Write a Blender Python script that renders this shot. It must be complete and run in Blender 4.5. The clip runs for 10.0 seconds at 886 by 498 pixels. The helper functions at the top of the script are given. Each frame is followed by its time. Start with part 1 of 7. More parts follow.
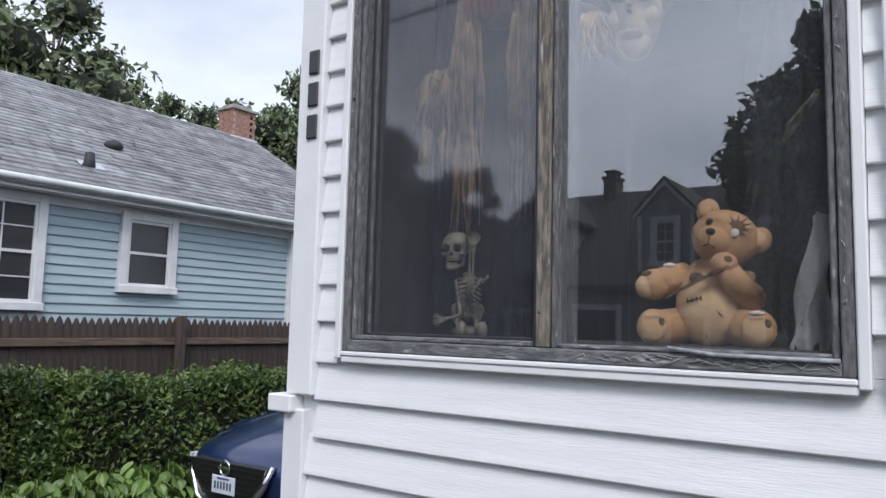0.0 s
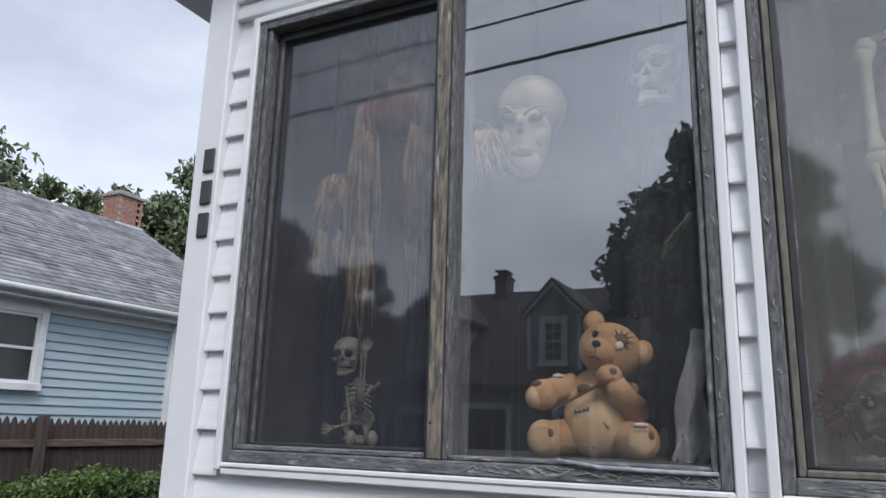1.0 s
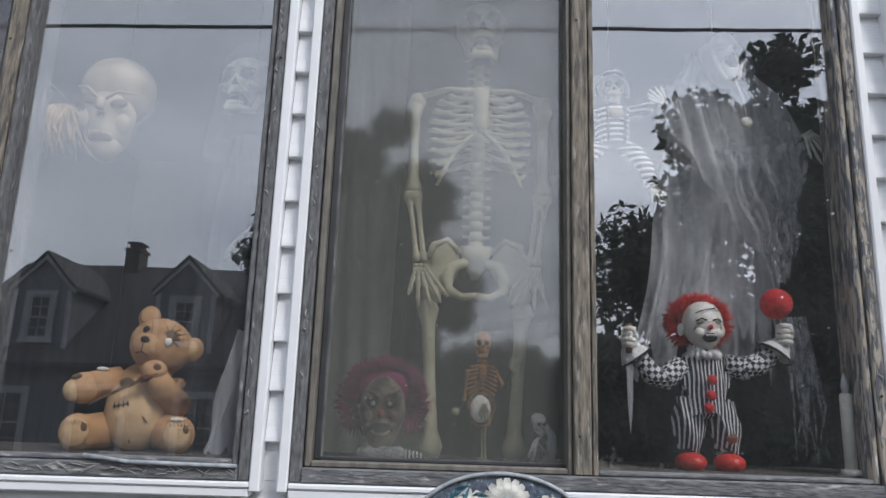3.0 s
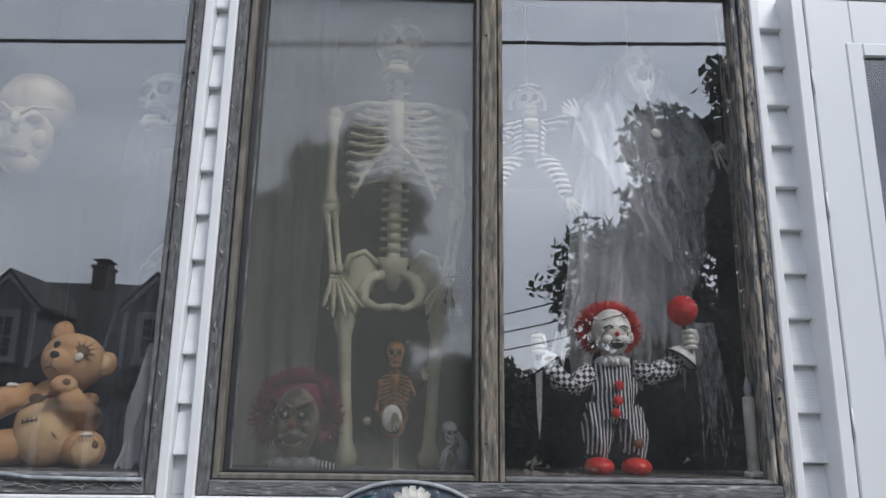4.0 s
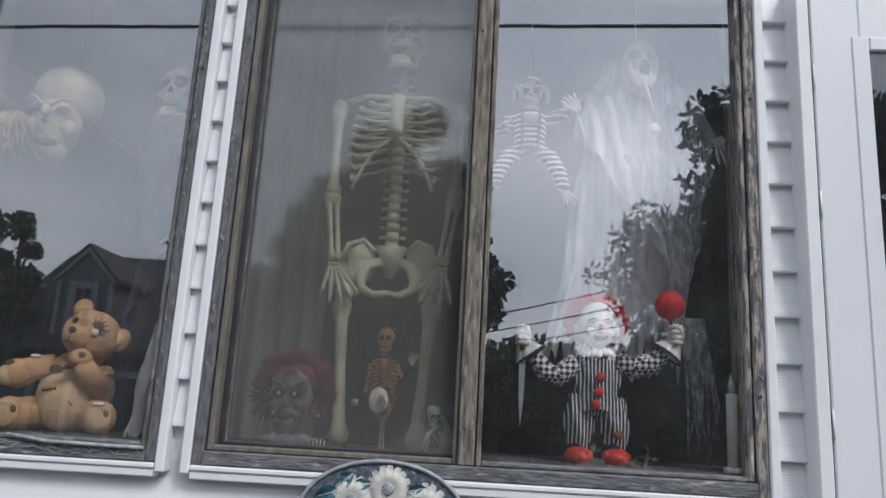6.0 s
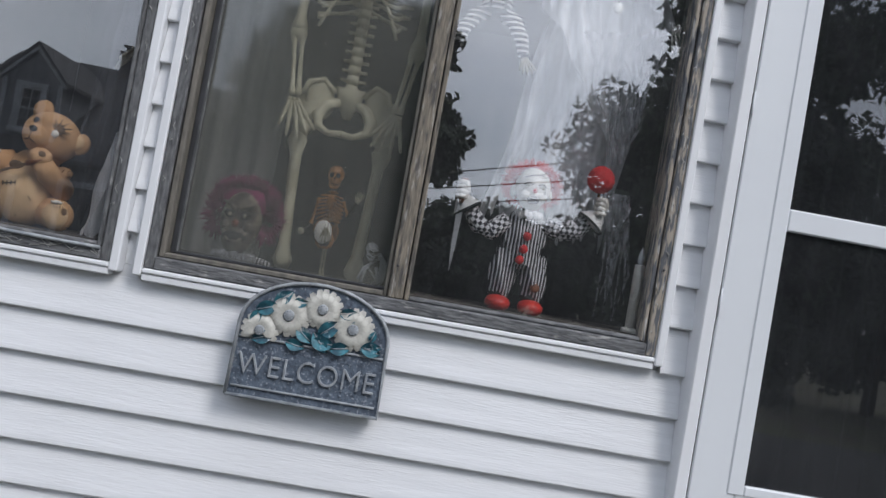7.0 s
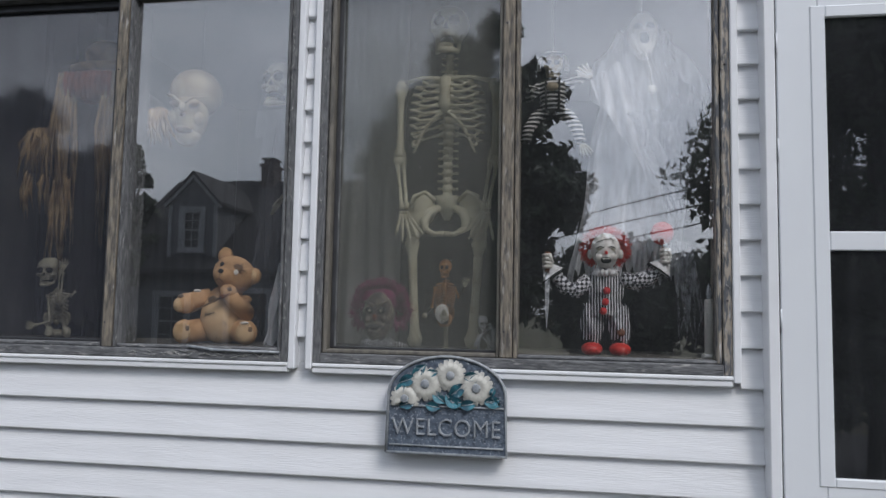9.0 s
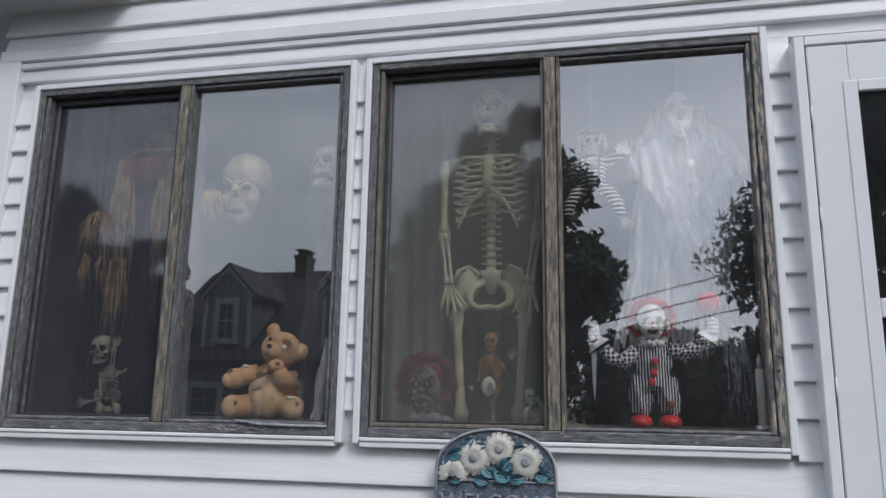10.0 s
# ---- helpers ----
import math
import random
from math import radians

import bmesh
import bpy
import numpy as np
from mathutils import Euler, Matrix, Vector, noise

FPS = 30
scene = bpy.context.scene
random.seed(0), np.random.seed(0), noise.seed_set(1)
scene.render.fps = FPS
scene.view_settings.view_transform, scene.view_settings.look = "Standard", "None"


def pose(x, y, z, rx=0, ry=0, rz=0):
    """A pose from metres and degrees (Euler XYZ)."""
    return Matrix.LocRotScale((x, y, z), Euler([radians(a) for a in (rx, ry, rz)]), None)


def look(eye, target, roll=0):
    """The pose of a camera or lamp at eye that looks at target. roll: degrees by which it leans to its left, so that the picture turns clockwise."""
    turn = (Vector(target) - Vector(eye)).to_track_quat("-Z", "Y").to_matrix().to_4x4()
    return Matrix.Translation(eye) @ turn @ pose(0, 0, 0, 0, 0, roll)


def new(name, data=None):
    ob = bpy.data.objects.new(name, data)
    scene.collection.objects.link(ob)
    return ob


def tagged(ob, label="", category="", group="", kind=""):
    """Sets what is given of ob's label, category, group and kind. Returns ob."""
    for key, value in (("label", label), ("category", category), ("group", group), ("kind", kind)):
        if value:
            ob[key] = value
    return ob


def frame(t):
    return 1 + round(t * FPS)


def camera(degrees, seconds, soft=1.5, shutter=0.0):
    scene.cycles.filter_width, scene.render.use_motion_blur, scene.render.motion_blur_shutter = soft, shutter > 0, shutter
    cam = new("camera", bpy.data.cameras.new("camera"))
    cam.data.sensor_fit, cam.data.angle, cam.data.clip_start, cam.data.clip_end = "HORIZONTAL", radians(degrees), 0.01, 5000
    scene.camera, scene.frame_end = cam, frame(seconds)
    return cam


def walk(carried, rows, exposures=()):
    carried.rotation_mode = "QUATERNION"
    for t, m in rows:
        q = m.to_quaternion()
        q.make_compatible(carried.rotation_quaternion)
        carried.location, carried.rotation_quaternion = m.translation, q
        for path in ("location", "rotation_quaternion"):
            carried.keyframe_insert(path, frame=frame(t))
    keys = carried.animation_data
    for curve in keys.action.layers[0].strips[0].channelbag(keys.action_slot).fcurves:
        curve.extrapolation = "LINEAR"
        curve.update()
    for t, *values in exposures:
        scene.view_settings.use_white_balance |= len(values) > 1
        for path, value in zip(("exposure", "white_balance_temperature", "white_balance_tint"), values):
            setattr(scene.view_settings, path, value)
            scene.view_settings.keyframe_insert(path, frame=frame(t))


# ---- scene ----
cam = camera(61.9, 10.0)
PATH = [
    (0, (1.556, -1.483, 1.59), (0.419, 0.15, 1.791), 1.4),
    (0.5, (1.553, -1.484, 1.624), (0.545, 0.193, 2.035), 1.2),
    (1, (1.555, -1.484, 1.617), (0.681, 0.255, 2.079), 1.5),
    (1.5, (1.558, -1.493, 1.607), (0.94, 0.344, 2.1), 1.8),
    (1.8, (1.584, -1.52, 1.637), (1.177, 0.383, 2.099), 1.5),
    (2, (1.57, -1.501, 1.637), (1.408, 0.442, 2.084), 2.5),
    (2.5, (1.668, -1.529, 1.647), (1.656, 0.423, 2.081), 2.4),
    (3.8, (1.873, -1.549, 1.646), (1.952, 0.391, 2.123), 0.9),
    (4, (1.907, -1.565, 1.64), (1.991, 0.374, 2.122), 0.8),
    (4.5, (1.947, -1.556, 1.632), (2.118, 0.372, 2.137), -0.0),
    (5, (1.974, -1.558, 1.63), (2.278, 0.353, 2.139), -0.3),
    (5.2, (2.002, -1.562, 1.632), (2.324, 0.346, 2.137), 0.1),
    (6.3, (2.09, -1.672, 1.654), (1.853, 0.282, 2.009), 5.2),
    (6.5, (2.086, -1.711, 1.627), (1.887, 0.259, 1.905), 7.7),
    (6.8, (2.089, -1.745, 1.6), (2.021, 0.251, 1.712), 9.8),
    (7, (2.111, -1.742, 1.629), (2.176, 0.256, 1.684), 10.1),
    (7.2, (2.13, -1.734, 1.655), (2.422, 0.244, 1.62), 10.0),
    (7.5, (2.208, -1.772, 1.663), (2.555, 0.198, 1.637), 5.4),
    (8, (2.253, -1.972, 1.705), (2.417, 0.021, 1.724), 3.6),
    (8.5, (2.298, -2.128, 1.694), (2.178, -0.132, 1.729), 2.2),
    (9, (2.247, -2.175, 1.68), (1.92, -0.209, 1.844), 1.1),
    (9.5, (2.245, -2.208, 1.614), (1.845, -0.286, 1.998), 0.9),
    (10, (2.205, -2.214, 1.619), (1.802, -0.298, 2.025), 0.9),
]
walk(cam, [(t, look(eye, target, roll)) for t, eye, target, roll in PATH], exposures=[(0.0, 0.50, 6330, 13), (1.0, 0.38, 6330, 13), (1.5, 0.36, 6330, 13), (2.0, 0.48, 6380, 12), (2.5, 0.58, 6420, 12), (4.5, 0.35, 6380, 12), (6.5, 0.33, 6360, 12), (8.0, 0.18, 6360, 12), (10.0, 0.18, 6380, 12)])

# ---------------------------------------------------------------- world and light
world = bpy.data.worlds.new("overcast_sky")
scene.world = world
world.use_nodes = True
wt = world.node_tree
wt.nodes.clear()
w_out = wt.nodes.new("ShaderNodeOutputWorld")
w_bg = wt.nodes.new("ShaderNodeBackground")
w_sky = wt.nodes.new("ShaderNodeTexSky")
w_sky.sky_type = "NISHITA"
w_sky.sun_disc = False
w_sky.sun_elevation = radians(46)
w_sky.sun_rotation = radians(141)
w_dim = wt.nodes.new("ShaderNodeMix")
w_dim.data_type = "RGBA"
w_dim.blend_type = "MULTIPLY"
w_dim.inputs["Factor"].default_value = 1.0
w_dim.inputs["B"].default_value = (0.09, 0.09, 0.09, 1)
w_tc = wt.nodes.new("ShaderNodeTexCoord")
w_map = wt.nodes.new("ShaderNodeMapping")
w_map.inputs["Scale"].default_value = (1.2, 1.2, 3.0)
w_noise = wt.nodes.new("ShaderNodeTexNoise")
w_noise.inputs["Scale"].default_value = 1.6
w_noise.inputs["Detail"].default_value = 6
w_ramp = wt.nodes.new("ShaderNodeValToRGB")
w_ramp.color_ramp.elements[0].position = 0.36
w_ramp.color_ramp.elements[0].color = (0.47, 0.52, 0.60, 1)
w_ramp.color_ramp.elements[1].position = 0.66
w_ramp.color_ramp.elements[1].color = (0.80, 0.85, 0.93, 1)
w_mix = wt.nodes.new("ShaderNodeMix")
w_mix.data_type = "RGBA"
w_mix.inputs["Factor"].default_value = 0.88
wt.links.new(w_tc.outputs["Generated"], w_map.inputs["Vector"])
wt.links.new(w_map.outputs["Vector"], w_noise.inputs["Vector"])
wt.links.new(w_noise.outputs["Fac"], w_ramp.inputs["Fac"])
wt.links.new(w_sky.outputs["Color"], w_dim.inputs["A"])
wt.links.new(w_dim.outputs["Result"], w_mix.inputs["A"])
# thin cloud is brighter round the hidden sun
w_dot = wt.nodes.new("ShaderNodeVectorMath")
w_dot.operation = "DOT_PRODUCT"
w_dot.inputs[1].default_value = (0.44, -0.55, 0.71)
w_glow = wt.nodes.new("ShaderNodeMapRange")
w_glow.inputs["From Min"].default_value, w_glow.inputs["From Max"].default_value = 0.45, 0.95
w_glow.inputs["To Min"].default_value, w_glow.inputs["To Max"].default_value = 0.80, 1.38
w_veil = wt.nodes.new("ShaderNodeMix")
w_veil.data_type = "RGBA"
w_veil.blend_type = "MULTIPLY"
w_veil.inputs["Factor"].default_value = 1.0
wt.links.new(w_tc.outputs["Generated"], w_dot.inputs[0])
wt.links.new(w_dot.outputs["Value"], w_glow.inputs["Value"])
wt.links.new(w_ramp.outputs["Color"], w_veil.inputs["A"])
wt.links.new(w_glow.outputs["Result"], w_veil.inputs["B"])
wt.links.new(w_veil.outputs["Result"], w_mix.inputs["B"])
wt.links.new(w_mix.outputs["Result"], w_bg.inputs["Color"])
wt.links.new(w_bg.outputs["Background"], w_out.inputs["Surface"])
w_bg.inputs["Strength"].default_value = 1.3

sun = new("sun", bpy.data.lights.new("sun", "SUN"))
sun.data.energy = 1.5
sun.data.angle = radians(20)
sun.data.color = (1.0, 0.97, 0.93)
sun.matrix_world = look((8, -10, 13), (0, 0, 0))


# ---------------------------------------------------------------- materials
def mat(name, col, rough=0.6, col2=None, scale=8.0, stretch=(1, 1, 1), metal=0.0, bump=0.0, bscale=60.0,
        lo=0.35, hi=0.65, rand=0.0, coat=0.0, dirt=None):
    """A principled surface with two scales of noise in its colour, and fine relief."""
    m = bpy.data.materials.new(name)
    m.use_nodes = True
    t = m.node_tree
    p = t.nodes["Principled BSDF"]
    p.inputs["Roughness"].default_value = rough
    p.inputs["Metallic"].default_value = metal
    p.inputs["Coat Weight"].default_value = coat
    tc = t.nodes.new("ShaderNodeTexCoord")
    mp = t.nodes.new("ShaderNodeMapping")
    mp.inputs["Scale"].default_value = stretch
    t.links.new(tc.outputs["Object"], mp.inputs["Vector"])
    n1 = t.nodes.new("ShaderNodeTexNoise")
    n1.inputs["Scale"].default_value = scale
    n1.inputs["Detail"].default_value = 5
    t.links.new(mp.outputs["Vector"], n1.inputs["Vector"])
    r = t.nodes.new("ShaderNodeValToRGB")
    if col2 is None:
        col2 = tuple(c * 0.86 for c in col)
    r.color_ramp.elements[0].position, r.color_ramp.elements[1].position = lo, hi
    r.color_ramp.elements[0].color, r.color_ramp.elements[1].color = (*col2, 1), (*col, 1)
    t.links.new(n1.outputs["Fac"], r.inputs["Fac"])
    out = r.outputs["Color"]
    if dirt:
        n3 = t.nodes.new("ShaderNodeTexNoise")
        n3.inputs["Scale"].default_value = dirt[1]
        n3.inputs["Detail"].default_value = 8
        t.links.new(mp.outputs["Vector"], n3.inputs["Vector"])
        r3 = t.nodes.new("ShaderNodeValToRGB")
        r3.color_ramp.elements[0].position, r3.color_ramp.elements[1].position = dirt[2], dirt[2] + 0.12
        mx = t.nodes.new("ShaderNodeMix")
        mx.data_type = "RGBA"
        mx.inputs["B"].default_value = (*dirt[0], 1)
        t.links.new(n3.outputs["Fac"], r3.inputs["Fac"])
        t.links.new(r3.outputs["Color"], mx.inputs["Factor"])
        t.links.new(out, mx.inputs["A"])
        out = mx.outputs["Result"]
    if rand:
        oi = t.nodes.new("ShaderNodeObjectInfo")
        ge = t.nodes.new("ShaderNodeNewGeometry")
        ad = t.nodes.new("ShaderNodeMath")
        ad.operation = "ADD"
        t.links.new(oi.outputs["Random"], ad.inputs[0])
        t.links.new(ge.outputs["Random Per Island"], ad.inputs[1])
        mr = t.nodes.new("ShaderNodeMapRange")
        mr.inputs["From Max"].default_value = 2.0
        mr.inputs["To Min"].default_value, mr.inputs["To Max"].default_value = 1 - rand, 1 + rand
        t.links.new(ad.outputs[0], mr.inputs["Value"])
        hs = t.nodes.new("ShaderNodeHueSaturation")
        t.links.new(mr.outputs["Result"], hs.inputs["Value"])
        t.links.new(out, hs.inputs["Color"])
        out = hs.outputs["Color"]
    t.links.new(out, p.inputs["Base Color"])
    if bump:
        n2 = t.nodes.new("ShaderNodeTexNoise")
        n2.inputs["Scale"].default_value = bscale
        n2.inputs["Detail"].default_value = 4
        t.links.new(mp.outputs["Vector"], n2.inputs["Vector"])
        b = t.nodes.new("ShaderNodeBump")
        b.inputs["Strength"].default_value = bump
        b.inputs["Distance"].default_value = 0.004
        t.links.new(n2.outputs["Fac"], b.inputs["Height"])
        t.links.new(b.outputs["Normal"], p.inputs["Normal"])
    return m


def veil(name, col, cover, scale, lo, hi, stretch=(1, 1, 1), translucent=0.4):
    """Cloth or mesh that lets part of the light straight through."""
    m = bpy.data.materials.new(name)
    m.use_nodes = True
    t = m.node_tree
    t.nodes.clear()
    o = t.nodes.new("ShaderNodeOutputMaterial")
    tr = t.nodes.new("ShaderNodeBsdfTransparent")
    d = t.nodes.new("ShaderNodeBsdfDiffuse")
    tl = t.nodes.new("ShaderNodeBsdfTranslucent")
    d.inputs["Color"].default_value = tl.inputs["Color"].default_value = (*col, 1)
    m1, m2 = t.nodes.new("ShaderNodeMixShader"), t.nodes.new("ShaderNodeMixShader")
    m1.inputs[0].default_value = translucent
    t.links.new(d.outputs[0], m1.inputs[1])
    t.links.new(tl.outputs[0], m1.inputs[2])
    tc = t.nodes.new("ShaderNodeTexCoord")
    mp = t.nodes.new("ShaderNodeMapping")
    mp.inputs["Scale"].default_value = stretch
    n = t.nodes.new("ShaderNodeTexNoise")
    n.inputs["Scale"].default_value = scale
    n.inputs["Detail"].default_value = 5
    r = t.nodes.new("ShaderNodeMapRange")
    r.inputs["From Min"].default_value, r.inputs["From Max"].default_value = 0.35, 0.65
    r.inputs["To Min"].default_value, r.inputs["To Max"].default_value = lo * cover, hi * cover
    t.links.new(tc.outputs["Object"], mp.inputs["Vector"])
    t.links.new(mp.outputs["Vector"], n.inputs["Vector"])
    t.links.new(n.outputs["Fac"], r.inputs["Value"])
    t.links.new(r.outputs["Result"], m2.inputs[0])
    t.links.new(tr.outputs[0], m2.inputs[1])
    t.links.new(m1.outputs[0], m2.inputs[2])
    t.links.new(m2.outputs[0], o.inputs["Surface"])
    return m


def glass(name, gloss, tint=(1, 1, 1), wave=0.02, glare=0.0, soft=0.0):
    """A clear pane: gloss by the angle over straight transmission; soft blurs what it mirrors, as a fine screen does."""
    m = bpy.data.materials.new(name)
    m.use_nodes = True
    t = m.node_tree
    t.nodes.clear()
    o = t.nodes.new("ShaderNodeOutputMaterial")
    tr = t.nodes.new("ShaderNodeBsdfTransparent")
    tr.inputs["Color"].default_value = (*tint, 1)
    g = t.nodes.new("ShaderNodeBsdfGlossy")
    g.inputs["Roughness"].default_value = soft
    lw = t.nodes.new("ShaderNodeLayerWeight")
    lw.inputs["Blend"].default_value = 0.5
    pw = t.nodes.new("ShaderNodeMath")
    pw.operation = "POWER"
    pw.inputs[1].default_value = 4.5
    t.links.new(lw.outputs["Facing"], pw.inputs[0])
    f = t.nodes.new("ShaderNodeMapRange")
    f.inputs["To Min"].default_value, f.inputs["To Max"].default_value = gloss, 0.9
    t.links.new(pw.outputs[0], f.inputs["Value"])
    x = t.nodes.new("ShaderNodeMixShader")
    tc = t.nodes.new("ShaderNodeTexCoord")
    n = t.nodes.new("ShaderNodeTexNoise")
    n.inputs["Scale"].default_value = 3.0
    b = t.nodes.new("ShaderNodeBump")
    b.inputs["Strength"].default_value = wave
    b.inputs["Distance"].default_value = 0.01
    t.links.new(tc.outputs["Object"], n.inputs["Vector"])
    t.links.new(n.outputs["Fac"], b.inputs["Height"])
    t.links.new(b.outputs["Normal"], g.inputs["Normal"])
    t.links.new(f.outputs[0], x.inputs[0])
    t.links.new(tr.outputs[0], x.inputs[1])
    t.links.new(g.outputs[0], x.inputs[2])
    if glare:
        # patchy pale film puts veiling glare into the pane, lifting its darks
        d = t.nodes.new("ShaderNodeBsdfDiffuse")
        d.inputs["Color"].default_value = (0.75, 0.78, 0.82, 1)
        y = t.nodes.new("ShaderNodeMixShader")
        n2 = t.nodes.new("ShaderNodeTexNoise")
        n2.inputs["Scale"].default_value = 7.0
        n2.inputs["Detail"].default_value = 8
        r = t.nodes.new("ShaderNodeMapRange")
        r.inputs["From Min"].default_value, r.inputs["From Max"].default_value = 0.3, 0.7
        r.inputs["To Min"].default_value, r.inputs["To Max"].default_value = glare * 0.7, glare * 1.3
        t.links.new(tc.outputs["Object"], n2.inputs["Vector"])
        t.links.new(n2.outputs["Fac"], r.inputs["Value"])
        t.links.new(r.outputs["Result"], y.inputs[0])
        t.links.new(x.outputs[0], y.inputs[1])
        t.links.new(d.outputs[0], y.inputs[2])
        t.links.new(y.outputs[0], o.inputs["Surface"])
    else:
        t.links.new(x.outputs[0], o.inputs["Surface"])
    return m


SIDING = mat("white_vinyl_siding", (0.76, 0.77, 0.79), 0.5, (0.70, 0.71, 0.73), 5, (0.6, 1, 8), bump=0.25, bscale=40, dirt=((0.55, 0.54, 0.52), 3.0, 0.72))
TRIM = mat("white_vinyl_trim", (0.76, 0.77, 0.79), 0.45, (0.71, 0.72, 0.74), 6, bump=0.08, dirt=((0.50, 0.49, 0.47), 9.0, 0.74))
FRAME_V = mat("weathered_frame_upright", (0.165, 0.168, 0.172), 0.75, (0.072, 0.074, 0.078), 18, (6, 6, 1.5), bump=1.0, bscale=30, dirt=((0.34, 0.34, 0.33), 16.0, 0.61))
FRAME_H = mat("weathered_frame_level", (0.175, 0.178, 0.184), 0.75, (0.078, 0.081, 0.086), 18, (1.5, 6, 6), bump=1.0, bscale=30, dirt=((0.38, 0.37, 0.36), 16.0, 0.61))
MULL = mat("bare_weathered_wood", (0.26, 0.225, 0.175), 0.85, (0.085, 0.08, 0.074), 16, (7, 7, 1.1), bump=1.0, bscale=34, dirt=((0.40, 0.385, 0.36), 14.0, 0.60))
PEEL = mat("flaking_grey_paint_on_bare_wood", (0.34, 0.30, 0.25), 0.8, (0.10, 0.105, 0.115), 14, (7, 7, 1.2), bump=1.0, bscale=30, lo=0.46, hi=0.54, dirt=((0.56, 0.55, 0.53), 15.0, 0.60))
SASH = mat("dark_aluminium_sash", (0.045, 0.047, 0.052), 0.5, (0.03, 0.031, 0.035), 20, bump=0.1)
BRONZE = mat("brown_screen_frame", (0.175, 0.16, 0.135), 0.55, (0.10, 0.094, 0.082), 18, (3, 3, 1), bump=0.2)
GLASS = glass("window_glass", 0.205, glare=0.014)
GLASS_SCREENED = glass("screened_window_glass", 0.24, glare=0.012, soft=0.045)
GLASS_DIM = glass("glass_behind_shaded_screen", 0.21, glare=0.010, soft=0.04)
GLASS_DOOR = glass("storm_door_glass", 0.12, (0.6, 0.62, 0.65), glare=0.014)
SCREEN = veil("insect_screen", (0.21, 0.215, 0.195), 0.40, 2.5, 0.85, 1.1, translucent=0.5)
# same mesh as the other screen, its colour lowered to paint shade
SCREEN_SHADED = veil("shaded_insect_screen", (0.075, 0.08, 0.10), 0.40, 2.5, 0.85, 1.1, translucent=0.5)
DOORWHITE = mat("white_enamel_door", (0.72, 0.745, 0.77), 0.35, (0.69, 0.71, 0.74), 3, bump=0.03, dirt=((0.55, 0.55, 0.54), 12.0, 0.76))
RUBBER = mat("dark_gasket", (0.03, 0.03, 0.032), 0.7)
# the room's low light is put into this dark wall colour
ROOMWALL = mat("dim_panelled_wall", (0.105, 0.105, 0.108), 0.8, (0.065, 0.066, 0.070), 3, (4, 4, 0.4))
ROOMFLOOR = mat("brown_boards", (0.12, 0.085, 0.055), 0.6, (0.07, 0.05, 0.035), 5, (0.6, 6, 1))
SILL = mat("pale_painted_slats", (0.30, 0.29, 0.28), 0.6, (0.2, 0.19, 0.18), 10)
SHELF = mat("dusty_brown_shelf", (0.11, 0.10, 0.09), 0.8, (0.06, 0.055, 0.05), 10, bump=0.2)
GTRIM = mat("greyed_white_trim", (0.30, 0.31, 0.33), 0.7, (0.22, 0.23, 0.25), 4)
GAUZE_DIM = veil("thin_grey_gauze", (0.30, 0.31, 0.34), 0.30, 30, 0.2, 1.25, (2, 2, 0.6))
BONE = mat("ivory_plastic_bone", (0.70, 0.67, 0.50), 0.55, (0.50, 0.47, 0.33), 14, bump=0.2, bscale=40)
BONE2 = mat("pale_plastic_bone", (0.42, 0.40, 0.31), 0.5, (0.20, 0.185, 0.13), 25, bump=0.2)
BONE_ORANGE = mat("orange_plastic_bone", (0.42, 0.19, 0.05), 0.5, (0.22, 0.09, 0.025), 25)
BLACK = mat("black_hollow", (0.012, 0.012, 0.012), 0.8)
DARKCLOTH = mat("black_cloth", (0.02, 0.02, 0.022), 0.95, bump=0.4, bscale=80)
PLUSH = mat("tan_plush", (0.55, 0.335, 0.175), 0.95, (0.42, 0.24, 0.11), 14, bump=1.0, bscale=45, dirt=((0.30, 0.165, 0.075), 13.0, 0.62))
PLUSH_PALE = mat("pale_plush", (0.64, 0.45, 0.26), 0.95, (0.50, 0.335, 0.175), 16, bump=1.0, bscale=45)
PLUSH_DARK = mat("burnt_plush_patch", (0.07, 0.05, 0.035), 0.9, (0.17, 0.10, 0.05), 30)
WHITE_STUFF = mat("white_stuffing", (0.75, 0.72, 0.66), 0.95, bump=0.8, bscale=90)
STEEL = mat("toy_knife_steel", (0.55, 0.56, 0.58), 0.35, metal=0.6)
HANDLE = mat("brown_knife_handle", (0.20, 0.07, 0.03), 0.5)
RED = mat("red_foam", (0.60, 0.02, 0.022), 0.75, (0.42, 0.012, 0.015), 22, bump=0.3)
REDSHOE = mat("red_plastic_shoe", (0.62, 0.045, 0.03), 0.4, (0.5, 0.03, 0.025), 20)
REDHAIR = mat("red_curly_hair", (0.60, 0.035, 0.025), 0.9, (0.36, 0.014, 0.012), 30, rand=0.3)
PINKHAIR = mat("magenta_wig_hair", (0.26, 0.03, 0.12), 0.95, (0.13, 0.014, 0.06), 25, rand=0.3)
FACEWHITE = mat("white_doll_face", (0.74, 0.72, 0.68), 0.45, (0.62, 0.60, 0.55), 22)
CLOWNFACE = mat("painted_mask_face", (0.24, 0.20, 0.155), 0.6, (0.05, 0.04, 0.034), 26, lo=0.42, hi=0.58)
SATIN = mat("white_satin", (0.72, 0.72, 0.72), 0.4, bump=0.2, bscale=50)
MASKSKIN = mat("pale_latex_mask", (0.44, 0.38, 0.26), 0.6, (0.26, 0.21, 0.135), 14, bump=0.3)
STRAW = mat("raffia_straw", (0.50, 0.36, 0.19), 0.85, (0.22, 0.14, 0.065), 20, rand=0.6)
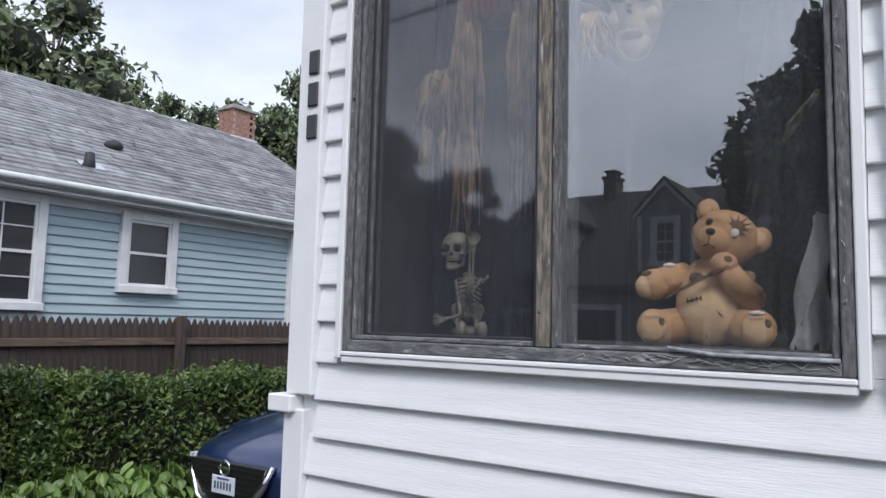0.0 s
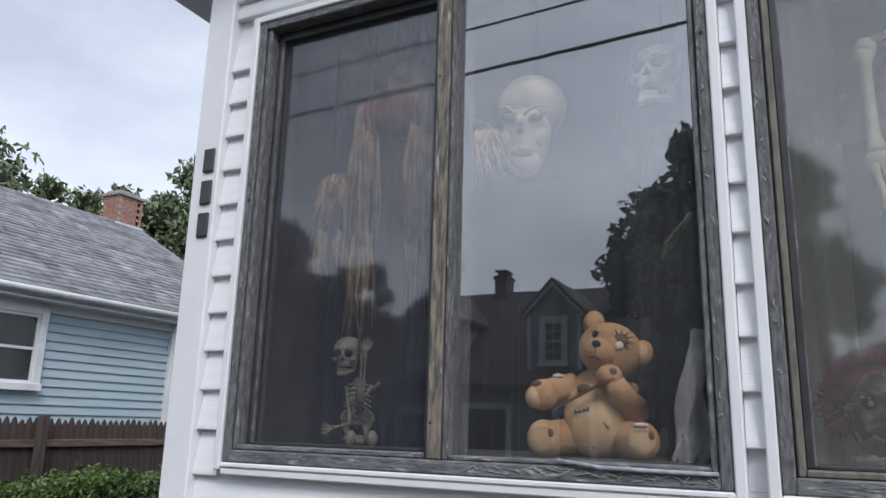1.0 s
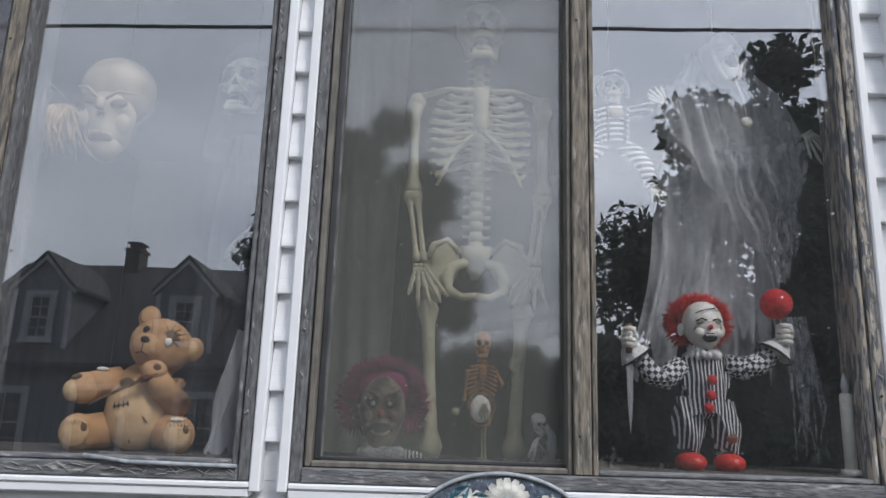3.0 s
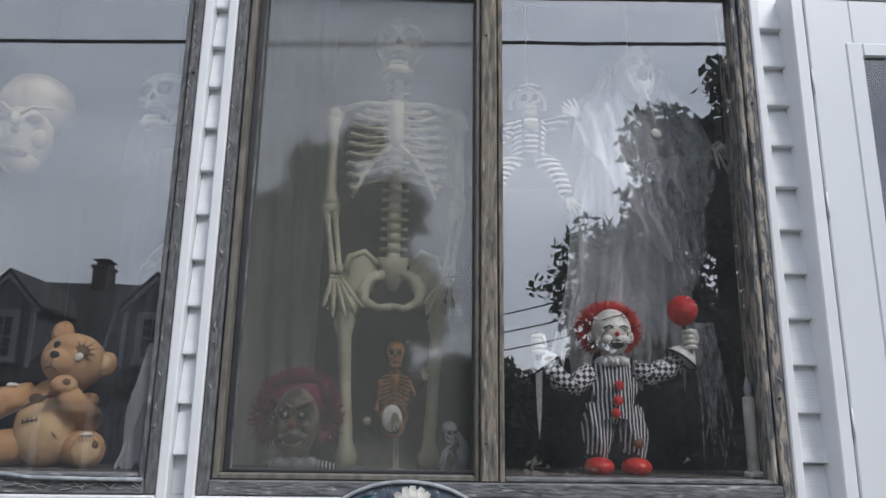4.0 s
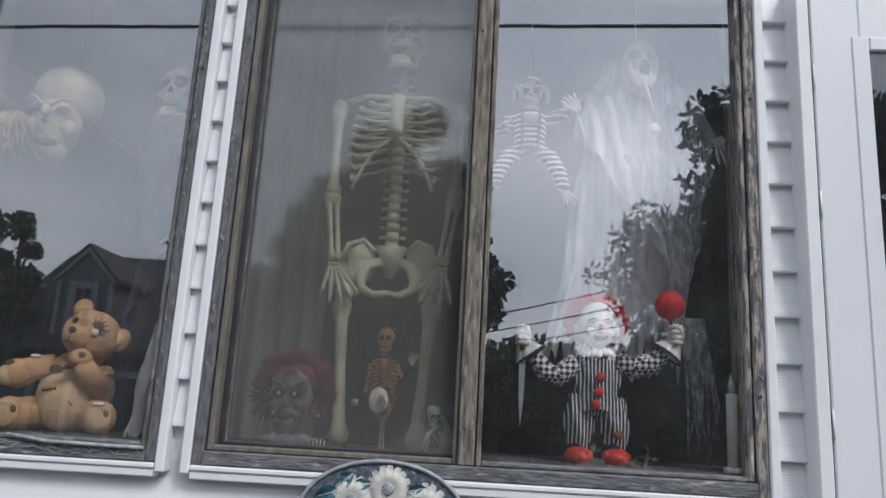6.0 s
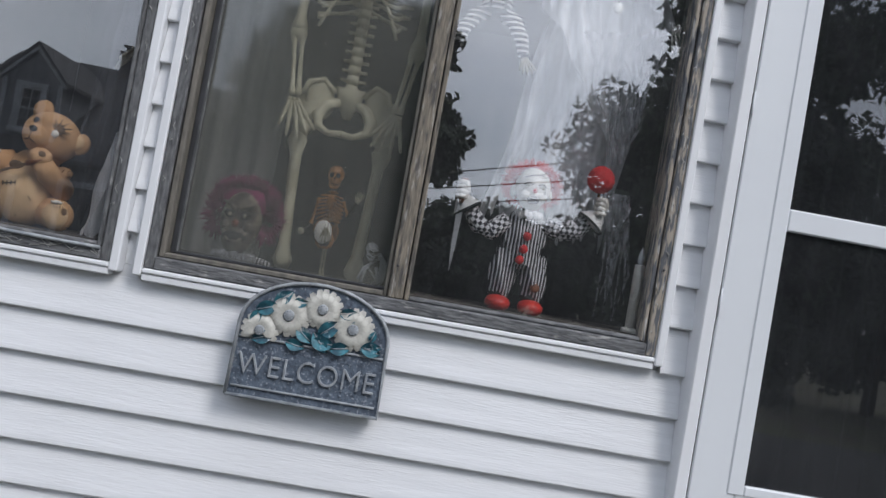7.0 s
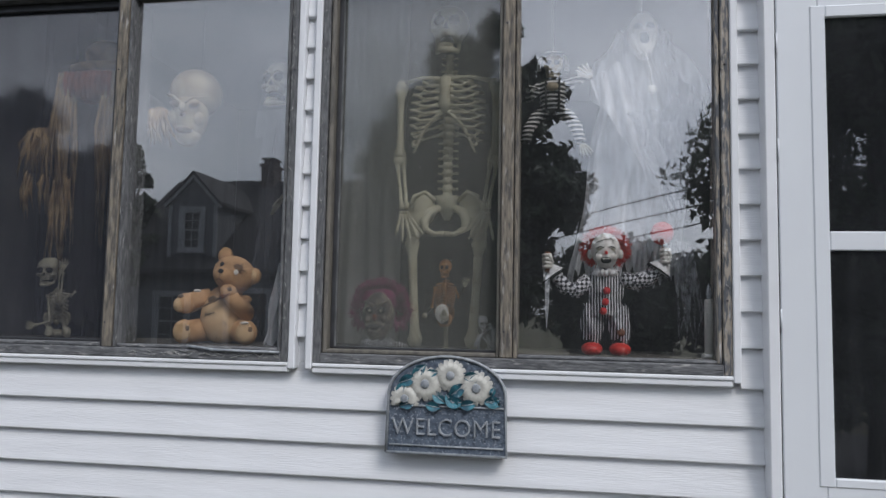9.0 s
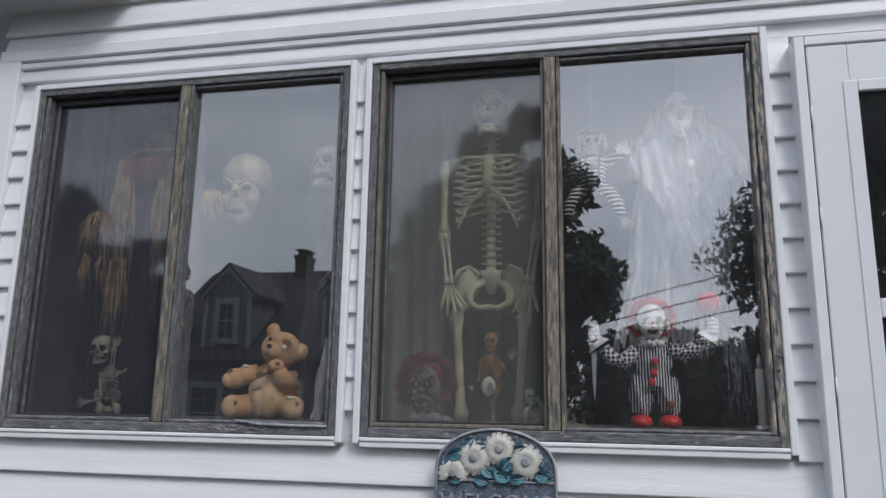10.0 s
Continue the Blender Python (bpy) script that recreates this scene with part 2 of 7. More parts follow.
RUST = mat("rust_orange_felt", (0.33, 0.09, 0.04), 0.9, (0.16, 0.04, 0.02), 20)
GAUZE = veil("white_gauze", (0.87, 0.88, 0.90), 0.78, 9, 0.55, 1.25, (3, 3, 0.6))
GAUZE_GREY = veil("grey_cheesecloth", (0.55, 0.56, 0.59), 0.56, 40, 0.2, 1.25, (2, 2, 0.8))
# darkened copy of the grey sheer, with the room's shade in its colour
CURTAIN_DIM = veil("shaded_sheer_curtain", (0.10, 0.105, 0.12), 0.75, 6, 0.75, 1.1, (6, 6, 0.3))
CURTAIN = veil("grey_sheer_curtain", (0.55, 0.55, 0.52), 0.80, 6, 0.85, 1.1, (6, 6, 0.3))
WAX = mat("white_candle_wax", (0.78, 0.77, 0.72), 0.5)
PEWTER = mat("slate_blue_resin", (0.115, 0.145, 0.19), 0.6, (0.055, 0.072, 0.10), 90, (1, 1, 1), bump=0.9, bscale=70, dirt=((0.33, 0.36, 0.40), 190.0, 0.58))
PEWTER_LT = mat("rubbed_grey_resin", (0.36, 0.38, 0.40), 0.55, (0.22, 0.24, 0.26), 50, bump=0.3)
PETAL = mat("cream_petal_resin", (0.58, 0.57, 0.52), 0.6, (0.36, 0.35, 0.32), 50, bump=0.3)
TEAL = mat("teal_leaf_resin", (0.04, 0.19, 0.24), 0.5, (0.015, 0.06, 0.09), 40, bump=0.5, dirt=((0.42, 0.47, 0.50), 55.0, 0.58))
NUMBAR = mat("dark_iron_number", (0.045, 0.045, 0.05), 0.5, bump=0.2)
BLUESIDE = mat("light_blue_clapboard", (0.36, 0.45, 0.49), 0.65, (0.31, 0.40, 0.44), 2.5, (1, 0.5, 6), bump=0.15, rand=0.05)
NTRIM = mat("white_painted_trim", (0.68, 0.69, 0.70), 0.6, (0.58, 0.59, 0.60), 3, dirt=((0.4, 0.39, 0.37), 6.0, 0.72))
SHINGLE = mat("grey_asphalt_shingle", (0.25, 0.255, 0.265), 0.95, (0.155, 0.16, 0.17), 3.5, (1, 1, 1), bump=0.6, bscale=90, rand=0.45)
DARKROOF = mat("charcoal_roof", (0.045, 0.046, 0.05), 0.95, (0.03, 0.03, 0.033), 3, bump=0.5, rand=0.2)
GREYSIDE = mat("grey_clapboard", (0.12, 0.128, 0.145), 0.75, (0.09, 0.098, 0.11), 3, bump=0.2)
BRICK = mat("red_chimney_brick", (0.34, 0.19, 0.145), 0.9, (0.24, 0.13, 0.10), 12, bump=0.5, rand=0.2)
DARKBRICK = mat("sooty_brick", (0.07, 0.055, 0.05), 0.9, (0.04, 0.034, 0.032), 8, bump=0.5)
MORTAR = mat("pale_mortar", (0.36, 0.34, 0.31), 0.95)
FENCE = mat("dark_stained_fence", (0.075, 0.055, 0.046), 0.85, (0.034, 0.026, 0.023), 6, (6, 6, 0.5), bump=0.6, rand=0.3)
FENCE_RAIL = mat("worn_fence_rail", (0.15, 0.105, 0.075), 0.85, (0.07, 0.05, 0.04), 6, (6, 0.6, 6), bump=0.5)
LEAF = mat("privet_leaf", (0.088, 0.135, 0.027), 0.5, (0.04, 0.072, 0.016), 3, rand=0.5)
# near-black colour stands in for the shade deep among leaves
LEAF_CORE = mat("leaf_shade_core", (0.018, 0.024, 0.012), 0.95, (0.01, 0.012, 0.008), 9)
HOSTA = mat("broad_green_leaf", (0.13, 0.21, 0.04), 0.45, (0.065, 0.125, 0.025), 9, rand=0.35)
TREELEAF = mat("tree_leaf", (0.16, 0.20, 0.10), 0.55, (0.09, 0.125, 0.06), 1.2, rand=0.45)
DARKLEAF = mat("conifer_leaf", (0.035, 0.055, 0.025), 0.6, (0.02, 0.032, 0.016), 1.5, rand=0.4)
BARK = mat("grey_bark", (0.11, 0.09, 0.07), 0.95, (0.05, 0.042, 0.035), 8, (3, 3, 0.6), bump=0.8)
GROUND = mat("mulch_and_grass", (0.075, 0.085, 0.035), 0.95, (0.055, 0.040, 0.028), 1.5, bump=0.6, bscale=30)
ASPHALT = mat("worn_asphalt", (0.055, 0.055, 0.057), 0.95, (0.04, 0.04, 0.042), 4, bump=0.5, bscale=120)
CONCRETE = mat("grey_concrete", (0.30, 0.29, 0.27), 0.9, (0.22, 0.215, 0.2), 4, bump=0.4)
CARPAINT = mat("navy_blue_car_paint", (0.012, 0.03, 0.105), 0.28, (0.010, 0.025, 0.09), 3, metal=0.35, coat=1.0)
CARBLACK = mat("black_grille", (0.012, 0.012, 0.013), 0.4)
CHROME = mat("chrome", (0.75, 0.76, 0.78), 0.15, metal=1.0)
LAMPGLASS = mat("headlamp_lens", (0.55, 0.58, 0.62), 0.12, coat=1.0)
PLATE = mat("licence_plate_white", (0.62, 0.66, 0.72), 0.5, (0.5, 0.56, 0.66), 12)
PLATEBAR = mat("plate_ink", (0.05, 0.07, 0.14), 0.6)
LILAC = mat("lilac_petal", (0.40, 0.33, 0.55), 0.7)
# room shade as a dark colour; also the car glass and a door
WINDARK = mat("dark_panel_and_room_shade", (0.012, 0.013, 0.015), 0.4, (0.028, 0.029, 0.031), 2)
PANE = glass("far_window_pane", 0.02)
WIRE = mat("black_cable", (0.02, 0.02, 0.022), 0.7)
STRIPE_W = mat("white_stripe_cloth", (0.66, 0.65, 0.62), 0.9)
DIRTSPOT = mat("dried_spatter", (0.38, 0.38, 0.36), 0.9)


def striped(name, a, b, n, axis="X", check=False):
    """Cloth in woven stripes, or lozenges."""
    m = bpy.data.materials.new(name)
    m.use_nodes = True
    t = m.node_tree
    p = t.nodes["Principled BSDF"]
    p.inputs["Roughness"].default_value = 0.85
    tc = t.nodes.new("ShaderNodeTexCoord")
    mp = t.nodes.new("ShaderNodeMapping")
    if check:
        mp.inputs["Rotation"].default_value = (0, radians(45), 0)
        tx = t.nodes.new("ShaderNodeTexChecker")
        tx.inputs["Scale"].default_value = n
        tx.inputs["Color1"].default_value, tx.inputs["Color2"].default_value = (*a, 1), (*b, 1)
        t.links.new(tx.outputs["Color"], p.inputs["Base Color"])
    else:
        tx = t.nodes.new("ShaderNodeTexWave")
        tx.bands_direction = axis
        tx.inputs["Scale"].default_value = n
        tx.inputs["Distortion"].default_value = 1.2
        tx.inputs["Detail Scale"].default_value = 0.6
        r = t.nodes.new("ShaderNodeValToRGB")
        r.color_ramp.interpolation = "CONSTANT"
        r.color_ramp.elements[0].color, r.color_ramp.elements[1].color = (*a, 1), (*b, 1)
        r.color_ramp.elements[1].position = 0.66
        t.links.new(tx.outputs["Fac"], r.inputs["Fac"])
        t.links.new(r.outputs["Color"], p.inputs["Base Color"])
    t.links.new(tc.outputs["Object"], mp.inputs["Vector"])
    t.links.new(mp.outputs["Vector"], tx.inputs["Vector"])
    return m


STRIPES = striped("black_white_stripe", (0.02, 0.02, 0.03), (0.62, 0.62, 0.64), 38, "X")
CHECKS = striped("black_white_lozenge", (0.02, 0.02, 0.03), (0.62, 0.62, 0.64), 105, check=True)
STRIPES_H = striped("prisoner_stripe", (0.02, 0.02, 0.02), (0.66, 0.65, 0.62), 22, "Z")


# ---------------------------------------------------------------- mesh building
class Shape:
    """Collects primitives into one mesh with several materials."""

    def __init__(self, *mats):
        self.bm = bmesh.new()
        self.mats = list(mats)
        self.at = Matrix.Identity(4)

    def idx(self, m):
        if m not in self.mats:
            self.mats.append(m)
        return self.mats.index(m)

    def _done(self, verts, m, smooth):
        k = self.idx(m) if m else 0
        fs = {f for v in verts for f in v.link_faces}
        for f in fs:
            f.material_index, f.smooth = k, smooth
        for v in verts:
            v.co = self.at @ v.co

    def box(self, x0, x1, y0, y1, z0, z1, m=None, bevel=0.0, rot=None):
        c = Vector(((x0 + x1) / 2, (y0 + y1) / 2, (z0 + z1) / 2))
        mt = Matrix.Translation(c) @ (rot or Matrix.Identity(4)) @ Matrix.Diagonal((x1 - x0, y1 - y0, z1 - z0, 1))
        vs = bmesh.ops.create_cube(self.bm, size=1, matrix=mt)["verts"]
        if bevel:
            es = list({e for v in vs for e in v.link_edges})
            r = bmesh.ops.bevel(self.bm, geom=vs + es, offset=bevel, segments=1, affect="EDGES")
            vs = list({v for f in r["faces"] for v in f.verts} | {v for v in vs if v.is_valid})
            grow = set(vs)
            for v in vs:
                for f in v.link_faces:
                    grow.update(f.verts)
            vs = list(grow)
        self._done(vs, m, False)
        return self

    def ball(self, c, r, m=None, rot=(0, 0, 0), u=14, v=9):
        if not isinstance(r, tuple):
            r = (r, r, r)
        mt = pose(*c, *rot) @ Matrix.Diagonal((*r, 1))
        vs = bmesh.ops.create_uvsphere(self.bm, u_segments=u, v_segments=v, radius=1, matrix=mt)["verts"]
        self._done(vs, m, True)
        return self

    def tube(self, pts, rad, m=None, n=8, flat=1.0):
        """A round limb through pts; rad is one radius or one for each point."""
        pts = [Vector(p) for p in pts]
        if not isinstance(rad, (list, tuple)):
            rad = [rad] * len(pts)
        rings = []
        up = Vector((0.13, 0.97, 0.21)).normalized()
        for i, p in enumerate(pts):
            d = (pts[min(i + 1, len(pts) - 1)] - pts[max(i - 1, 0)]).normalized()
            a = d.cross(up)
            a = a.normalized() if a.length > 1e-4 else Vector((1, 0, 0))
            b = d.cross(a).normalized()
            rings.append([self.bm.verts.new(p + rad[i] * (math.cos(k * 2 * math.pi / n) * a + flat * math.sin(k * 2 * math.pi / n) * b)) for k in range(n)])
        for r0, r1 in zip(rings, rings[1:]):
            for k in range(n):
                self.bm.faces.new((r0[k], r0[(k + 1) % n], r1[(k + 1) % n], r1[k]))
        self.bm.faces.new(rings[0][::-1])
        self.bm.faces.new(rings[-1])
        self._done([v for r in rings for v in r], m, True)
        return self

    def grid(self, fn, nu, nv, m=None, closed=False, thick=0.0):
        """A sheet fn(u, v) with u, v from 0 to 1."""
        rows = [[self.bm.verts.new(fn(i / nu, j / nv)) for i in range(nu + (0 if closed else 1))] for j in range(nv + 1)]
        w = len(rows[0])
        for j in range(nv):
            for i in range(nu):
                self.bm.faces.new((rows[j][i], rows[j][(i + 1) % w], rows[j + 1][(i + 1) % w], rows[j + 1][i]))
        self._done([v for r in rows for v in r], m, True)
        return self

    def prism(self, outline, y0, y1, m=None, smooth=False):
        """An outline in x and z, pushed from y0 to y1."""
        a = [self.bm.verts.new((x, y0, z)) for x, z in outline]
        b = [self.bm.verts.new((x, y1, z)) for x, z in outline]
        n = len(a)
        self.bm.faces.new(a)
        self.bm.faces.new(b[::-1])
        for k in range(n):
            self.bm.faces.new((a[k], b[k], b[(k + 1) % n], a[(k + 1) % n]))
        self._done(a + b, m, smooth)
        return self


def part(name, shape, parent=None, label="", mats=None):
    """Links a Shape as one mesh object, under a thing if one is given."""
    if isinstance(shape, Shape):
        bmesh.ops.recalc_face_normals(shape.bm, faces=shape.bm.faces)
        me = bpy.data.meshes.new(name)
        shape.bm.to_mesh(me)
        shape.bm.free()
        for m in shape.mats:
            me.materials.append(m)
    else:
        me = shape
    ob = new(name, me)
    if parent:
        ob.parent = parent
    if label:
        ob["label"] = label
    return ob


def thing(name, x, y, z, label, category, group="", kind="", rz=0):
    e = new(name)
    e.matrix_basis = pose(x, y, z, 0, 0, rz)
    e.empty_display_size = 0.05
    return tagged(e, label, category, group, kind)


def one(name, shape, label, category, group="", kind=""):
    return tagged(part(name, shape), label, category, group, kind)


rnd = random.Random(7)
L0, LAP = 1.588, 0.1016          # one siding joint, and the exposure of a course
GZ = -0.37                       # ground level
W_TOP, W_BOT = 2.730, 1.512

# ---------------------------------------------------------------- front wall of the house
FX1 = 6.0
wall = Shape(SIDING)
Y0, Y1 = 0.035, 0.14
wall.box(0.02, 2.80, Y0, Y1, GZ + 0.35, W_BOT - 0.001)
wall.box(3.70, FX1, Y0, Y1, GZ + 0.35, W_BOT - 0.001)
wall.box(2.80, 3.70, Y0, Y1, GZ + 0.35, 0.655)
wall.box(0.02, FX1, Y0, Y1, W_TOP + 0.001, 3.5)
wall.prism([(0.02, 3.501), (FX1, 3.501), (3.0, 5.58)], Y0, Y1)
wall.box(0.02, 0.20, Y0, Y1, W_BOT, W_TOP)
wall.box(1.412, 1.486, Y0, Y1, W_BOT, W_TOP)
wall.box(2.71, 2.80, Y0, Y1, W_BOT, W_TOP)
wall.box(3.70, FX1, Y0, Y1, W_BOT, W_TOP)
wall_front = one("wall_north", wall, "white vinyl clapboard front wall with two windows", "wall", kind="structure")

side = Shape(SIDING)
side.box(0.0, 0.12, 0.145, 9.0, GZ, 3.6)
one("wall_west", side, "white side wall of the house", "wall", kind="structure")
base = Shape(CONCRETE)
base.box(0.03, FX1, 0.03, 0.16, GZ - 0.1, GZ + 0.345)
one("foundation", base, "grey concrete foundation under the front wall", "foundation", kind="structure")


def lap_mesh(w):
    s = Shape(SIDING)
    # a clapboard: proud at its lower edge, with a small return underneath
    prof = [(0.034, 0.0), (0.013, 0.0), (0.0115, 0.003), (0.0125, 0.012), (0.030, LAP + 0.006), (0.034, LAP + 0.006)]
    a = [s.bm.verts.new((0, y, z)) for y, z in prof]
    b = [s.bm.verts.new((w, y, z)) for y, z in prof]
    for k in range(len(prof)):
        s.bm.faces.new((a[k], b[k], b[(k + 1) % len(prof)], a[(k + 1) % len(prof)]))
    s.bm.faces.new(a[::-1])
    s.bm.faces.new(b)
    return s


lap_cache = {}


def laps(x0, x1, k0, k1, dz=0.0):
    w = round(x1 - x0, 3)
    for k in range(k0, k1):
        if w not in lap_cache:
            lap_cache[w] = part("clapboard", lap_mesh(w), wall_front)
            ob = lap_cache[w]
        else:
            ob = part("clapboard", lap_cache[w].data, wall_front)
        ob.matrix_basis = pose(x0, rnd.uniform(-0.0006, 0.0006), L0 + LAP * k - (0.011 if k < 0 else 0) + dz, 0, rnd.uniform(-0.05, 0.05), 0)


def corner_trim():
    s = Shape(TRIM)
    s.box(0.0, 0.095, -0.004, 0.05, 1.385, 2.865, bevel=0.004)
    s.box(-0.004, 0.03, 0.04, 0.13, 1.385, 2.865, bevel=0.004)
    post = one("corner_post", s, "white vinyl corner board on the house corner", "corner board", kind="structure")
    s = Shape(TRIM)
    s.box(-0.012, 0.066, 0.002, 0.13, GZ + 0.3, 1.345, bevel=0.004)
    s.box(-0.055, 0.035, -0.02, 0.14, 1.335, 1.383, bevel=0.004)
    one("lower_corner_post", s, "white corner board with a small capped ledge", "corner board", kind="structure")
    return post


corner_trim()

# house number: three plain bars
for k in range(3):
    s = Shape(NUMBAR)
    s.box(0.042, 0.082, -0.012, -0.0045, 2.295 - 0.095 * k, 2.365 - 0.095 * k, bevel=0.003)
    one("number_bar", s, "dark iron house number screwed to the corner board", "house number", group="house numbers")


def rail(name, x0, x1, z0, z1, y0, y1, m, parent, bevel=0.003):
    s = Shape(m)
    s.box(x0, x1, y0, y1, z0, z1, bevel=bevel)
    return part(name, s, parent)


def window(n, x0, x1, mx0, mx1):
    """A two-light window: screened sash at one side, a fixed pane at the other."""
    w = thing("window_%d" % n, 0, 0, 0, "weathered dark wood window with a screened and a clear pane", "window", kind="structure")
    z0, z1 = W_BOT, W_TOP
    # white casing strips round it
    for nm, b in (("casing", (x0 - 0.022, x0 - 0.001, z0 - 0.02, z1 + 0.022)), ("casing", (x1 + 0.001, x1 + 0.022, z0 - 0.02, z1 + 0.022)),
                  ("head_casing", (x0 - 0.0005, x1 + 0.0005, z1 + 0.001, z1 + 0.022)), ("sill_casing", (x0 - 0.0005, x1 + 0.0005, z0 - 0.013, z0 - 0.001))):
        s = Shape(TRIM)
        s.box(b[0], b[1], -0.006, 0.04, b[2], b[3], bevel=0.003)
        part(nm, s, w)
    s = Shape(TRIM)
    s.box(x0 - 0.0005, x1 + 0.0005, -0.002, 0.04, z0 - 0.031, z0 - 0.0135, bevel=0.003)
    part("sill_casing", s, w)
    # weathered outer frame, with mitred-looking beads stepping back to the sash
    f = 0.024
    right = PEEL if n == 2 else FRAME_V
    bead_m = BRONZE if n == 2 else FRAME_V
    rail("frame_side", x0, x0 + f, z0, z1, 0.0, 0.12, FRAME_V, w)
    rail("frame_side", x1 - f, x1, z0, z1, 0.0, 0.12, right, w)
    rail("frame_head", x0 + f, x1 - f, z1 - 0.022, z1, 0.0, 0.12, FRAME_H, w)
    rail("frame_sill", x0 + f, x1 - f, z0, z0 + 0.030, -0.004, 0.12, FRAME_H, w)
    zb0, zb1 = z0 + 0.0305, z1 - 0.0225
    rail("groove", x0 + f, x0 + f + 0.003, zb0, zb1, 0.014, 0.10, RUBBER, w, 0)
    rail("bead", x0 + f + 0.0031, x0 + f + 0.017, zb0, zb1, 0.006, 0.10, bead_m, w, 0.003)
    rail("groove", x1 - f - 0.003, x1 - f, zb0, zb1, 0.014, 0.10, RUBBER, w, 0)
    rail("bead", x1 - f - 0.015, x1 - f - 0.0031, zb0, zb1, 0.006, 0.10, right, w, 0.003)
    rail("bead", mx1 + 0.001, x1 - f - 0.0155, zb1 - 0.013, zb1 - 0.002, 0.008, 0.10, FRAME_H, w, 0.003)
    rail("bead", mx1 + 0.001, x1 - f - 0.0155, zb0, zb0 + 0.010, 0.006, 0.10, FRAME_H, w, 0.003)
    rail("mullion", mx0, mx1 - 0.014, zb0, zb1, -0.003, 0.12, MULL, w)
    rail("groove", mx1 - 0.0138, mx1 - 0.011, zb0, zb1, 0.012, 0.12, RUBBER, w, 0)
    rail("mullion", mx1 - 0.0108, mx1, zb0, zb1, 0.002, 0.12, MULL if n == 2 else FRAME_V, w, 0.002)
    # screened sash, set well back
    sx0, sx1, sz0, sz1 = x0 + f + 0.0172, mx0 - 0.001, zb0, zb1
    b = 0.014
    rail("bead", sx0, sx1 - 0.0105, sz0, sz0 + 0.013, 0.004, 0.036, bead_m if n == 2 else FRAME_H, w, 0.003)
    rail("bead", sx1 - 0.010, sx1, sz0, sz1, 0.008, 0.060, bead_m if n == 2 else SASH, w, 0.002)
    rail("sash", sx0, sx0 + b, sz0 + 0.0135, sz1, 0.038, 0.070, SASH, w, 0.002)
    rail("sash_edge", sx0 + b, sx0 + b + 0.003, sz0 + 0.020, sz1 - 0.026, 0.041, 0.052, FRAME_V, w, 0)
    rail("sash", sx0 + b, sx1 - 0.0105, sz1 - 0.026, sz1, 0.038, 0.070, SASH, w, 0.002)
    rail("sash", sx0 + b, sx1 - 0.0105, sz0 + 0.0135, sz0 + 0.020, 0.037, 0.070, SASH, w, 0.001)
    gx0, gx1, gz0, gz1 = sx0 + b + 0.003, sx1 - 0.0105, sz0 + 0.020, sz1 - 0.026
    # window 1 takes the copy with shade painted into its colour
    g = Shape(SCREEN if n == 2 else SCREEN_SHADED)
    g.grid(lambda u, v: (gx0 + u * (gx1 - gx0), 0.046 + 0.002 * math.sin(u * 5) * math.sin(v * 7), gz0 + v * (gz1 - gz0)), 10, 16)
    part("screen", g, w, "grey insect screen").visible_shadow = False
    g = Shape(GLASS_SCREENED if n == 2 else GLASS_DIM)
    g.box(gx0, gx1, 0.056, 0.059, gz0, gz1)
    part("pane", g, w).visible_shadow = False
    g = Shape(GLASS)
    g.box(mx1, x1 - f - 0.014, 0.030, 0.033, z0 + 0.036, z1 - 0.030)
    part("pane", g, w).visible_shadow = False
    return w


window_1 = window(1, 0.20, 1.410, 0.781, 0.829)
window_2 = window(2, 1.488, 2.708, 2.058, 2.108)
s = Shape(DIRTSPOT)
for k in range(34):
    sx, sz = (rnd.uniform(1.56, 1.75), rnd.uniform(1.58, 2.6)) if k % 2 else (rnd.uniform(1.56, 2.03), rnd.uniform(1.58, 2.45))
    s.ball((sx, 0.043, sz), (rnd.uniform(0.0008, 0.0028), 0.0006, rnd.uniform(0.0006, 0.0014)), u=6, v=4)
part("spatter", s, window_2, "dried white spatter on the screen")["kind"] = "stuff"

# loose strip of flashing lying along the first window's sill
s = Shape(PEWTER_LT)
s.tube([(1.08, -0.007, 1.553), (1.17, -0.010, 1.543), (1.30, -0.009, 1.541), (1.385, -0.007, 1.541)], 0.0045, n=6)
one("loose_strip", s, "loose grey strip hanging along the window sill", "strip")


# trim band over the windows, and the boards above it
s = Shape(TRIM)
s.box(0.0, FX1, 0.006, 0.033, 2.828, 2.852, bevel=0.003)
s.box(0.0, FX1, -0.004, 0.033, 2.8525, 2.905, bevel=0.006)
one("trim_band", s, "white stepped trim band across the wall", "trim", kind="structure")

s = Shape(TRIM)
s.box(-0.40, 0.53, -0.20, 0.14, 3.075, 3.20, bevel=0.004)
s.box(-0.40, -0.002, 0.1405, 9.0, 3.075, 3.20, bevel=0.004)
one("eave_return", s, "white boxed eave return at the house corner", "eave", kind="structure")
s = Shape(SHINGLE)
s.prism([(-0.45, 3.21), (3.0, 5.60), (6.45, 3.21), (6.45, 3.31), (3.0, 5.71), (-0.45, 3.31)], -0.36, 9.2)
one("porch_roof", s, "grey roof over the enclosed porch", "roof", kind="structure")


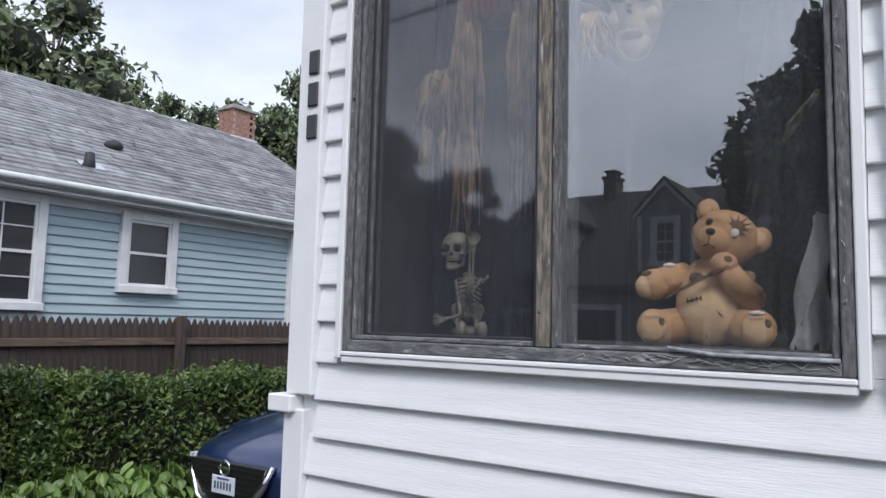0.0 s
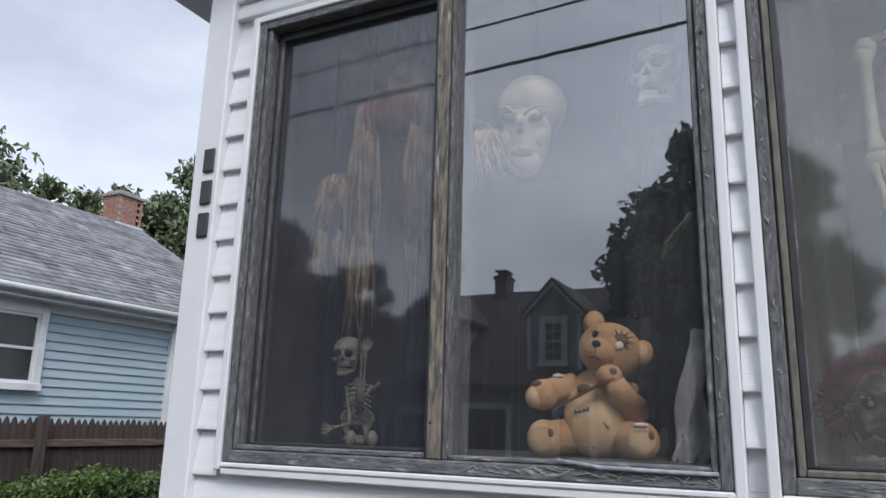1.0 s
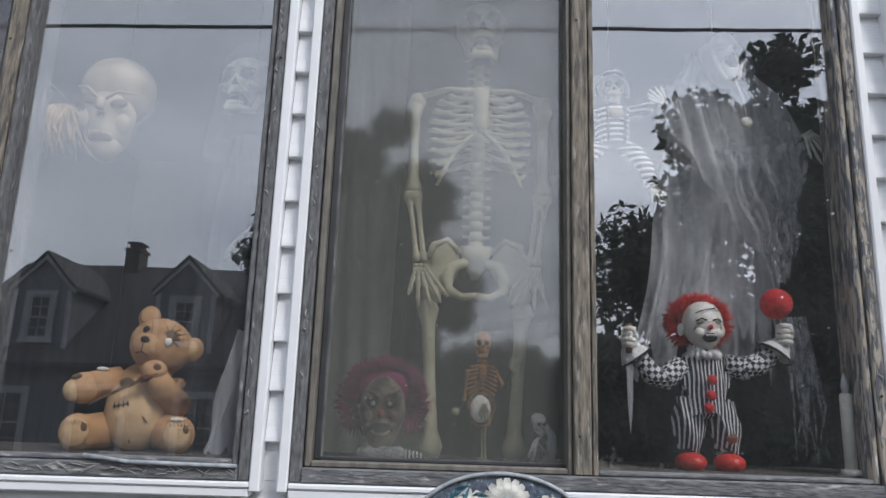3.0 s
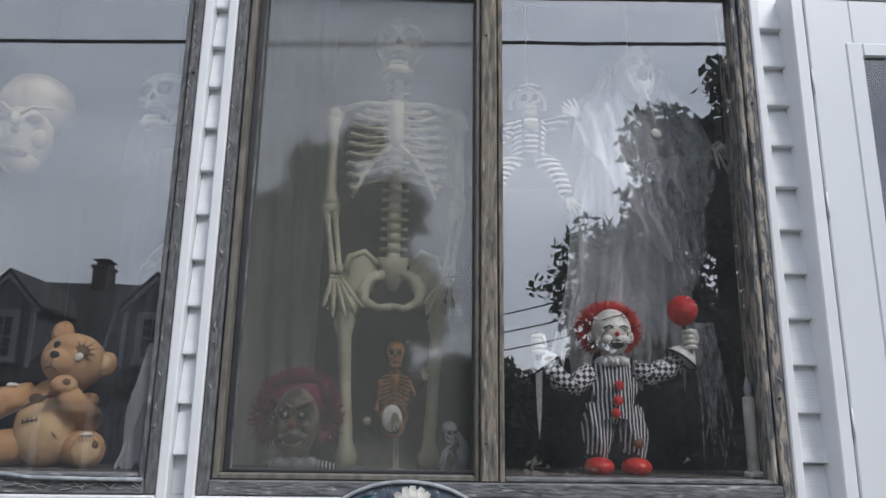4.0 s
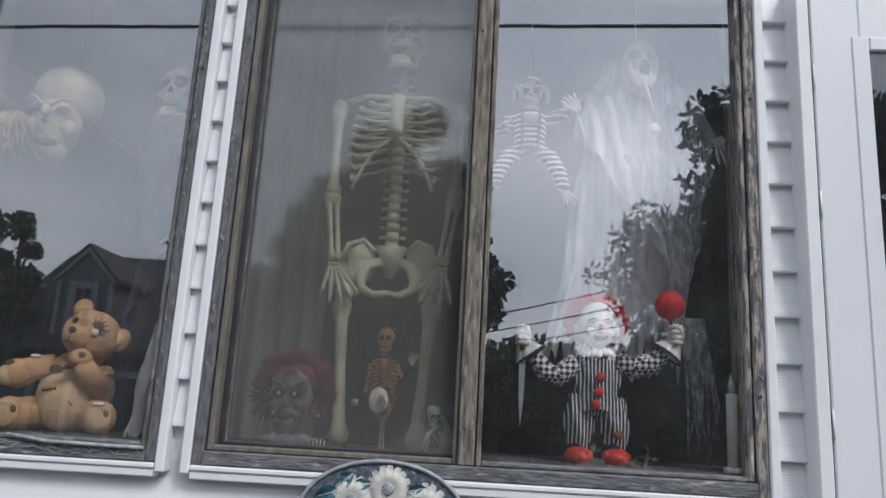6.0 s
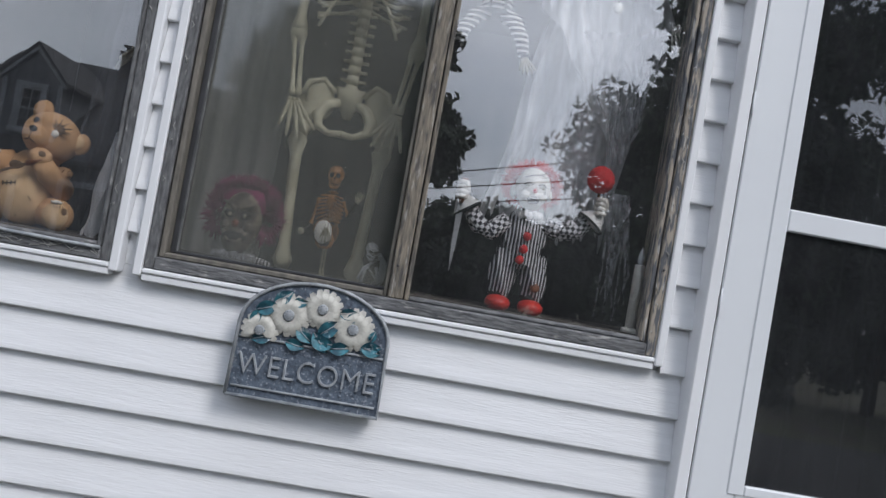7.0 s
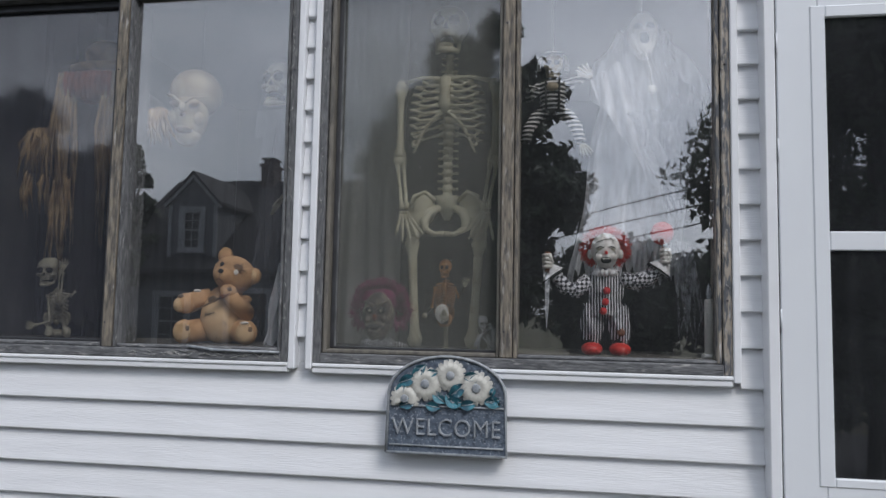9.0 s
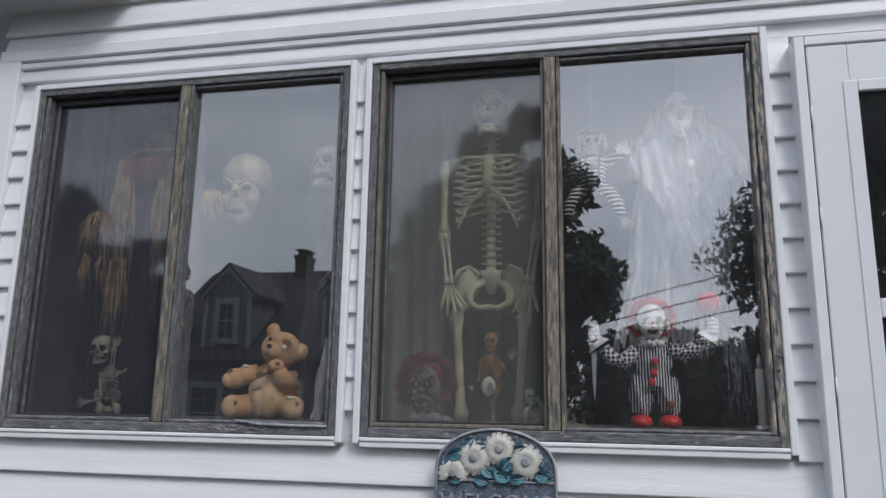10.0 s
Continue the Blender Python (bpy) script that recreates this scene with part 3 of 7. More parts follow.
# ---------------------------------------------------------------- storm door
def storm_door():
    d = thing("door_1", 2.792, -0.028, 0.66, "white storm door with two dark glass lights", "door", kind="structure")
    T = 2.03
    W = 0.868

    def bx(nm, x0, x1, y0, y1, z0, z1, m=DOORWHITE, bevel=0.003, label=""):
        s = Shape(m)
        s.box(x0, x1, y0, y1, z0, z1, bevel=bevel)
        return part(nm, s, d, label)

    bx("jamb", 0, 0.030, -0.012, 0.10, 0, T, TRIM)
    bx("jamb", W + 0.002, W + 0.045, -0.012, 0.10, 0, T, TRIM)
    bx("jamb", 0.0305, W + 0.0015, -0.012, 0.10, T - 0.028, T, TRIM)
    bx("hinge_strip", 0.0305, 0.0335, -0.004, 0.02, 0, T - 0.03, RUBBER, 0)
    bx("latch_gap", W - 0.006, W + 0.0015, -0.001, 0.02, 0, T - 0.03, RUBBER, 0)
    # leaf with an opening for the insert
    ox0, ox1, oz0, oz1 = 0.142, 0.738, 0.592, 1.862
    bx("stile", 0.034, ox0, -0.010, 0.022, 0, T - 0.032)
    bx("stile", ox1, W - 0.007, -0.010, 0.022, 0, T - 0.032)
    bx("rail", ox0, ox1, -0.0095, 0.022, 0, oz0)
    bx("rail", ox0, ox1, -0.0095, 0.022, oz1, T - 0.032)
    # raised frame round the lights
    r = 0.022
    bx("insert_frame", ox0 - 0.020, ox0 + r - 0.002, -0.0135, 0.0, oz0 - 0.020, oz1 + 0.022)
    bx("insert_frame", ox1 - r + 0.002, ox1 + 0.022, -0.0135, 0.0, oz0 - 0.020, oz1 + 0.022)
    bx("insert_frame", ox0 + r - 0.0015, ox1 - r + 0.0015, -0.013, 0.0, oz1 - r + 0.01, oz1 + 0.022)
    bx("insert_frame", ox0 + r - 0.0015, ox1 - r + 0.0015, -0.013, 0.0, oz0 - 0.020, oz0 + 0.004)
    bx("middle_bar", ox0 + r - 0.0015, ox1 - r + 0.0015, -0.0125, 0.004, 1.200, 1.252)
    for z0, z1 in ((oz0 + 0.004, 1.200), (1.252, oz1 - 0.012)):
        s = Shape(GLASS_DOOR)
        s.box(ox0 + 0.02, ox1 - 0.02, -0.003, 0.001, z0, z1)
        part("pane", s, d, "dark glass light").visible_shadow = False
    # handle
    s = Shape(DOORWHITE)
    s.box(0.806, 0.842, -0.022, -0.0105, 0.725, 0.985, bevel=0.006)
    h = part("handle_plate", s, d, "white handle plate")
    s = Shape(DOORWHITE)
    s.tube([(0.826, -0.022, 0.95), (0.830, -0.055, 0.945), (0.846, -0.062, 0.90), (0.844, -0.062, 0.85), (0.830, -0.052, 0.80), (0.826, -0.022, 0.79)], [0.012, 0.012, 0.011, 0.011, 0.012, 0.012])
    s.ball((0.827, -0.038, 0.765), (0.017, 0.014, 0.017))
    part("handle_grip", s, h)
    s = Shape(CHROME)
    s.ball((0.826, -0.024, 0.945), (0.009, 0.006, 0.009))
    part("lock_barrel", s, h, "chrome lock barrel")
    for z in (0.35, 0.98, 1.45, 1.75):
        s = Shape(DOORWHITE)
        s.tube([(0.034, -0.012, z), (0.034, -0.012, z + 0.06)], 0.0022, n=8)
        part("hinge", s, d)


storm_door()
s = Shape(CONCRETE)
s.box(2.5, 4.0, -1.0, 0.0, GZ - 0.05, 0.62, bevel=0.01)
s.box(2.5, 4.0, -1.3, -1.001, GZ - 0.05, 0.30, bevel=0.01)
s.box(2.5, 4.0, -1.6, -1.301, GZ - 0.05, 0.0, bevel=0.01)
one("front_steps", s, "grey concrete front steps below the storm door", "steps", kind="structure")

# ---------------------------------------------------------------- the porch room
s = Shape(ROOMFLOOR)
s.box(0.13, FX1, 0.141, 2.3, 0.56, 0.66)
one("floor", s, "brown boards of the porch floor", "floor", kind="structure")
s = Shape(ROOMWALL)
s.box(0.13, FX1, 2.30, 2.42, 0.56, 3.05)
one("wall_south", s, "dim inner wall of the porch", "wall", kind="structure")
# added sheet that darkens the pale side wall as seen from outside
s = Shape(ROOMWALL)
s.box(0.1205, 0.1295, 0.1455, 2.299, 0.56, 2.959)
one("wall_lining", s, "added dark sheet over the pale inside of the porch end wall", "wall", kind="structure")
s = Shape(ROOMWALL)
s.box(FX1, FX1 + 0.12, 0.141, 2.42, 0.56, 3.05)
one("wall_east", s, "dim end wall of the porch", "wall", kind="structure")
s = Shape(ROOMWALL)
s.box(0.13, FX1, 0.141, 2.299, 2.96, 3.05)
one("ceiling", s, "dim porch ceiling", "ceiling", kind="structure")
SILLZ = 1.556
s = Shape(SHELF)
s.box(0.18, 2.76, 0.121, 0.36, SILLZ - 0.04, SILLZ, bevel=0.004)
s.box(0.235, 0.78, 0.072, 0.1205, SILLZ - 0.03, SILLZ)
s.box(0.832, 1.375, 0.050, 0.1205, SILLZ - 0.03, SILLZ)
s.box(1.522, 2.055, 0.072, 0.1205, SILLZ - 0.03, SILLZ)
s.box(2.111, 2.672, 0.050, 0.1205, SILLZ - 0.03, SILLZ)
one("inner_sill", s, "painted inner window shelf holding the figures", "sill", kind="structure")


def curtain(name, x0, x1, y, z0, z1, folds, depth, m, label):
    s = Shape(m)
    ph = x0 * 7
    s.grid(lambda u, v: (x0 + u * (x1 - x0) + 0.01 * math.sin(v * 5 + u * 9),
                         y + depth * math.sin(u * folds * 2 * math.pi + ph + 0.5 * math.sin(v * 3)) * (0.4 + 0.6 * (1 - v)),
                         z0 + v * (z1 - z0)), folds * 10, 12)
    return one(name, s, label, "curtain")


curtain("curtain", 0.15, 0.50, 0.46, 0.67, 2.955, 5, 0.022, CURTAIN_DIM, "sheer curtain hanging inside the window, its shade put into the colour")
curtain("curtain", 1.30, 1.66, 0.46, 0.67, 2.955, 5, 0.022, CURTAIN, "grey sheer curtain drawn beside the skeleton")
# added opaque black sheet: gives the unlit room behind the door glass
curtain("curtain", 2.95, 3.55, 0.32, 0.665, 2.955, 8, 0.02, DARKCLOTH, "added black sheet standing in for the dark behind the storm door")

# ---------------------------------------------------------------- ground and street
s = Shape(GROUND)
s.box(-400, 400, -400, 400, GZ - 0.4, GZ)
one("ground", s, "mulched and grassy ground", "ground", kind="structure")
s = Shape(ASPHALT)
s.box(-200, 200, -12.0, -6.0, GZ + 0.004, GZ + 0.03)
one("road", s, "worn asphalt street", "road", kind="structure")
s = Shape(ASPHALT)
s.box(-4.95, -0.2, -5.99, 12, GZ + 0.004, GZ + 0.02)
one("driveway", s, "asphalt driveway beside the house", "driveway", kind="structure")


# ---------------------------------------------------------------- leaves and trees
def leaf_cloud(name, pts, size, m, parent=None, label="", tilt=1.0, seed=1, shape="leaf", category="", kind=""):
    """Many small leaves at pts: each a folded lozenge, turned at random."""
    rg = np.random.RandomState(seed)
    n = len(pts)
    a = rg.normal(size=(n, 3))
    a[:, 2] *= tilt
    a /= np.linalg.norm(a, axis=1)[:, None]
    b = np.cross(a, rg.normal(size=(n, 3)))
    b /= np.linalg.norm(b, axis=1)[:, None]
    c = np.cross(a, b)
    sz = size * rg.uniform(0.6, 1.3, size=(n, 1))
    tip, tail = pts + a * sz, pts - a * sz
    l, r = pts + b * sz * 0.5 + c * sz * 0.22, pts - b * sz * 0.5 + c * sz * 0.22
    v = np.stack([tail, l, tip, r], 1).reshape(-1, 3)
    i = np.arange(n)[:, None] * 4
    f = np.concatenate([i + np.array([[0, 1, 2]]), i + np.array([[0, 2, 3]])], 0)
    me = bpy.data.meshes.new(name)
    me.from_pydata(v.tolist(), [], f.tolist())
    me.materials.append(m)
    return part(name, me, parent, label)


def crown_points(n, lumps, rg):
    out = []
    w = np.array([r[3] * r[3] for r in lumps])
    w = w / w.sum()
    for k, (x, y, z, r) in enumerate(lumps):
        m = int(n * w[k]) + 1
        d = rg.normal(size=(m, 3))
        d /= np.linalg.norm(d, axis=1)[:, None]
        rad = r * (0.62 + 0.42 * rg.rand(m, 1) ** 0.7)
        bump = 1 + 0.16 * np.sin(d[:, :1] * 7 + k) * np.sin(d[:, 1:2] * 6 + 2 * k) + 0.12 * np.sin(d[:, 2:] * 9 + k)
        out.append(np.array([x, y, z]) + d * rad * bump * np.array([1, 1, 0.85]))
    return np.concatenate(out)


def tree(x, y, h, spread, base, leaves, size, m, label, seed, conic=False, trunk=0.16):
    rg = np.random.RandomState(seed)
    t = thing("tree", x, y, GZ, label, "tree")
    s = Shape(BARK)
    s.tube([(0, 0, -0.1), (0.03, 0.02, h * 0.3), (-0.05, 0.04, h * 0.6), (0.02, 0, h * 0.93)], [trunk * 1.3, trunk, trunk * 0.65, trunk * 0.2], n=9)
    lumps = []
    count = 16
    for k in range(count):
        f = (k + 0.5) / count
        z = base + (h - base) * f
        w = spread * ((1 - f) ** 0.8 + 0.08 if conic else math.sin(math.pi * (0.16 + 0.76 * f)) ** 0.7)
        ang = k * 2.4 + seed
        d = w * rg.uniform(0.45, 0.72)
        px, py = d * math.cos(ang), d * math.sin(ang)
        lumps.append((px, py, z, max(0.25, w * rg.uniform(0.36, 0.52))))
        s.tube([(0, 0, z * 0.82), (px * 0.5, py * 0.5, z * 0.93), (px, py, z)], [trunk * 0.4, trunk * 0.25, trunk * 0.08], n=6)
    part("trunk", s, t)
    # solid dark balls paint the shade inside the crown
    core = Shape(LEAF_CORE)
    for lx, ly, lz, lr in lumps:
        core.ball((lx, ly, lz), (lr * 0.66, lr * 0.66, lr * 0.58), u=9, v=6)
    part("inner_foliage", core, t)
    leaf_cloud("crown", crown_points(leaves, lumps, rg), size, m, t, seed=seed)
    return t


# trees behind the neighbour's house
for k, (x, y, h, sp, sd) in enumerate(((-19, 5.2, 11.2, 3.0, 3), (-20.5, 9.4, 11.4, 3.5, 4), (-24, 14.5, 10.8, 2.8, 5), (-25, 19.5, 11.4, 3.2, 8),
                                       (-20, 20, 12.0, 3.0, 9), (-15.5, 19.5, 10.6, 2.6, 10), (-21, 1.0, 10.5, 3.2, 12), (-28, 27, 14, 4.5, 14), (-23, 25, 13.5, 3.5, 17), (-25, 11.0, 10.6, 2.8, 18))):
    tree(x, y, h, sp, h * 0.28, 7000, 0.16, TREELEAF, "tall leafy green tree behind the blue house", sd)

tree(-4.75, 8.6, 5.6, 0.95, 2.6, 1500, 0.075, TREELEAF, "slender young tree beside the driveway", 51, trunk=0.05)

# trees across the street and beside it
tree(0.08, -15.5, 9.1, 2.5, 1.2, 22000, 0.15, DARKLEAF, "tall dark broadleaf tree across the street", 21, trunk=0.25)
tree(-2.1, -17.5, 6.6, 1.1, 1.0, 3500, 0.13, DARKLEAF, "small dark tree beside the house across the street", 23)
tree(-8.9, -15.3, 6.2, 1.3, 0.6, 5000, 0.11, DARKLEAF, "dark conifer beside the house across the street", 24, conic=True)
tree(-11.0, -16.0, 6.3, 2.2, 0.6, 7000, 0.14, DARKLEAF, "dark bushy tree across the street", 26)
tree(6.3, -8.2, 7.0, 2.15, 0.9, 20000, 0.085, DARKLEAF, "dark maple tree at the street side", 22, trunk=0.2)
tree(15.5, -19, 8.0, 3.0, 1.0, 7000, 0.16, DARKLEAF, "round dark tree along the street", 28)
tree(4.2, -27, 4.6, 3.2, 0.8, 6000, 0.2, DARKLEAF, "low dark tree far along the street", 29)
tree(9.5, -26, 5.0, 3.4, 0.8, 6000, 0.2, DARKLEAF, "low dark tree far along the street", 30)
tree(22, -16, 9.5, 3.6, 1.0, 7000, 0.18, DARKLEAF, "round dark tree along the street", 31)
tree(-16, -19, 9.0, 3.4, 1.0, 7000, 0.18, DARKLEAF, "round dark tree along the street", 32)
tree(-21, -15, 9.5, 3.6, 1.0, 6000, 0.2, DARKLEAF, "round dark tree along the street", 33)

# overhead wires along the street
for z0, slope, r in ((7.02, 0.035, 0.028), (7.76, 0.030, 0.020)):
    s = Shape(WIRE)
    s.tube([(-30 + 4 * j, -8.0, z0 + slope * (-30 + 4 * j)) for j in range(17)], r, n=6)
    one("overhead_wire", s, "black overhead wire along the street", "wire", group="street wires")
for k in range(3):
    s = Shape(WIRE)
    s.tube([(-4.0, -17.0, 2.4 - 0.3 * k), (0.5, -20, 4.0 - 0.45 * k), (6.0, -20, 5.4 - 0.55 * k), (15, -20, 7.9 - 0.6 * k)], 0.022, n=5)
    one("service_wire", s, "thin black service wire between the houses", "wire", group="service wires")
for px in (-30.5, 35.0):
    s = Shape(BARK)
    s.tube([(px, -8.0, GZ), (px, -8.0, 9.6)], [0.16, 0.11], n=10)
    s.box(px - 0.06, px + 0.06, -9.0, -7.0, 8.6, 8.75)
    one("utility_pole", s, "grey wooden utility pole carrying the wires", "pole", group="utility poles")


# ---------------------------------------------------------------- a sash window for the houses around
def sash_window(name, parent, w, h, m_frame, grid=(1, 2), depth=0.06):
    """Stands in x and z, facing -y, its lower left corner at the origin."""
    e = new(name)
    e.parent = parent
    t = 0.12
    s = Shape(m_frame)
    s.box(0, t, -0.035, depth, 0, h, bevel=0.006)
    s.box(w - t, w, -0.035, depth, 0, h, bevel=0.006)
    s.box(t, w - t, -0.034, depth, h - t, h, bevel=0.006)
    s.box(-0.02, w + 0.02, -0.06, depth, -0.02, 0.085, bevel=0.006)
    part("window_frame", s, e)
    iz0, iz1 = 0.085, h - t
    s = Shape(m_frame)
    for z in (iz0 + 0.02, (iz0 + iz1) / 2, iz1 - 0.02):
        s.box(t + 0.001, w - t - 0.001, -0.012, 0.03, z - 0.02, z + 0.02)
    for x in (t + 0.02, w - t - 0.02):
        s.box(x - 0.019, x + 0.019, -0.011, 0.03, iz0, iz1)
    for k in range(1, grid[0]):
        x = t + (w - 2 * t) * k / grid[0]
        s.box(x - 0.008, x + 0.008, -0.008, 0.02, iz0, iz1)
    if grid[1] > 2:
        for zz in ((iz0 * 3 + iz1) / 4, (iz0 + iz1 * 3) / 4):
            s.box(t, w - t, -0.008, 0.02, zz - 0.008, zz + 0.008)
    part("sash", s, e)
    for z0, z1 in ((iz0 + 0.04, (iz0 + iz1) / 2 - 0.02), ((iz0 + iz1) / 2 + 0.02, iz1 - 0.04)):
        g = Shape(PANE)
        g.box(t + 0.04, w - t - 0.04, 0.004, 0.008, z0, z1)
        part("pane", g, e)
    # no room behind: a flat dark sheet paints its shade
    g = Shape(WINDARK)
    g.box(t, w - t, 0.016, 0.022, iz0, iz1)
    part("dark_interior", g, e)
    return e


# ---------------------------------------------------------------- the blue neighbour house
NX = -8.5
def blue_house():
    h = thing("blue_house", NX, 0, GZ, "light blue clapboard house with grey shingle roof", "house")
    y0, y1, ez = -3.0, 10.1, 3.58
    s = Shape(BLUESIDE)
    s.box(-8.2, -0.03, y0, y1, 0, ez)
    s.prism([(-8.2, ez), (-0.03, ez), (-4.1, 6.25)], y0, y0 + 0.12)
    s.prism([(-8.2, ez), (-0.03, ez), (-4.1, 6.25)], y1 - 0.12, y1)
    part("wall", s, h)
    # clapboards on the side that faces the driveway
    n = 0
    z = 0.4
    while z < ez - 0.16:
        s = Shape(BLUESIDE)
        a = [s.bm.verts.new(p) for p in ((-0.03, y0, z), (0.028, y0, z), (0.0, y0, z + 0.138), (-0.03, y0, z + 0.138))]
        b = [s.bm.verts.new((p.co.x, y1, p.co.z)) for p in a]
        for k in range(4):
            s.bm.faces.new((a[k], b[k], b[(k + 1) % 4], a[(k + 1) % 4]))
        s.bm.faces.new(a)
        s.bm.faces.new(b[::-1])
        part("clapboard", s, h)
        z += 0.132
    # eave: soffit, fascia and gutter
    for nm, bx in (("soffit", (-0.02, 0.34, y0 - 0.2, y1 + 0.3, ez - 0.02, ez + 0.02)), ("fascia", (0.30, 0.34, y0 - 0.2, y1 + 0.3, ez + 0.021, ez + 0.14)), ("frieze_board", (-0.02, 0.05, y0, y1, ez - 0.14, ez - 0.021))):
        s = Shape(NTRIM)
        s.box(*bx)
        part(nm, s, h)
    s = Shape(NTRIM)
    s.tube([(0.40, y0 - 0.2, ez + 0.10), (0.40, y1 + 0.3, ez + 0.10)], 0.05, n=8)
    part("gutter", s, h)
    s = Shape(NTRIM)
    s.box(-0.02, 0.03, y1 - 0.12, y1 + 0.02, 0, ez - 0.15)
    part("corner_board", s, h)
    # roof slab
    s = Shape(SHINGLE)
    s.prism([(0.40, ez + 0.13), (-4.1, 6.36), (-8.6, ez + 0.13), (-8.6, ez + 0.03), (-4.1, 6.24), (0.40, ez + 0.03)], y0 - 0.3, y1 + 0.35)
    roof = part("roof", s, h)
    # shingle courses
    rows = 30
    for k in range(rows):
        f0, f1 = k / rows, (k + 1.15) / rows
        s = Shape(SHINGLE)
        y = y0 - 0.3
        while y < y1 + 0.33:
            w = min(rnd.uniform(0.26, 0.36), y1 + 0.35 - y)
            lift = rnd.uniform(0.018, 0.034)
            p = [(0.41 - 4.51 * f0, ez + 0.132 + 2.652 * f0), (0.41 - 4.51 * min(f1, 1), ez + 0.132 + 2.652 * min(f1, 1))]
            q = [s.bm.verts.new(v) for v in ((p[0][0], y, p[0][1] + lift), (p[0][0], y + w - 0.012, p[0][1] + lift), (p[1][0], y + w - 0.012, p[1][1] + 0.002), (p[1][0], y, p[1][1] + 0.002),
                                             (p[0][0], y, p[0][1] - 0.002), (p[0][0], y + w - 0.012, p[0][1] - 0.002))]
            s.bm.faces.new(q[:4])
            s.bm.faces.new((q[4], q[5], q[1], q[0]))
            y += w
        part("shingle_course", s, roof)["kind"] = "stuff"
    # vents
    for (dy, f, hh) in ((4.25, 0.145, 0.22), (5.19, 0.366, 0.12)):
        x, z = 0.41 - 4.51 * f, ez + 0.13 + 2.652 * f
        s = Shape(RUBBER)
        if hh > 0.2:
            s.box(x - 0.12, x + 0.12, dy - 0.16, dy + 0.22, z + 0.02, z + 0.045, CHROME, rot=pose(0, 0, 0, 0, 30.5, 0))
            s.tube([(x, dy, z - 0.05), (x, dy, z + hh)], [0.10, 0.07], RUBBER)
        else:
            s.ball((x, dy, z + 0.05), (0.16, 0.15, 0.10), RUBBER)
        part("roof_vent", s, roof, "small dark roof vent")
    # chimney
    s = Shape(MORTAR)
    s.box(-4.45, -3.95, 9.750, 10.400, 5.9, 6.95)
    s.box(-4.40, -4.0, 9.800, 10.350, 7.02, 7.10, CONCRETE)
    ch = part("chimney", s, h, "red brick chimney with a concrete cap")
    s = Shape(CHROME)
    s.box(-3.948, -3.90, 9.650, 10.470, 6.2, 6.30)
    part("flashing", s, ch)
    s = Shape(CONCRETE)
    s.box(-4.52, -3.88, 9.690, 10.470, 6.951, 7.02, bevel=0.01)
    part("cap", s, ch)
    s = Shape(BRICK)
    for r in range(13):
        z = 5.98 + r * 0.075
        for k in range(4):
            y = 9.740 + k * 0.17 + (0.085 if r % 2 else 0) * (k < 3)
            s.box(-3.952, -3.938, y, min(y + 0.158, 10.410), z, z + 0.063)
        for k in range(3):
            s.box(-4.45 + k * 0.17, -4.45 + k * 0.17 + 0.158, 9.736, 9.750, z, z + 0.063)
    part("bricks", s, ch)["kind"] = "stuff"
    # windows on the driveway side
    for (wy, wz, ww, wh, gr) in ((2.0, 2.02, 1.55, 1.53, (3, 4)), (4.63, 2.32, 0.95, 1.18, (1, 2)), (7.95, 1.8, 1.3, 1.72, (2, 4)), (-1.5, 2.02, 1.3, 1.5, (2, 4))):
        w = sash_window("window", h, ww, wh, NTRIM, gr)
        w.matrix_basis = pose(0.062, wy, wz, 0, 0, 90)


blue_house()


# ---------------------------------------------------------------- stockade fence
def stockade():
    f = thing("fence", -6.4, -3.0, GZ, "dark stained wooden picket fence, weathered", "fence")
    TOP = 1.95
    pick = None
    y = 0.0
    n = 0
    while y < 14:
        if pick is None:
            s = Shape(FENCE)
            s.prism([(0, 0.03), (0.088, 0.03), (0.088, TOP - 0.09), (0.062, TOP - 0.02), (0.044, TOP), (0.026, TOP - 0.02), (0, TOP - 0.09)], -0.009, 0.009)
            pick = part("picket", s, f)
            ob = pick
        else:
            ob = part("picket", pick.data, f)
        ob.matrix_basis = pose(rnd.uniform(-0.004, 0.004), y, rnd.uniform(-0.025, 0.01), 0, rnd.uniform(-0.15, 0.15), 90 + rnd.uniform(-1.2, 1.2))
        y += 0.0905
    for z in (0.35, 1.0, 1.62):
        s = Shape(FENCE_RAIL)
        s.box(0.012, 0.055, 0, 14, z, z + 0.085, bevel=0.006)
        part("rail", s, f, "worn brown rail")
    for py in (2.1, 4.55, 7.15, 9.7, 12.2):
        s = Shape(FENCE)
        s.box(0.056, 0.15, py, py + 0.10, 0, TOP + 0.03, bevel=0.01)
        part("post", s, f)


stockade()


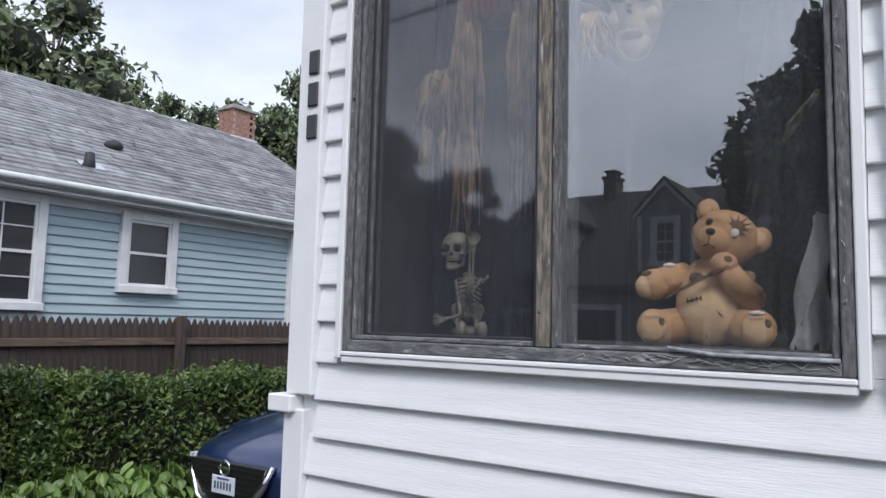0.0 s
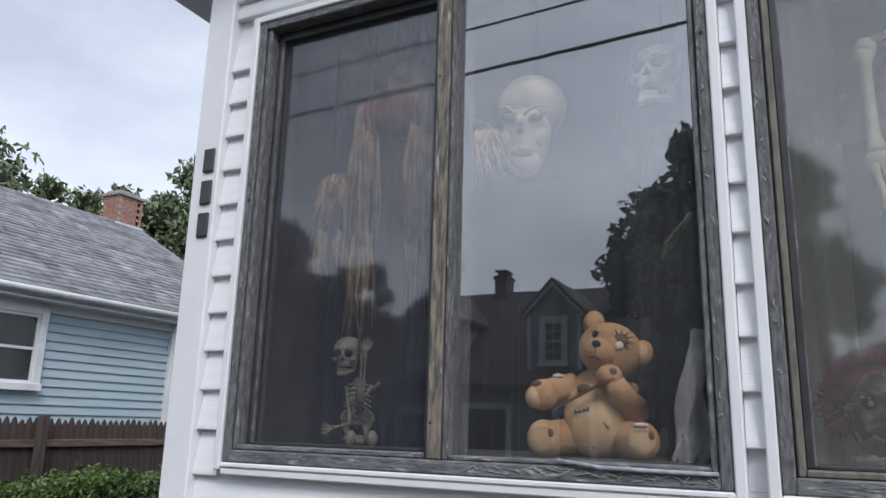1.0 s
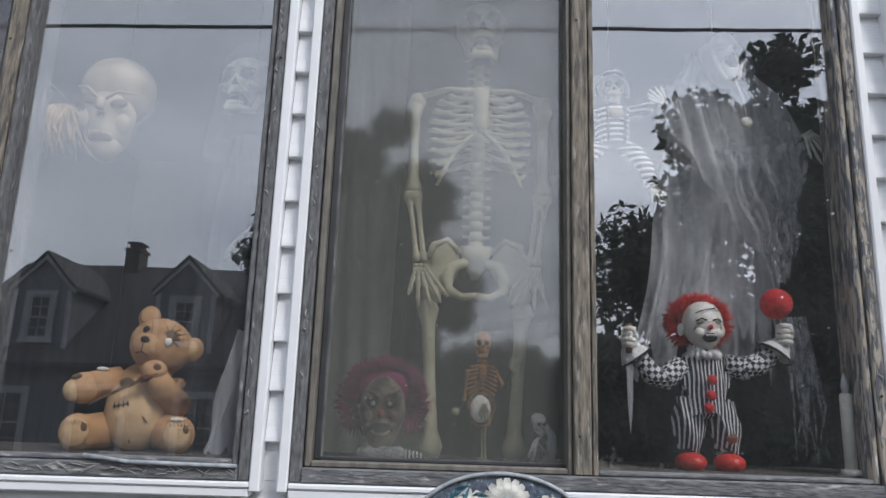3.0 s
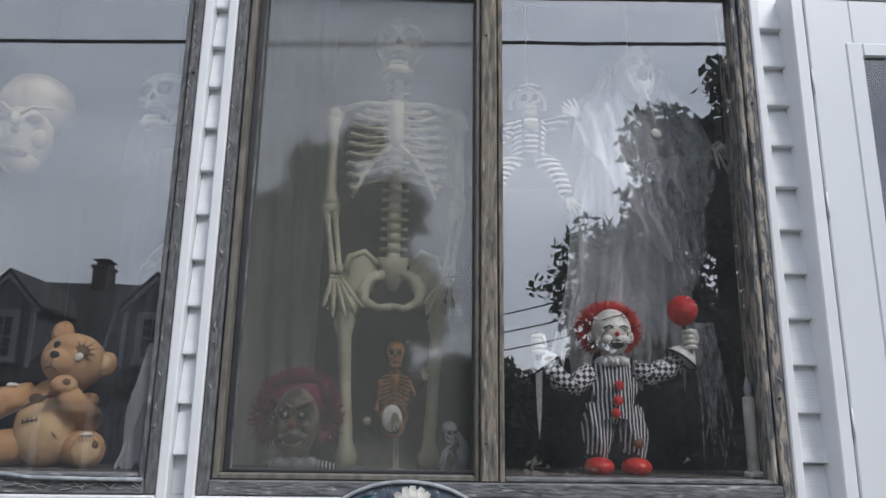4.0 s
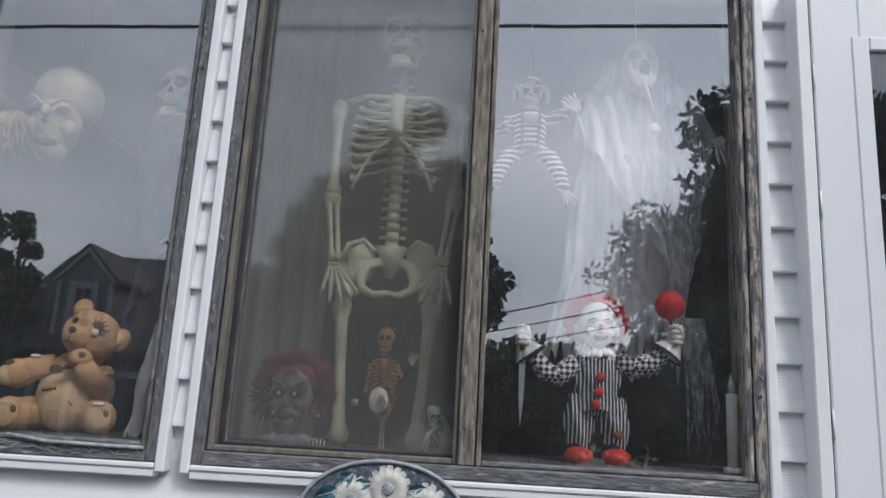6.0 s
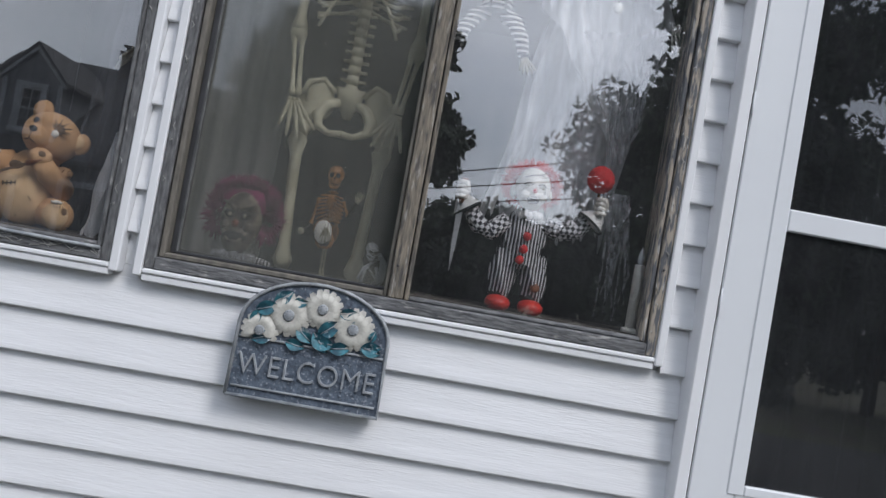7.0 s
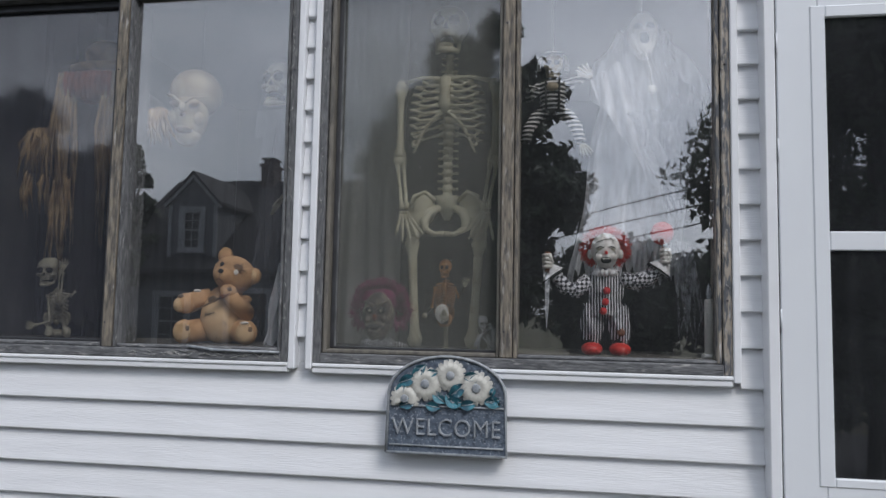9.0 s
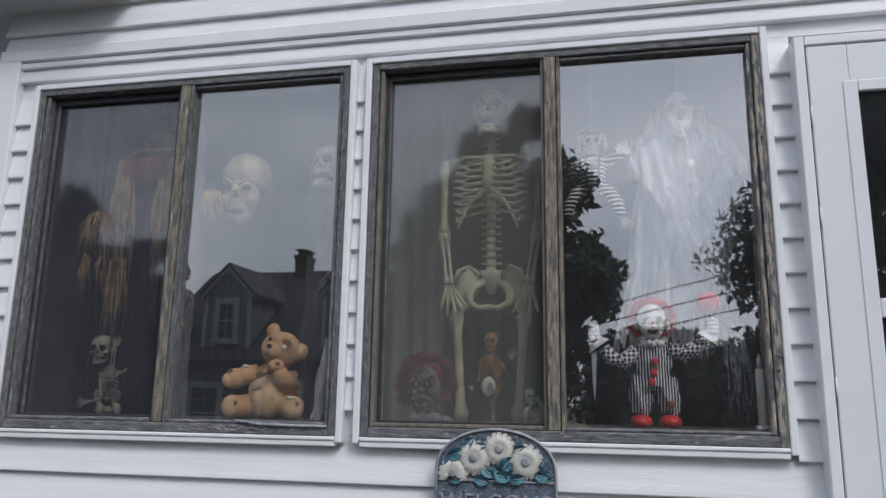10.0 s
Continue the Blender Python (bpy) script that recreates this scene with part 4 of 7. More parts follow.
# ---------------------------------------------------------------- hedge and border plants
def hedge(y0, y1, x0, x1, top, label, seed, n):
    h = thing("hedge", (x0 + x1) / 2, (y0 + y1) / 2, GZ, label, "hedge")
    hx, hy = (x1 - x0) / 2, (y1 - y0) / 2
    # dark filler body: the hedge's inner shade put into colour
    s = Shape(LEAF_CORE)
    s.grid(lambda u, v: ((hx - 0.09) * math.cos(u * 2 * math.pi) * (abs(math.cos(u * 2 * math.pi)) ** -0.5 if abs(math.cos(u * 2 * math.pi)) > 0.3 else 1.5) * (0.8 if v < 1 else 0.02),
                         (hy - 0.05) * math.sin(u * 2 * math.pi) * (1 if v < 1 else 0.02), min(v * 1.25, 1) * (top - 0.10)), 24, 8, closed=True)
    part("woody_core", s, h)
    rg = np.random.RandomState(seed)
    p = rg.uniform(-1, 1, size=(n, 3))
    face = rg.randint(0, 5, n)
    p[face < 2, 2] = rg.uniform(0.72, 1.0, (face < 2).sum())
    p[(face >= 2), 0] = 1 - 0.22 * rg.rand((face >= 2).sum())
    k = face == 4
    p[k, 1] = -1 + 0.12 * rg.rand(k.sum())
    p[k, 0] = rg.uniform(-1, 1, k.sum())
    z = (p[:, 2] + 1) / 2 * top
    x = p[:, 0] * hx * (1 - 0.10 * (p[:, 2] > 0.8)) + 0.07 * np.sin(p[:, 1] * hy * 4.1 + z * 5) + 0.03 * rg.normal(size=n)
    z = z + 0.055 * np.sin(p[:, 1] * hy * 3.3 + seed) * (z > 0.6) + 0.03 * np.sin(p[:, 1] * hy * 11) * (z > 0.6) + 0.02 * rg.normal(size=n)
    y = p[:, 1] * hy
    leaf_cloud("leaves", np.stack([x, y, np.maximum(z, 0.03)], 1), 0.034, LEAF, h, seed=seed)
    # a few long shoots above the clipped top
    q = []
    for j in range(9):
        bx, by, L = rg.uniform(-hx, hx) * 0.7, rg.uniform(-hy, hy), rg.uniform(0.08, 0.22)
        for i in range(12):
            q.append((bx + rg.normal() * 0.02 + i * 0.003, by + rg.normal() * 0.025, top + L * i / 12))
    leaf_cloud("loose_growth", np.array(q), 0.03, LEAF, h, seed=seed + 1)["kind"] = "stuff"


hedge(-1.5, 1.9, -5.85, -5.0, 1.44, "clipped green privet hedge, uneven top", 41, 20000)
hedge(1.8, 9.0, -5.8, -5.05, 1.36, "clipped green privet hedge along the fence", 43, 30000)


def hosta(x, y, seed, r):
    p = thing("border_plant", x, y, GZ, "broad-leaved light green border plant", "plant", group="border plants")
    rg = random.Random(seed)
    s = Shape(HOSTA)
    for k in range(80):
        a = rg.uniform(0, 2 * math.pi)
        L, w = rg.uniform(0.10, 0.17), rg.uniform(0.035, 0.058)
        d = rg.uniform(0.02, r)
        z = 0.60 * (1 - 0.5 * d / r) + rg.uniform(-0.12, 0.10)
        s.at = pose(d * math.cos(a), d * math.sin(a), z, rg.uniform(-25, 25), rg.uniform(10, 45), math.degrees(a) + rg.uniform(-40, 40))
        s.grid(lambda u, v: (v * L, (u - 0.5) * 2 * w * math.sin(math.pi * min(0.97, 0.06 + v * 0.92)) ** 0.8, 0.30 * w * abs(u - 0.5) * 4 - 0.7 * L * v * v * 0.6), 4, 5)
        s.at = Matrix.Identity(4)
        s.tube([(0.03 * math.cos(a), 0.03 * math.sin(a), 0), (d * math.cos(a), d * math.sin(a), z)], 0.004, n=4)
    part("leaves", s, p)
    return p


for k, (x, y, r) in enumerate(((-4.50, 1.65, 0.36), (-4.35, 2.10, 0.36), (-4.55, 2.55, 0.32), (-4.15, 1.75, 0.34), (-4.70, 2.05, 0.34), (-4.75, 1.45, 0.30), (-4.10, 2.35, 0.30), (-4.45, 2.80, 0.26))):
    hosta(x, y, 60 + k, r)
for k in range(4):
    s = Shape(LILAC)
    for j in range(7):
        a, d = rnd.uniform(0, 6.3), rnd.uniform(0, 0.07)
        s.ball((-4.75 + 0.10 * k + d * math.cos(a), 1.22 + 0.1 * (k % 2) + d * math.sin(a), GZ + 0.36 + rnd.uniform(-0.05, 0.05)), (0.02, 0.02, 0.014), u=7, v=5)
    s.tube([(-4.75 + 0.10 * k, 1.22 + 0.1 * (k % 2), GZ), (-4.75 + 0.10 * k, 1.22 + 0.1 * (k % 2), GZ + 0.36)], 0.006, HOSTA, n=5)
    one("flower", s, "pale lilac garden flower in the border", "flower", group="border flowers")


# ---------------------------------------------------------------- the parked car
def car():
    c = thing("car", -3.83, 3.0, GZ + 0.02, "dark navy blue sedan parked in the driveway", "car")
    stations = [  # distance from the nose, half width, underside, shoulder height, top height
        (0.00, 0.62, 0.30, 0.52, 0.60), (0.06, 0.74, 0.22, 0.60, 0.70), (0.20, 0.83, 0.20, 0.68, 0.78), (0.45, 0.89, 0.20, 0.76, 0.86),
        (0.80, 0.91, 0.20, 0.84, 0.94), (1.20, 0.92, 0.20, 0.90, 1.00), (1.45, 0.92, 0.20, 0.93, 1.04), (1.80, 0.92, 0.20, 0.94, 1.04),
        (3.4, 0.92, 0.20, 0.96, 1.06), (4.3, 0.90, 0.22, 0.96, 1.06), (4.75, 0.78, 0.30, 0.85, 0.95)]
    s = Shape(CARPAINT)
    rings = []
    for d, w, lo, sh, top in stations:
        prof = [(-w * 0.94, lo), (-w, (lo + sh) / 2), (-w * 0.985, sh), (-w * 0.86, sh + (top - sh) * 0.62), (-w * 0.5, top - 0.012), (0, top),
                (w * 0.5, top - 0.012), (w * 0.86, sh + (top - sh) * 0.62), (w * 0.985, sh), (w, (lo + sh) / 2), (w * 0.94, lo)]
        bow = 0.16 if d < 0.5 else 0.0
        rings.append([s.bm.verts.new((x, d + bow * (x / 0.9) ** 2, z)) for x, z in prof])
    n = len(rings[0])
    for r0, r1 in zip(rings, rings[1:]):
        for k in range(n):
            s.bm.faces.new((r0[k], r0[(k + 1) % n], r1[(k + 1) % n], r1[k]))
    s.bm.faces.new(rings[0])
    s.bm.faces.new(rings[-1][::-1])
    for f in s.bm.faces:
        f.smooth = True
    # creases on the bonnet
    s.tube([(-0.62, 0.36, 0.805), (-0.56, 0.8, 0.905), (-0.54, 1.3, 0.985)], 0.02, n=6, flat=0.5)
    s.tube([(0.62, 0.36, 0.805), (0.56, 0.8, 0.905), (0.54, 1.3, 0.985)], 0.02, n=6, flat=0.5)
    part("body", s, c)
    # cabin
    s = Shape(WINDARK)
    a = [s.bm.verts.new(p) for p in ((-0.72, 1.35, 1.0), (0.72, 1.35, 1.0), (0.80, 4.2, 1.0), (-0.80, 4.2, 1.0))]
    b = [s.bm.verts.new(p) for p in ((-0.52, 2.15, 1.42), (0.52, 2.15, 1.42), (0.52, 3.5, 1.42), (-0.52, 3.5, 1.42))]
    for k in range(4):
        s.bm.faces.new((a[k], a[(k + 1) % 4], b[(k + 1) % 4], b[k]))
    part("windscreen", s, c, "dark tinted car glass")
    s = Shape(CARPAINT)
    s.box(-0.54, 0.54, 2.12, 3.55, 1.42, 1.46, bevel=0.015)
    part("roof", s, c)
    s = Shape(CARBLACK)
    s.prism([(-0.50, 0.66), (0.50, 0.66), (0.42, 0.36), (0.24, 0.24), (-0.24, 0.24), (-0.42, 0.36)], -0.035, 0.12)
    for k in range(7):
        s.box(-0.45 + 0.03 * k, 0.45 - 0.03 * k, -0.042, -0.036, 0.61 - 0.05 * k, 0.625 - 0.05 * k)
    gr = part("grille", s, c, "black V-shaped grille")
    for sg in (-1, 1):
        s = Shape(CHROME)
        s.tube([(sg * 0.53, 0.03, 0.68), (sg * 0.48, -0.02, 0.52), (sg * 0.36, -0.05, 0.34), (sg * 0.22, -0.05, 0.25)], [0.022, 0.032, 0.032, 0.018], n=8)
        part("grille_trim", s, gr, "chrome V-shaped trim")
    s = Shape(CHROME)
    s.tube([(0.062 * math.cos(a), -0.05, 0.62 + 0.062 * math.sin(a)) for a in np.linspace(0, 2 * math.pi, 22)], 0.009, n=6)
    s.box(-0.085, 0.085, -0.058, -0.046, 0.608, 0.632)
    part("badge", s, gr, "plain chrome ring badge")
    s = Shape(PLATE)
    s.box(-0.153, 0.153, -0.062, -0.05, 0.395, 0.55, bevel=0.004)
    pl = part("number_plate", s, c, "white plate with plain dark bars")
    s = Shape(PLATEBAR)
    for k in range(6):
        s.box(-0.115 + 0.041 * k, -0.115 + 0.041 * k + 0.022, -0.0655, -0.063, 0.435, 0.50)
    s.box(-0.08, 0.08, -0.0655, -0.063, 0.52, 0.535)
    part("plate_bars", s, pl)
    for sg in (-1, 1):
        s = Shape(LAMPGLASS)
        s.prism([(sg * 0.55, 0.60), (sg * 0.72, 0.655), (sg * 0.725, 0.62), (sg * 0.56, 0.56)], 0.12, 0.30, smooth=False)
        part("headlight", s, c, "clear slanted headlight")
        for d in (0.88, 3.75):
            s = Shape(RUBBER)
            s.tube([(sg * 0.70, d, 0.32), (sg * 0.925, d, 0.32)], 0.32, n=24)
            w = part("wheel", s, c)
            s = Shape(CHROME)
            s.tube([(sg * 0.926, d, 0.32), (sg * 0.935, d, 0.32)], 0.21, n=16)
            part("rim", s, w)
        s = Shape(CARPAINT)
        s.ball((sg * 0.95, 2.05, 0.95), (0.07, 0.05, 0.055))
        part("wing_mirror", s, c)


car()


# ---------------------------------------------------------------- the house across the street
def grey_house():
    h = thing("grey_house", -5.4, -14.85, GZ, "dark grey house with two dormers and a brick chimney", "house", rz=180)
    # local axes: x towards the west, y away from the street
    hw, ez, rz, ry = 3.7, 2.95, 5.66, 3.6
    s = Shape(GREYSIDE)
    s.box(-hw, hw, 0.0, 7.2, 0, ez)
    for x in (-hw, hw - 0.1):
        s.bm.verts.ensure_lookup_table()
        a = [s.bm.verts.new((x, y, z)) for y, z in ((0, ez), (7.2, ez), (ry, rz))]
        b = [s.bm.verts.new((x + 0.1, y, z)) for y, z in ((0, ez), (7.2, ez), (ry, rz))]
        s.bm.faces.new(a)
        s.bm.faces.new(b[::-1])
        for k in range(3):
            s.bm.faces.new((a[k], b[k], b[(k + 1) % 3], a[(k + 1) % 3]))
    part("wall", s, h)
    s = Shape(DARKROOF)
    pr = [(-0.35, ez - 0.02), (ry, rz + 0.14), (7.55, ez - 0.02), (7.55, ez - 0.14), (ry, rz), (-0.35, ez - 0.14)]
    a = [s.bm.verts.new((-hw - 0.3, y, z)) for y, z in pr]
    b = [s.bm.verts.new((hw + 0.3, y, z)) for y, z in pr]
    s.bm.faces.new(a)
    s.bm.faces.new(b[::-1])
    for k in range(6):
        s.bm.faces.new((a[k], b[k], b[(k + 1) % 6], a[(k + 1) % 6]))
    part("roof", s, h)
    for dx in (1.6, -1.6):
        d = new("dormer")
        d.parent = h
        d.matrix_basis = pose(dx, 0.12, ez + 0.30, 0, 0, 0)
        w, wh, gh = 0.62, 1.42, 0.62
        s = Shape(GREYSIDE)
        s.prism([(-w, 0), (w, 0), (w, wh), (0, wh + gh), (-w, wh)], 0.0, 2.6)
        z = 0.05
        while z < wh + 0.4:
            ww = w if z < wh else w * (1 - (z - wh) / gh)
            s.box(-ww + 0.02, ww - 0.02, -0.014, -0.001, z, z + 0.085)
            z += 0.10
        part("dormer_wall", s, d)
        s = Shape(DARKROOF)
        s.prism([(-w - 0.14, wh - 0.12), (0, wh + gh + 0.06), (w + 0.14, wh - 0.12), (w + 0.14, wh - 0.04), (0, wh + gh + 0.15), (-w - 0.14, wh - 0.04)], -0.12, 2.7)
        part("dormer_roof", s, d)
        s = Shape(GTRIM)
        s.prism([(-w - 0.12, wh - 0.20), (0, wh + gh - 0.06), (w + 0.12, wh - 0.20), (w + 0.12, wh - 0.11), (0, wh + gh + 0.05), (-w - 0.12, wh - 0.11)], -0.10, -0.03)
        s.box(-w - 0.03, -w + 0.06, -0.035, 0.02, 0, wh - 0.12)
        s.box(w - 0.06, w + 0.03, -0.035, 0.02, 0, wh - 0.12)
        part("dormer_trim", s, d, "white dormer trim")
        win = sash_window("window", h, 0.70, 1.15, GTRIM, (2, 4))
        win.matrix_basis = pose(dx - 0.35, 0.085, ez + 0.42)
    s = Shape(DARKBRICK)
    s.box(0.83, 1.20, ry - 0.35, ry + 0.25, rz - 0.5, rz + 0.50)
    s.box(0.79, 1.24, ry - 0.41, ry + 0.31, rz + 0.501, rz + 0.58)
    s.box(0.88, 1.15, ry - 0.28, ry + 0.20, rz + 0.581, rz + 0.72)
    s.box(0.82, 1.21, ry - 0.36, ry + 0.28, rz + 0.721, rz + 0.76)
    part("chimney", s, h, "dark brick chimney")
    for wx, wz, ww, wh in ((1.5, 0.9, 1.0, 1.5), (-2.6, 0.9, 1.0, 1.5)):
        win = sash_window("window", h, ww, wh, GTRIM, (2, 4))
        win.matrix_basis = pose(wx, -0.02, wz)
    s = Shape(GTRIM)
    s.box(-0.62, -0.48, -0.06, 0.02, 0.3, 2.5)
    s.box(0.48, 0.62, -0.06, 0.02, 0.3, 2.5)
    s.box(-0.475, 0.475, -0.06, 0.02, 2.36, 2.5)
    s.box(-0.475, 0.475, -0.03, 0.0, 0.3, 2.355, WINDARK)
    part("door", s, h, "dark door in a white frame")


grey_house()

# ---------------------------------------------------------------- the figures in the windows
def skull(s, c, h, m, tilt=0, turn=0, open_jaw=0.3, hollow=BLACK, m_jaw=None):
    """A skull of height h round c, facing -y."""
    keep = s.at
    s.at = keep @ pose(*c, tilt, 0, turn)
    r = h * 0.5
    s.ball((0, 0.10 * h, 0.20 * h), (0.40 * h, 0.46 * h, 0.36 * h), m)
    s.ball((0, -0.10 * h, 0.02 * h), (0.30 * h, 0.26 * h, 0.30 * h), m)
    for sg in (-1, 1):
        s.ball((sg * 0.15 * h, -0.31 * h, 0.10 * h), (0.115 * h, 0.07 * h, 0.105 * h), hollow, rot=(0, sg * 12, sg * 14))
        s.ball((sg * 0.25 * h, -0.20 * h, -0.06 * h), (0.09 * h, 0.12 * h, 0.06 * h), m)
        s.tube([(sg * 0.04 * h, -0.34 * h, 0.21 * h), (sg * 0.16 * h, -0.345 * h, 0.235 * h), (sg * 0.28 * h, -0.26 * h, 0.19 * h)], [0.02 * h, 0.035 * h, 0.02 * h], m, n=6)
    s.prism([(-0.055 * h, -0.085 * h), (0.055 * h, -0.085 * h), (0.0, 0.04 * h)], -0.365 * h, -0.30 * h, hollow)
    s.ball((0, -0.20 * h, -0.16 * h), (0.18 * h, 0.17 * h, 0.10 * h), m)
    d = open_jaw * 0.22 * h
    s.ball((0, -0.14 * h, -0.235 * h - d * 0.5), (0.15 * h, 0.19 * h, 0.035 * h + d * 0.55), hollow)
    for k in range(7):
        a = (k - 3) * 0.30
        x, y = 0.165 * h * math.sin(a), -0.20 * h - 0.165 * h * math.cos(a)
        s.box(x - 0.019 * h, x + 0.019 * h, y - 0.012 * h, y + 0.012 * h, -0.235 * h, -0.165 * h, m_jaw or m)
        s.box(x - 0.018 * h, x + 0.018 * h, y - 0.010 * h, y + 0.014 * h, -0.30 * h - d, -0.24 * h - d, m_jaw or m)
    s.tube([(-0.24 * h, 0.06 * h, -0.05 * h), (-0.21 * h, -0.06 * h, -0.30 * h - d), (-0.10 * h, -0.33 * h, -0.37 * h - d), (0.10 * h, -0.33 * h, -0.37 * h - d), (0.21 * h, -0.06 * h, -0.30 * h - d), (0.24 * h, 0.06 * h, -0.05 * h)],
           [0.04 * h, 0.05 * h, 0.065 * h, 0.065 * h, 0.05 * h, 0.04 * h], m_jaw or m, n=7)
    s.at = keep


def bone(s, a, b, r, m, head=1.7):
    a, b = Vector(a), Vector(b)
    d = b - a
    s.tube([a, a + d * 0.06, a + d * 0.16, a + d * 0.5, a + d * 0.84, a + d * 0.94, b], [r * head * 0.7, r * head, r * 1.05, r * 0.9, r * 1.05, r * head, r * head * 0.7], m, n=8)


def bony_palm(s, wrist, d, spread, L, r, m):
    """Five jointed fingers from the wrist along d, fanned along spread."""
    w, d, sp = Vector(wrist), Vector(d).normalized(), Vector(spread).normalized()
    for k in range(3):
        s.ball(w + sp * (k - 1) * L * 0.11, (L * 0.07, L * 0.07, L * 0.06), m, u=7, v=5)
    for k in range(5):
        f = (k - 2) * 0.24
        q = (d + sp * f).normalized()
        ln = L * (0.70 if k == 0 else 1.0 - 0.06 * abs(k - 2))
        p0 = w + sp * (k - 2) * L * 0.06 + d * L * 0.06
        p1, p2, p3 = p0 + q * ln * 0.42, p0 + q * ln * 0.72, p0 + q * ln + Vector((0, -0.03 * L, 0))
        s.tube([p0, p0.lerp(p1, 0.5), p1, p1.lerp(p2, 0.5), p2, p3], [r * 1.1, r * 0.75, r * 1.2, r * 0.75, r * 1.05, r * 0.5], m, n=6)


def rib_cage(s, k, m, top, bottom, half, depth, n=9):
    """Ribs round a spine at the origin's x and y; k is a scale for thickness."""
    for i in range(n):
        f = i / (n - 1)
        zb = top - (top - bottom) * (0.02 + 0.72 * f)
        w = half * (0.60 + 0.40 * math.sin(math.pi * min(1, 0.15 + f * 0.75)))
        drop = (top - bottom) * (0.09 + 0.18 * f)
        for sg in (-1, 1):
            pts = []
            last = 2.85 if i < 7 else 2.2
            for j in range(9):
                a = last * j / 8
                pts.append((sg * w * math.sin(a) * (1 if a < 1.6 else 1.0) + sg * 0.008 * k, depth * 0.55 - depth * 0.95 * (1 - math.cos(a)) / 2, zb - drop * math.sin(min(a, 2.1) / 2.1 * math.pi / 2)
                            + (drop * 0.75 * max(0, (a - 2.1)) if i < 7 else 0)))
            s.tube(pts, 0.0052 * k, m, n=6)
    s.tube([(0, -depth * 0.42, top - 0.01 * k), (0, -depth * 0.46, top - (top - bottom) * 0.18), (0, -depth * 0.44, top - (top - bottom) * 0.48), (0, -depth * 0.40, top - (top - bottom) * 0.54)],
           [0.022 * k, 0.024 * k, 0.017 * k, 0.006 * k], m, n=8, flat=0.45)


def spine(s, k, m, z1, z0, y):
    n = int((z1 - z0) / (0.024 * k))
    for i in range(n):
        z = z0 + (z1 - z0) * (i + 0.5) / n
        s.tube([(0, y, z - 0.010 * k), (0, y, z + 0.010 * k)], [0.017 * k, 0.017 * k], m, n=8)
        s.tube([(0, y, z - 0.012 * k), (0, y, z + 0.012 * k)], 0.012 * k, m, n=6)
        s.tube([(-0.034 * k, y + 0.008 * k, z), (0.034 * k, y + 0.008 * k, z)], 0.0048 * k, m, n=5)


def pelvis(s, k, m, z, half, y):
    """Two flared wings, a sacrum, and an open ring that closes below."""
    for sg in (-1, 1):
        s.ball((sg * half * 0.66, y + 0.012 * k, z + 0.092 * k), (half * 0.36, 0.013 * k, 0.052 * k), m, rot=(12, sg * 16, sg * -22))
        s.tube([(sg * half * 0.34, y + 0.012 * k, z + 0.118 * k), (sg * half * 0.62, y, z + 0.146 * k), (sg * half * 0.92, y - 0.02 * k, z + 0.128 * k), (sg * half * 1.0, y - 0.03 * k, z + 0.095 * k)],
               [0.008 * k, 0.008 * k, 0.008 * k, 0.007 * k], m, n=7)
        s.tube([(sg * half * 0.22, y + 0.02 * k, z + 0.095 * k), (sg * half * 0.48, y + 0.005 * k, z + 0.082 * k), (sg * half * 0.62, y - 0.008 * k, z + 0.05 * k), (sg * half * 0.56, y - 0.02 * k, z + 0.020 * k),
                (sg * half * 0.28, y - 0.032 * k, z + 0.003 * k), (0, y - 0.036 * k, z + 0.006 * k)], [0.013 * k, 0.014 * k, 0.017 * k, 0.012 * k, 0.008 * k, 0.009 * k], m, n=8)
    s.tube([(0, y + 0.01 * k, z + 0.135 * k), (0, y + 0.02 * k, z + 0.10 * k), (0, y + 0.025 * k, z + 0.055 * k)], [0.040 * k, 0.032 * k, 0.010 * k], m, n=8, flat=0.5)


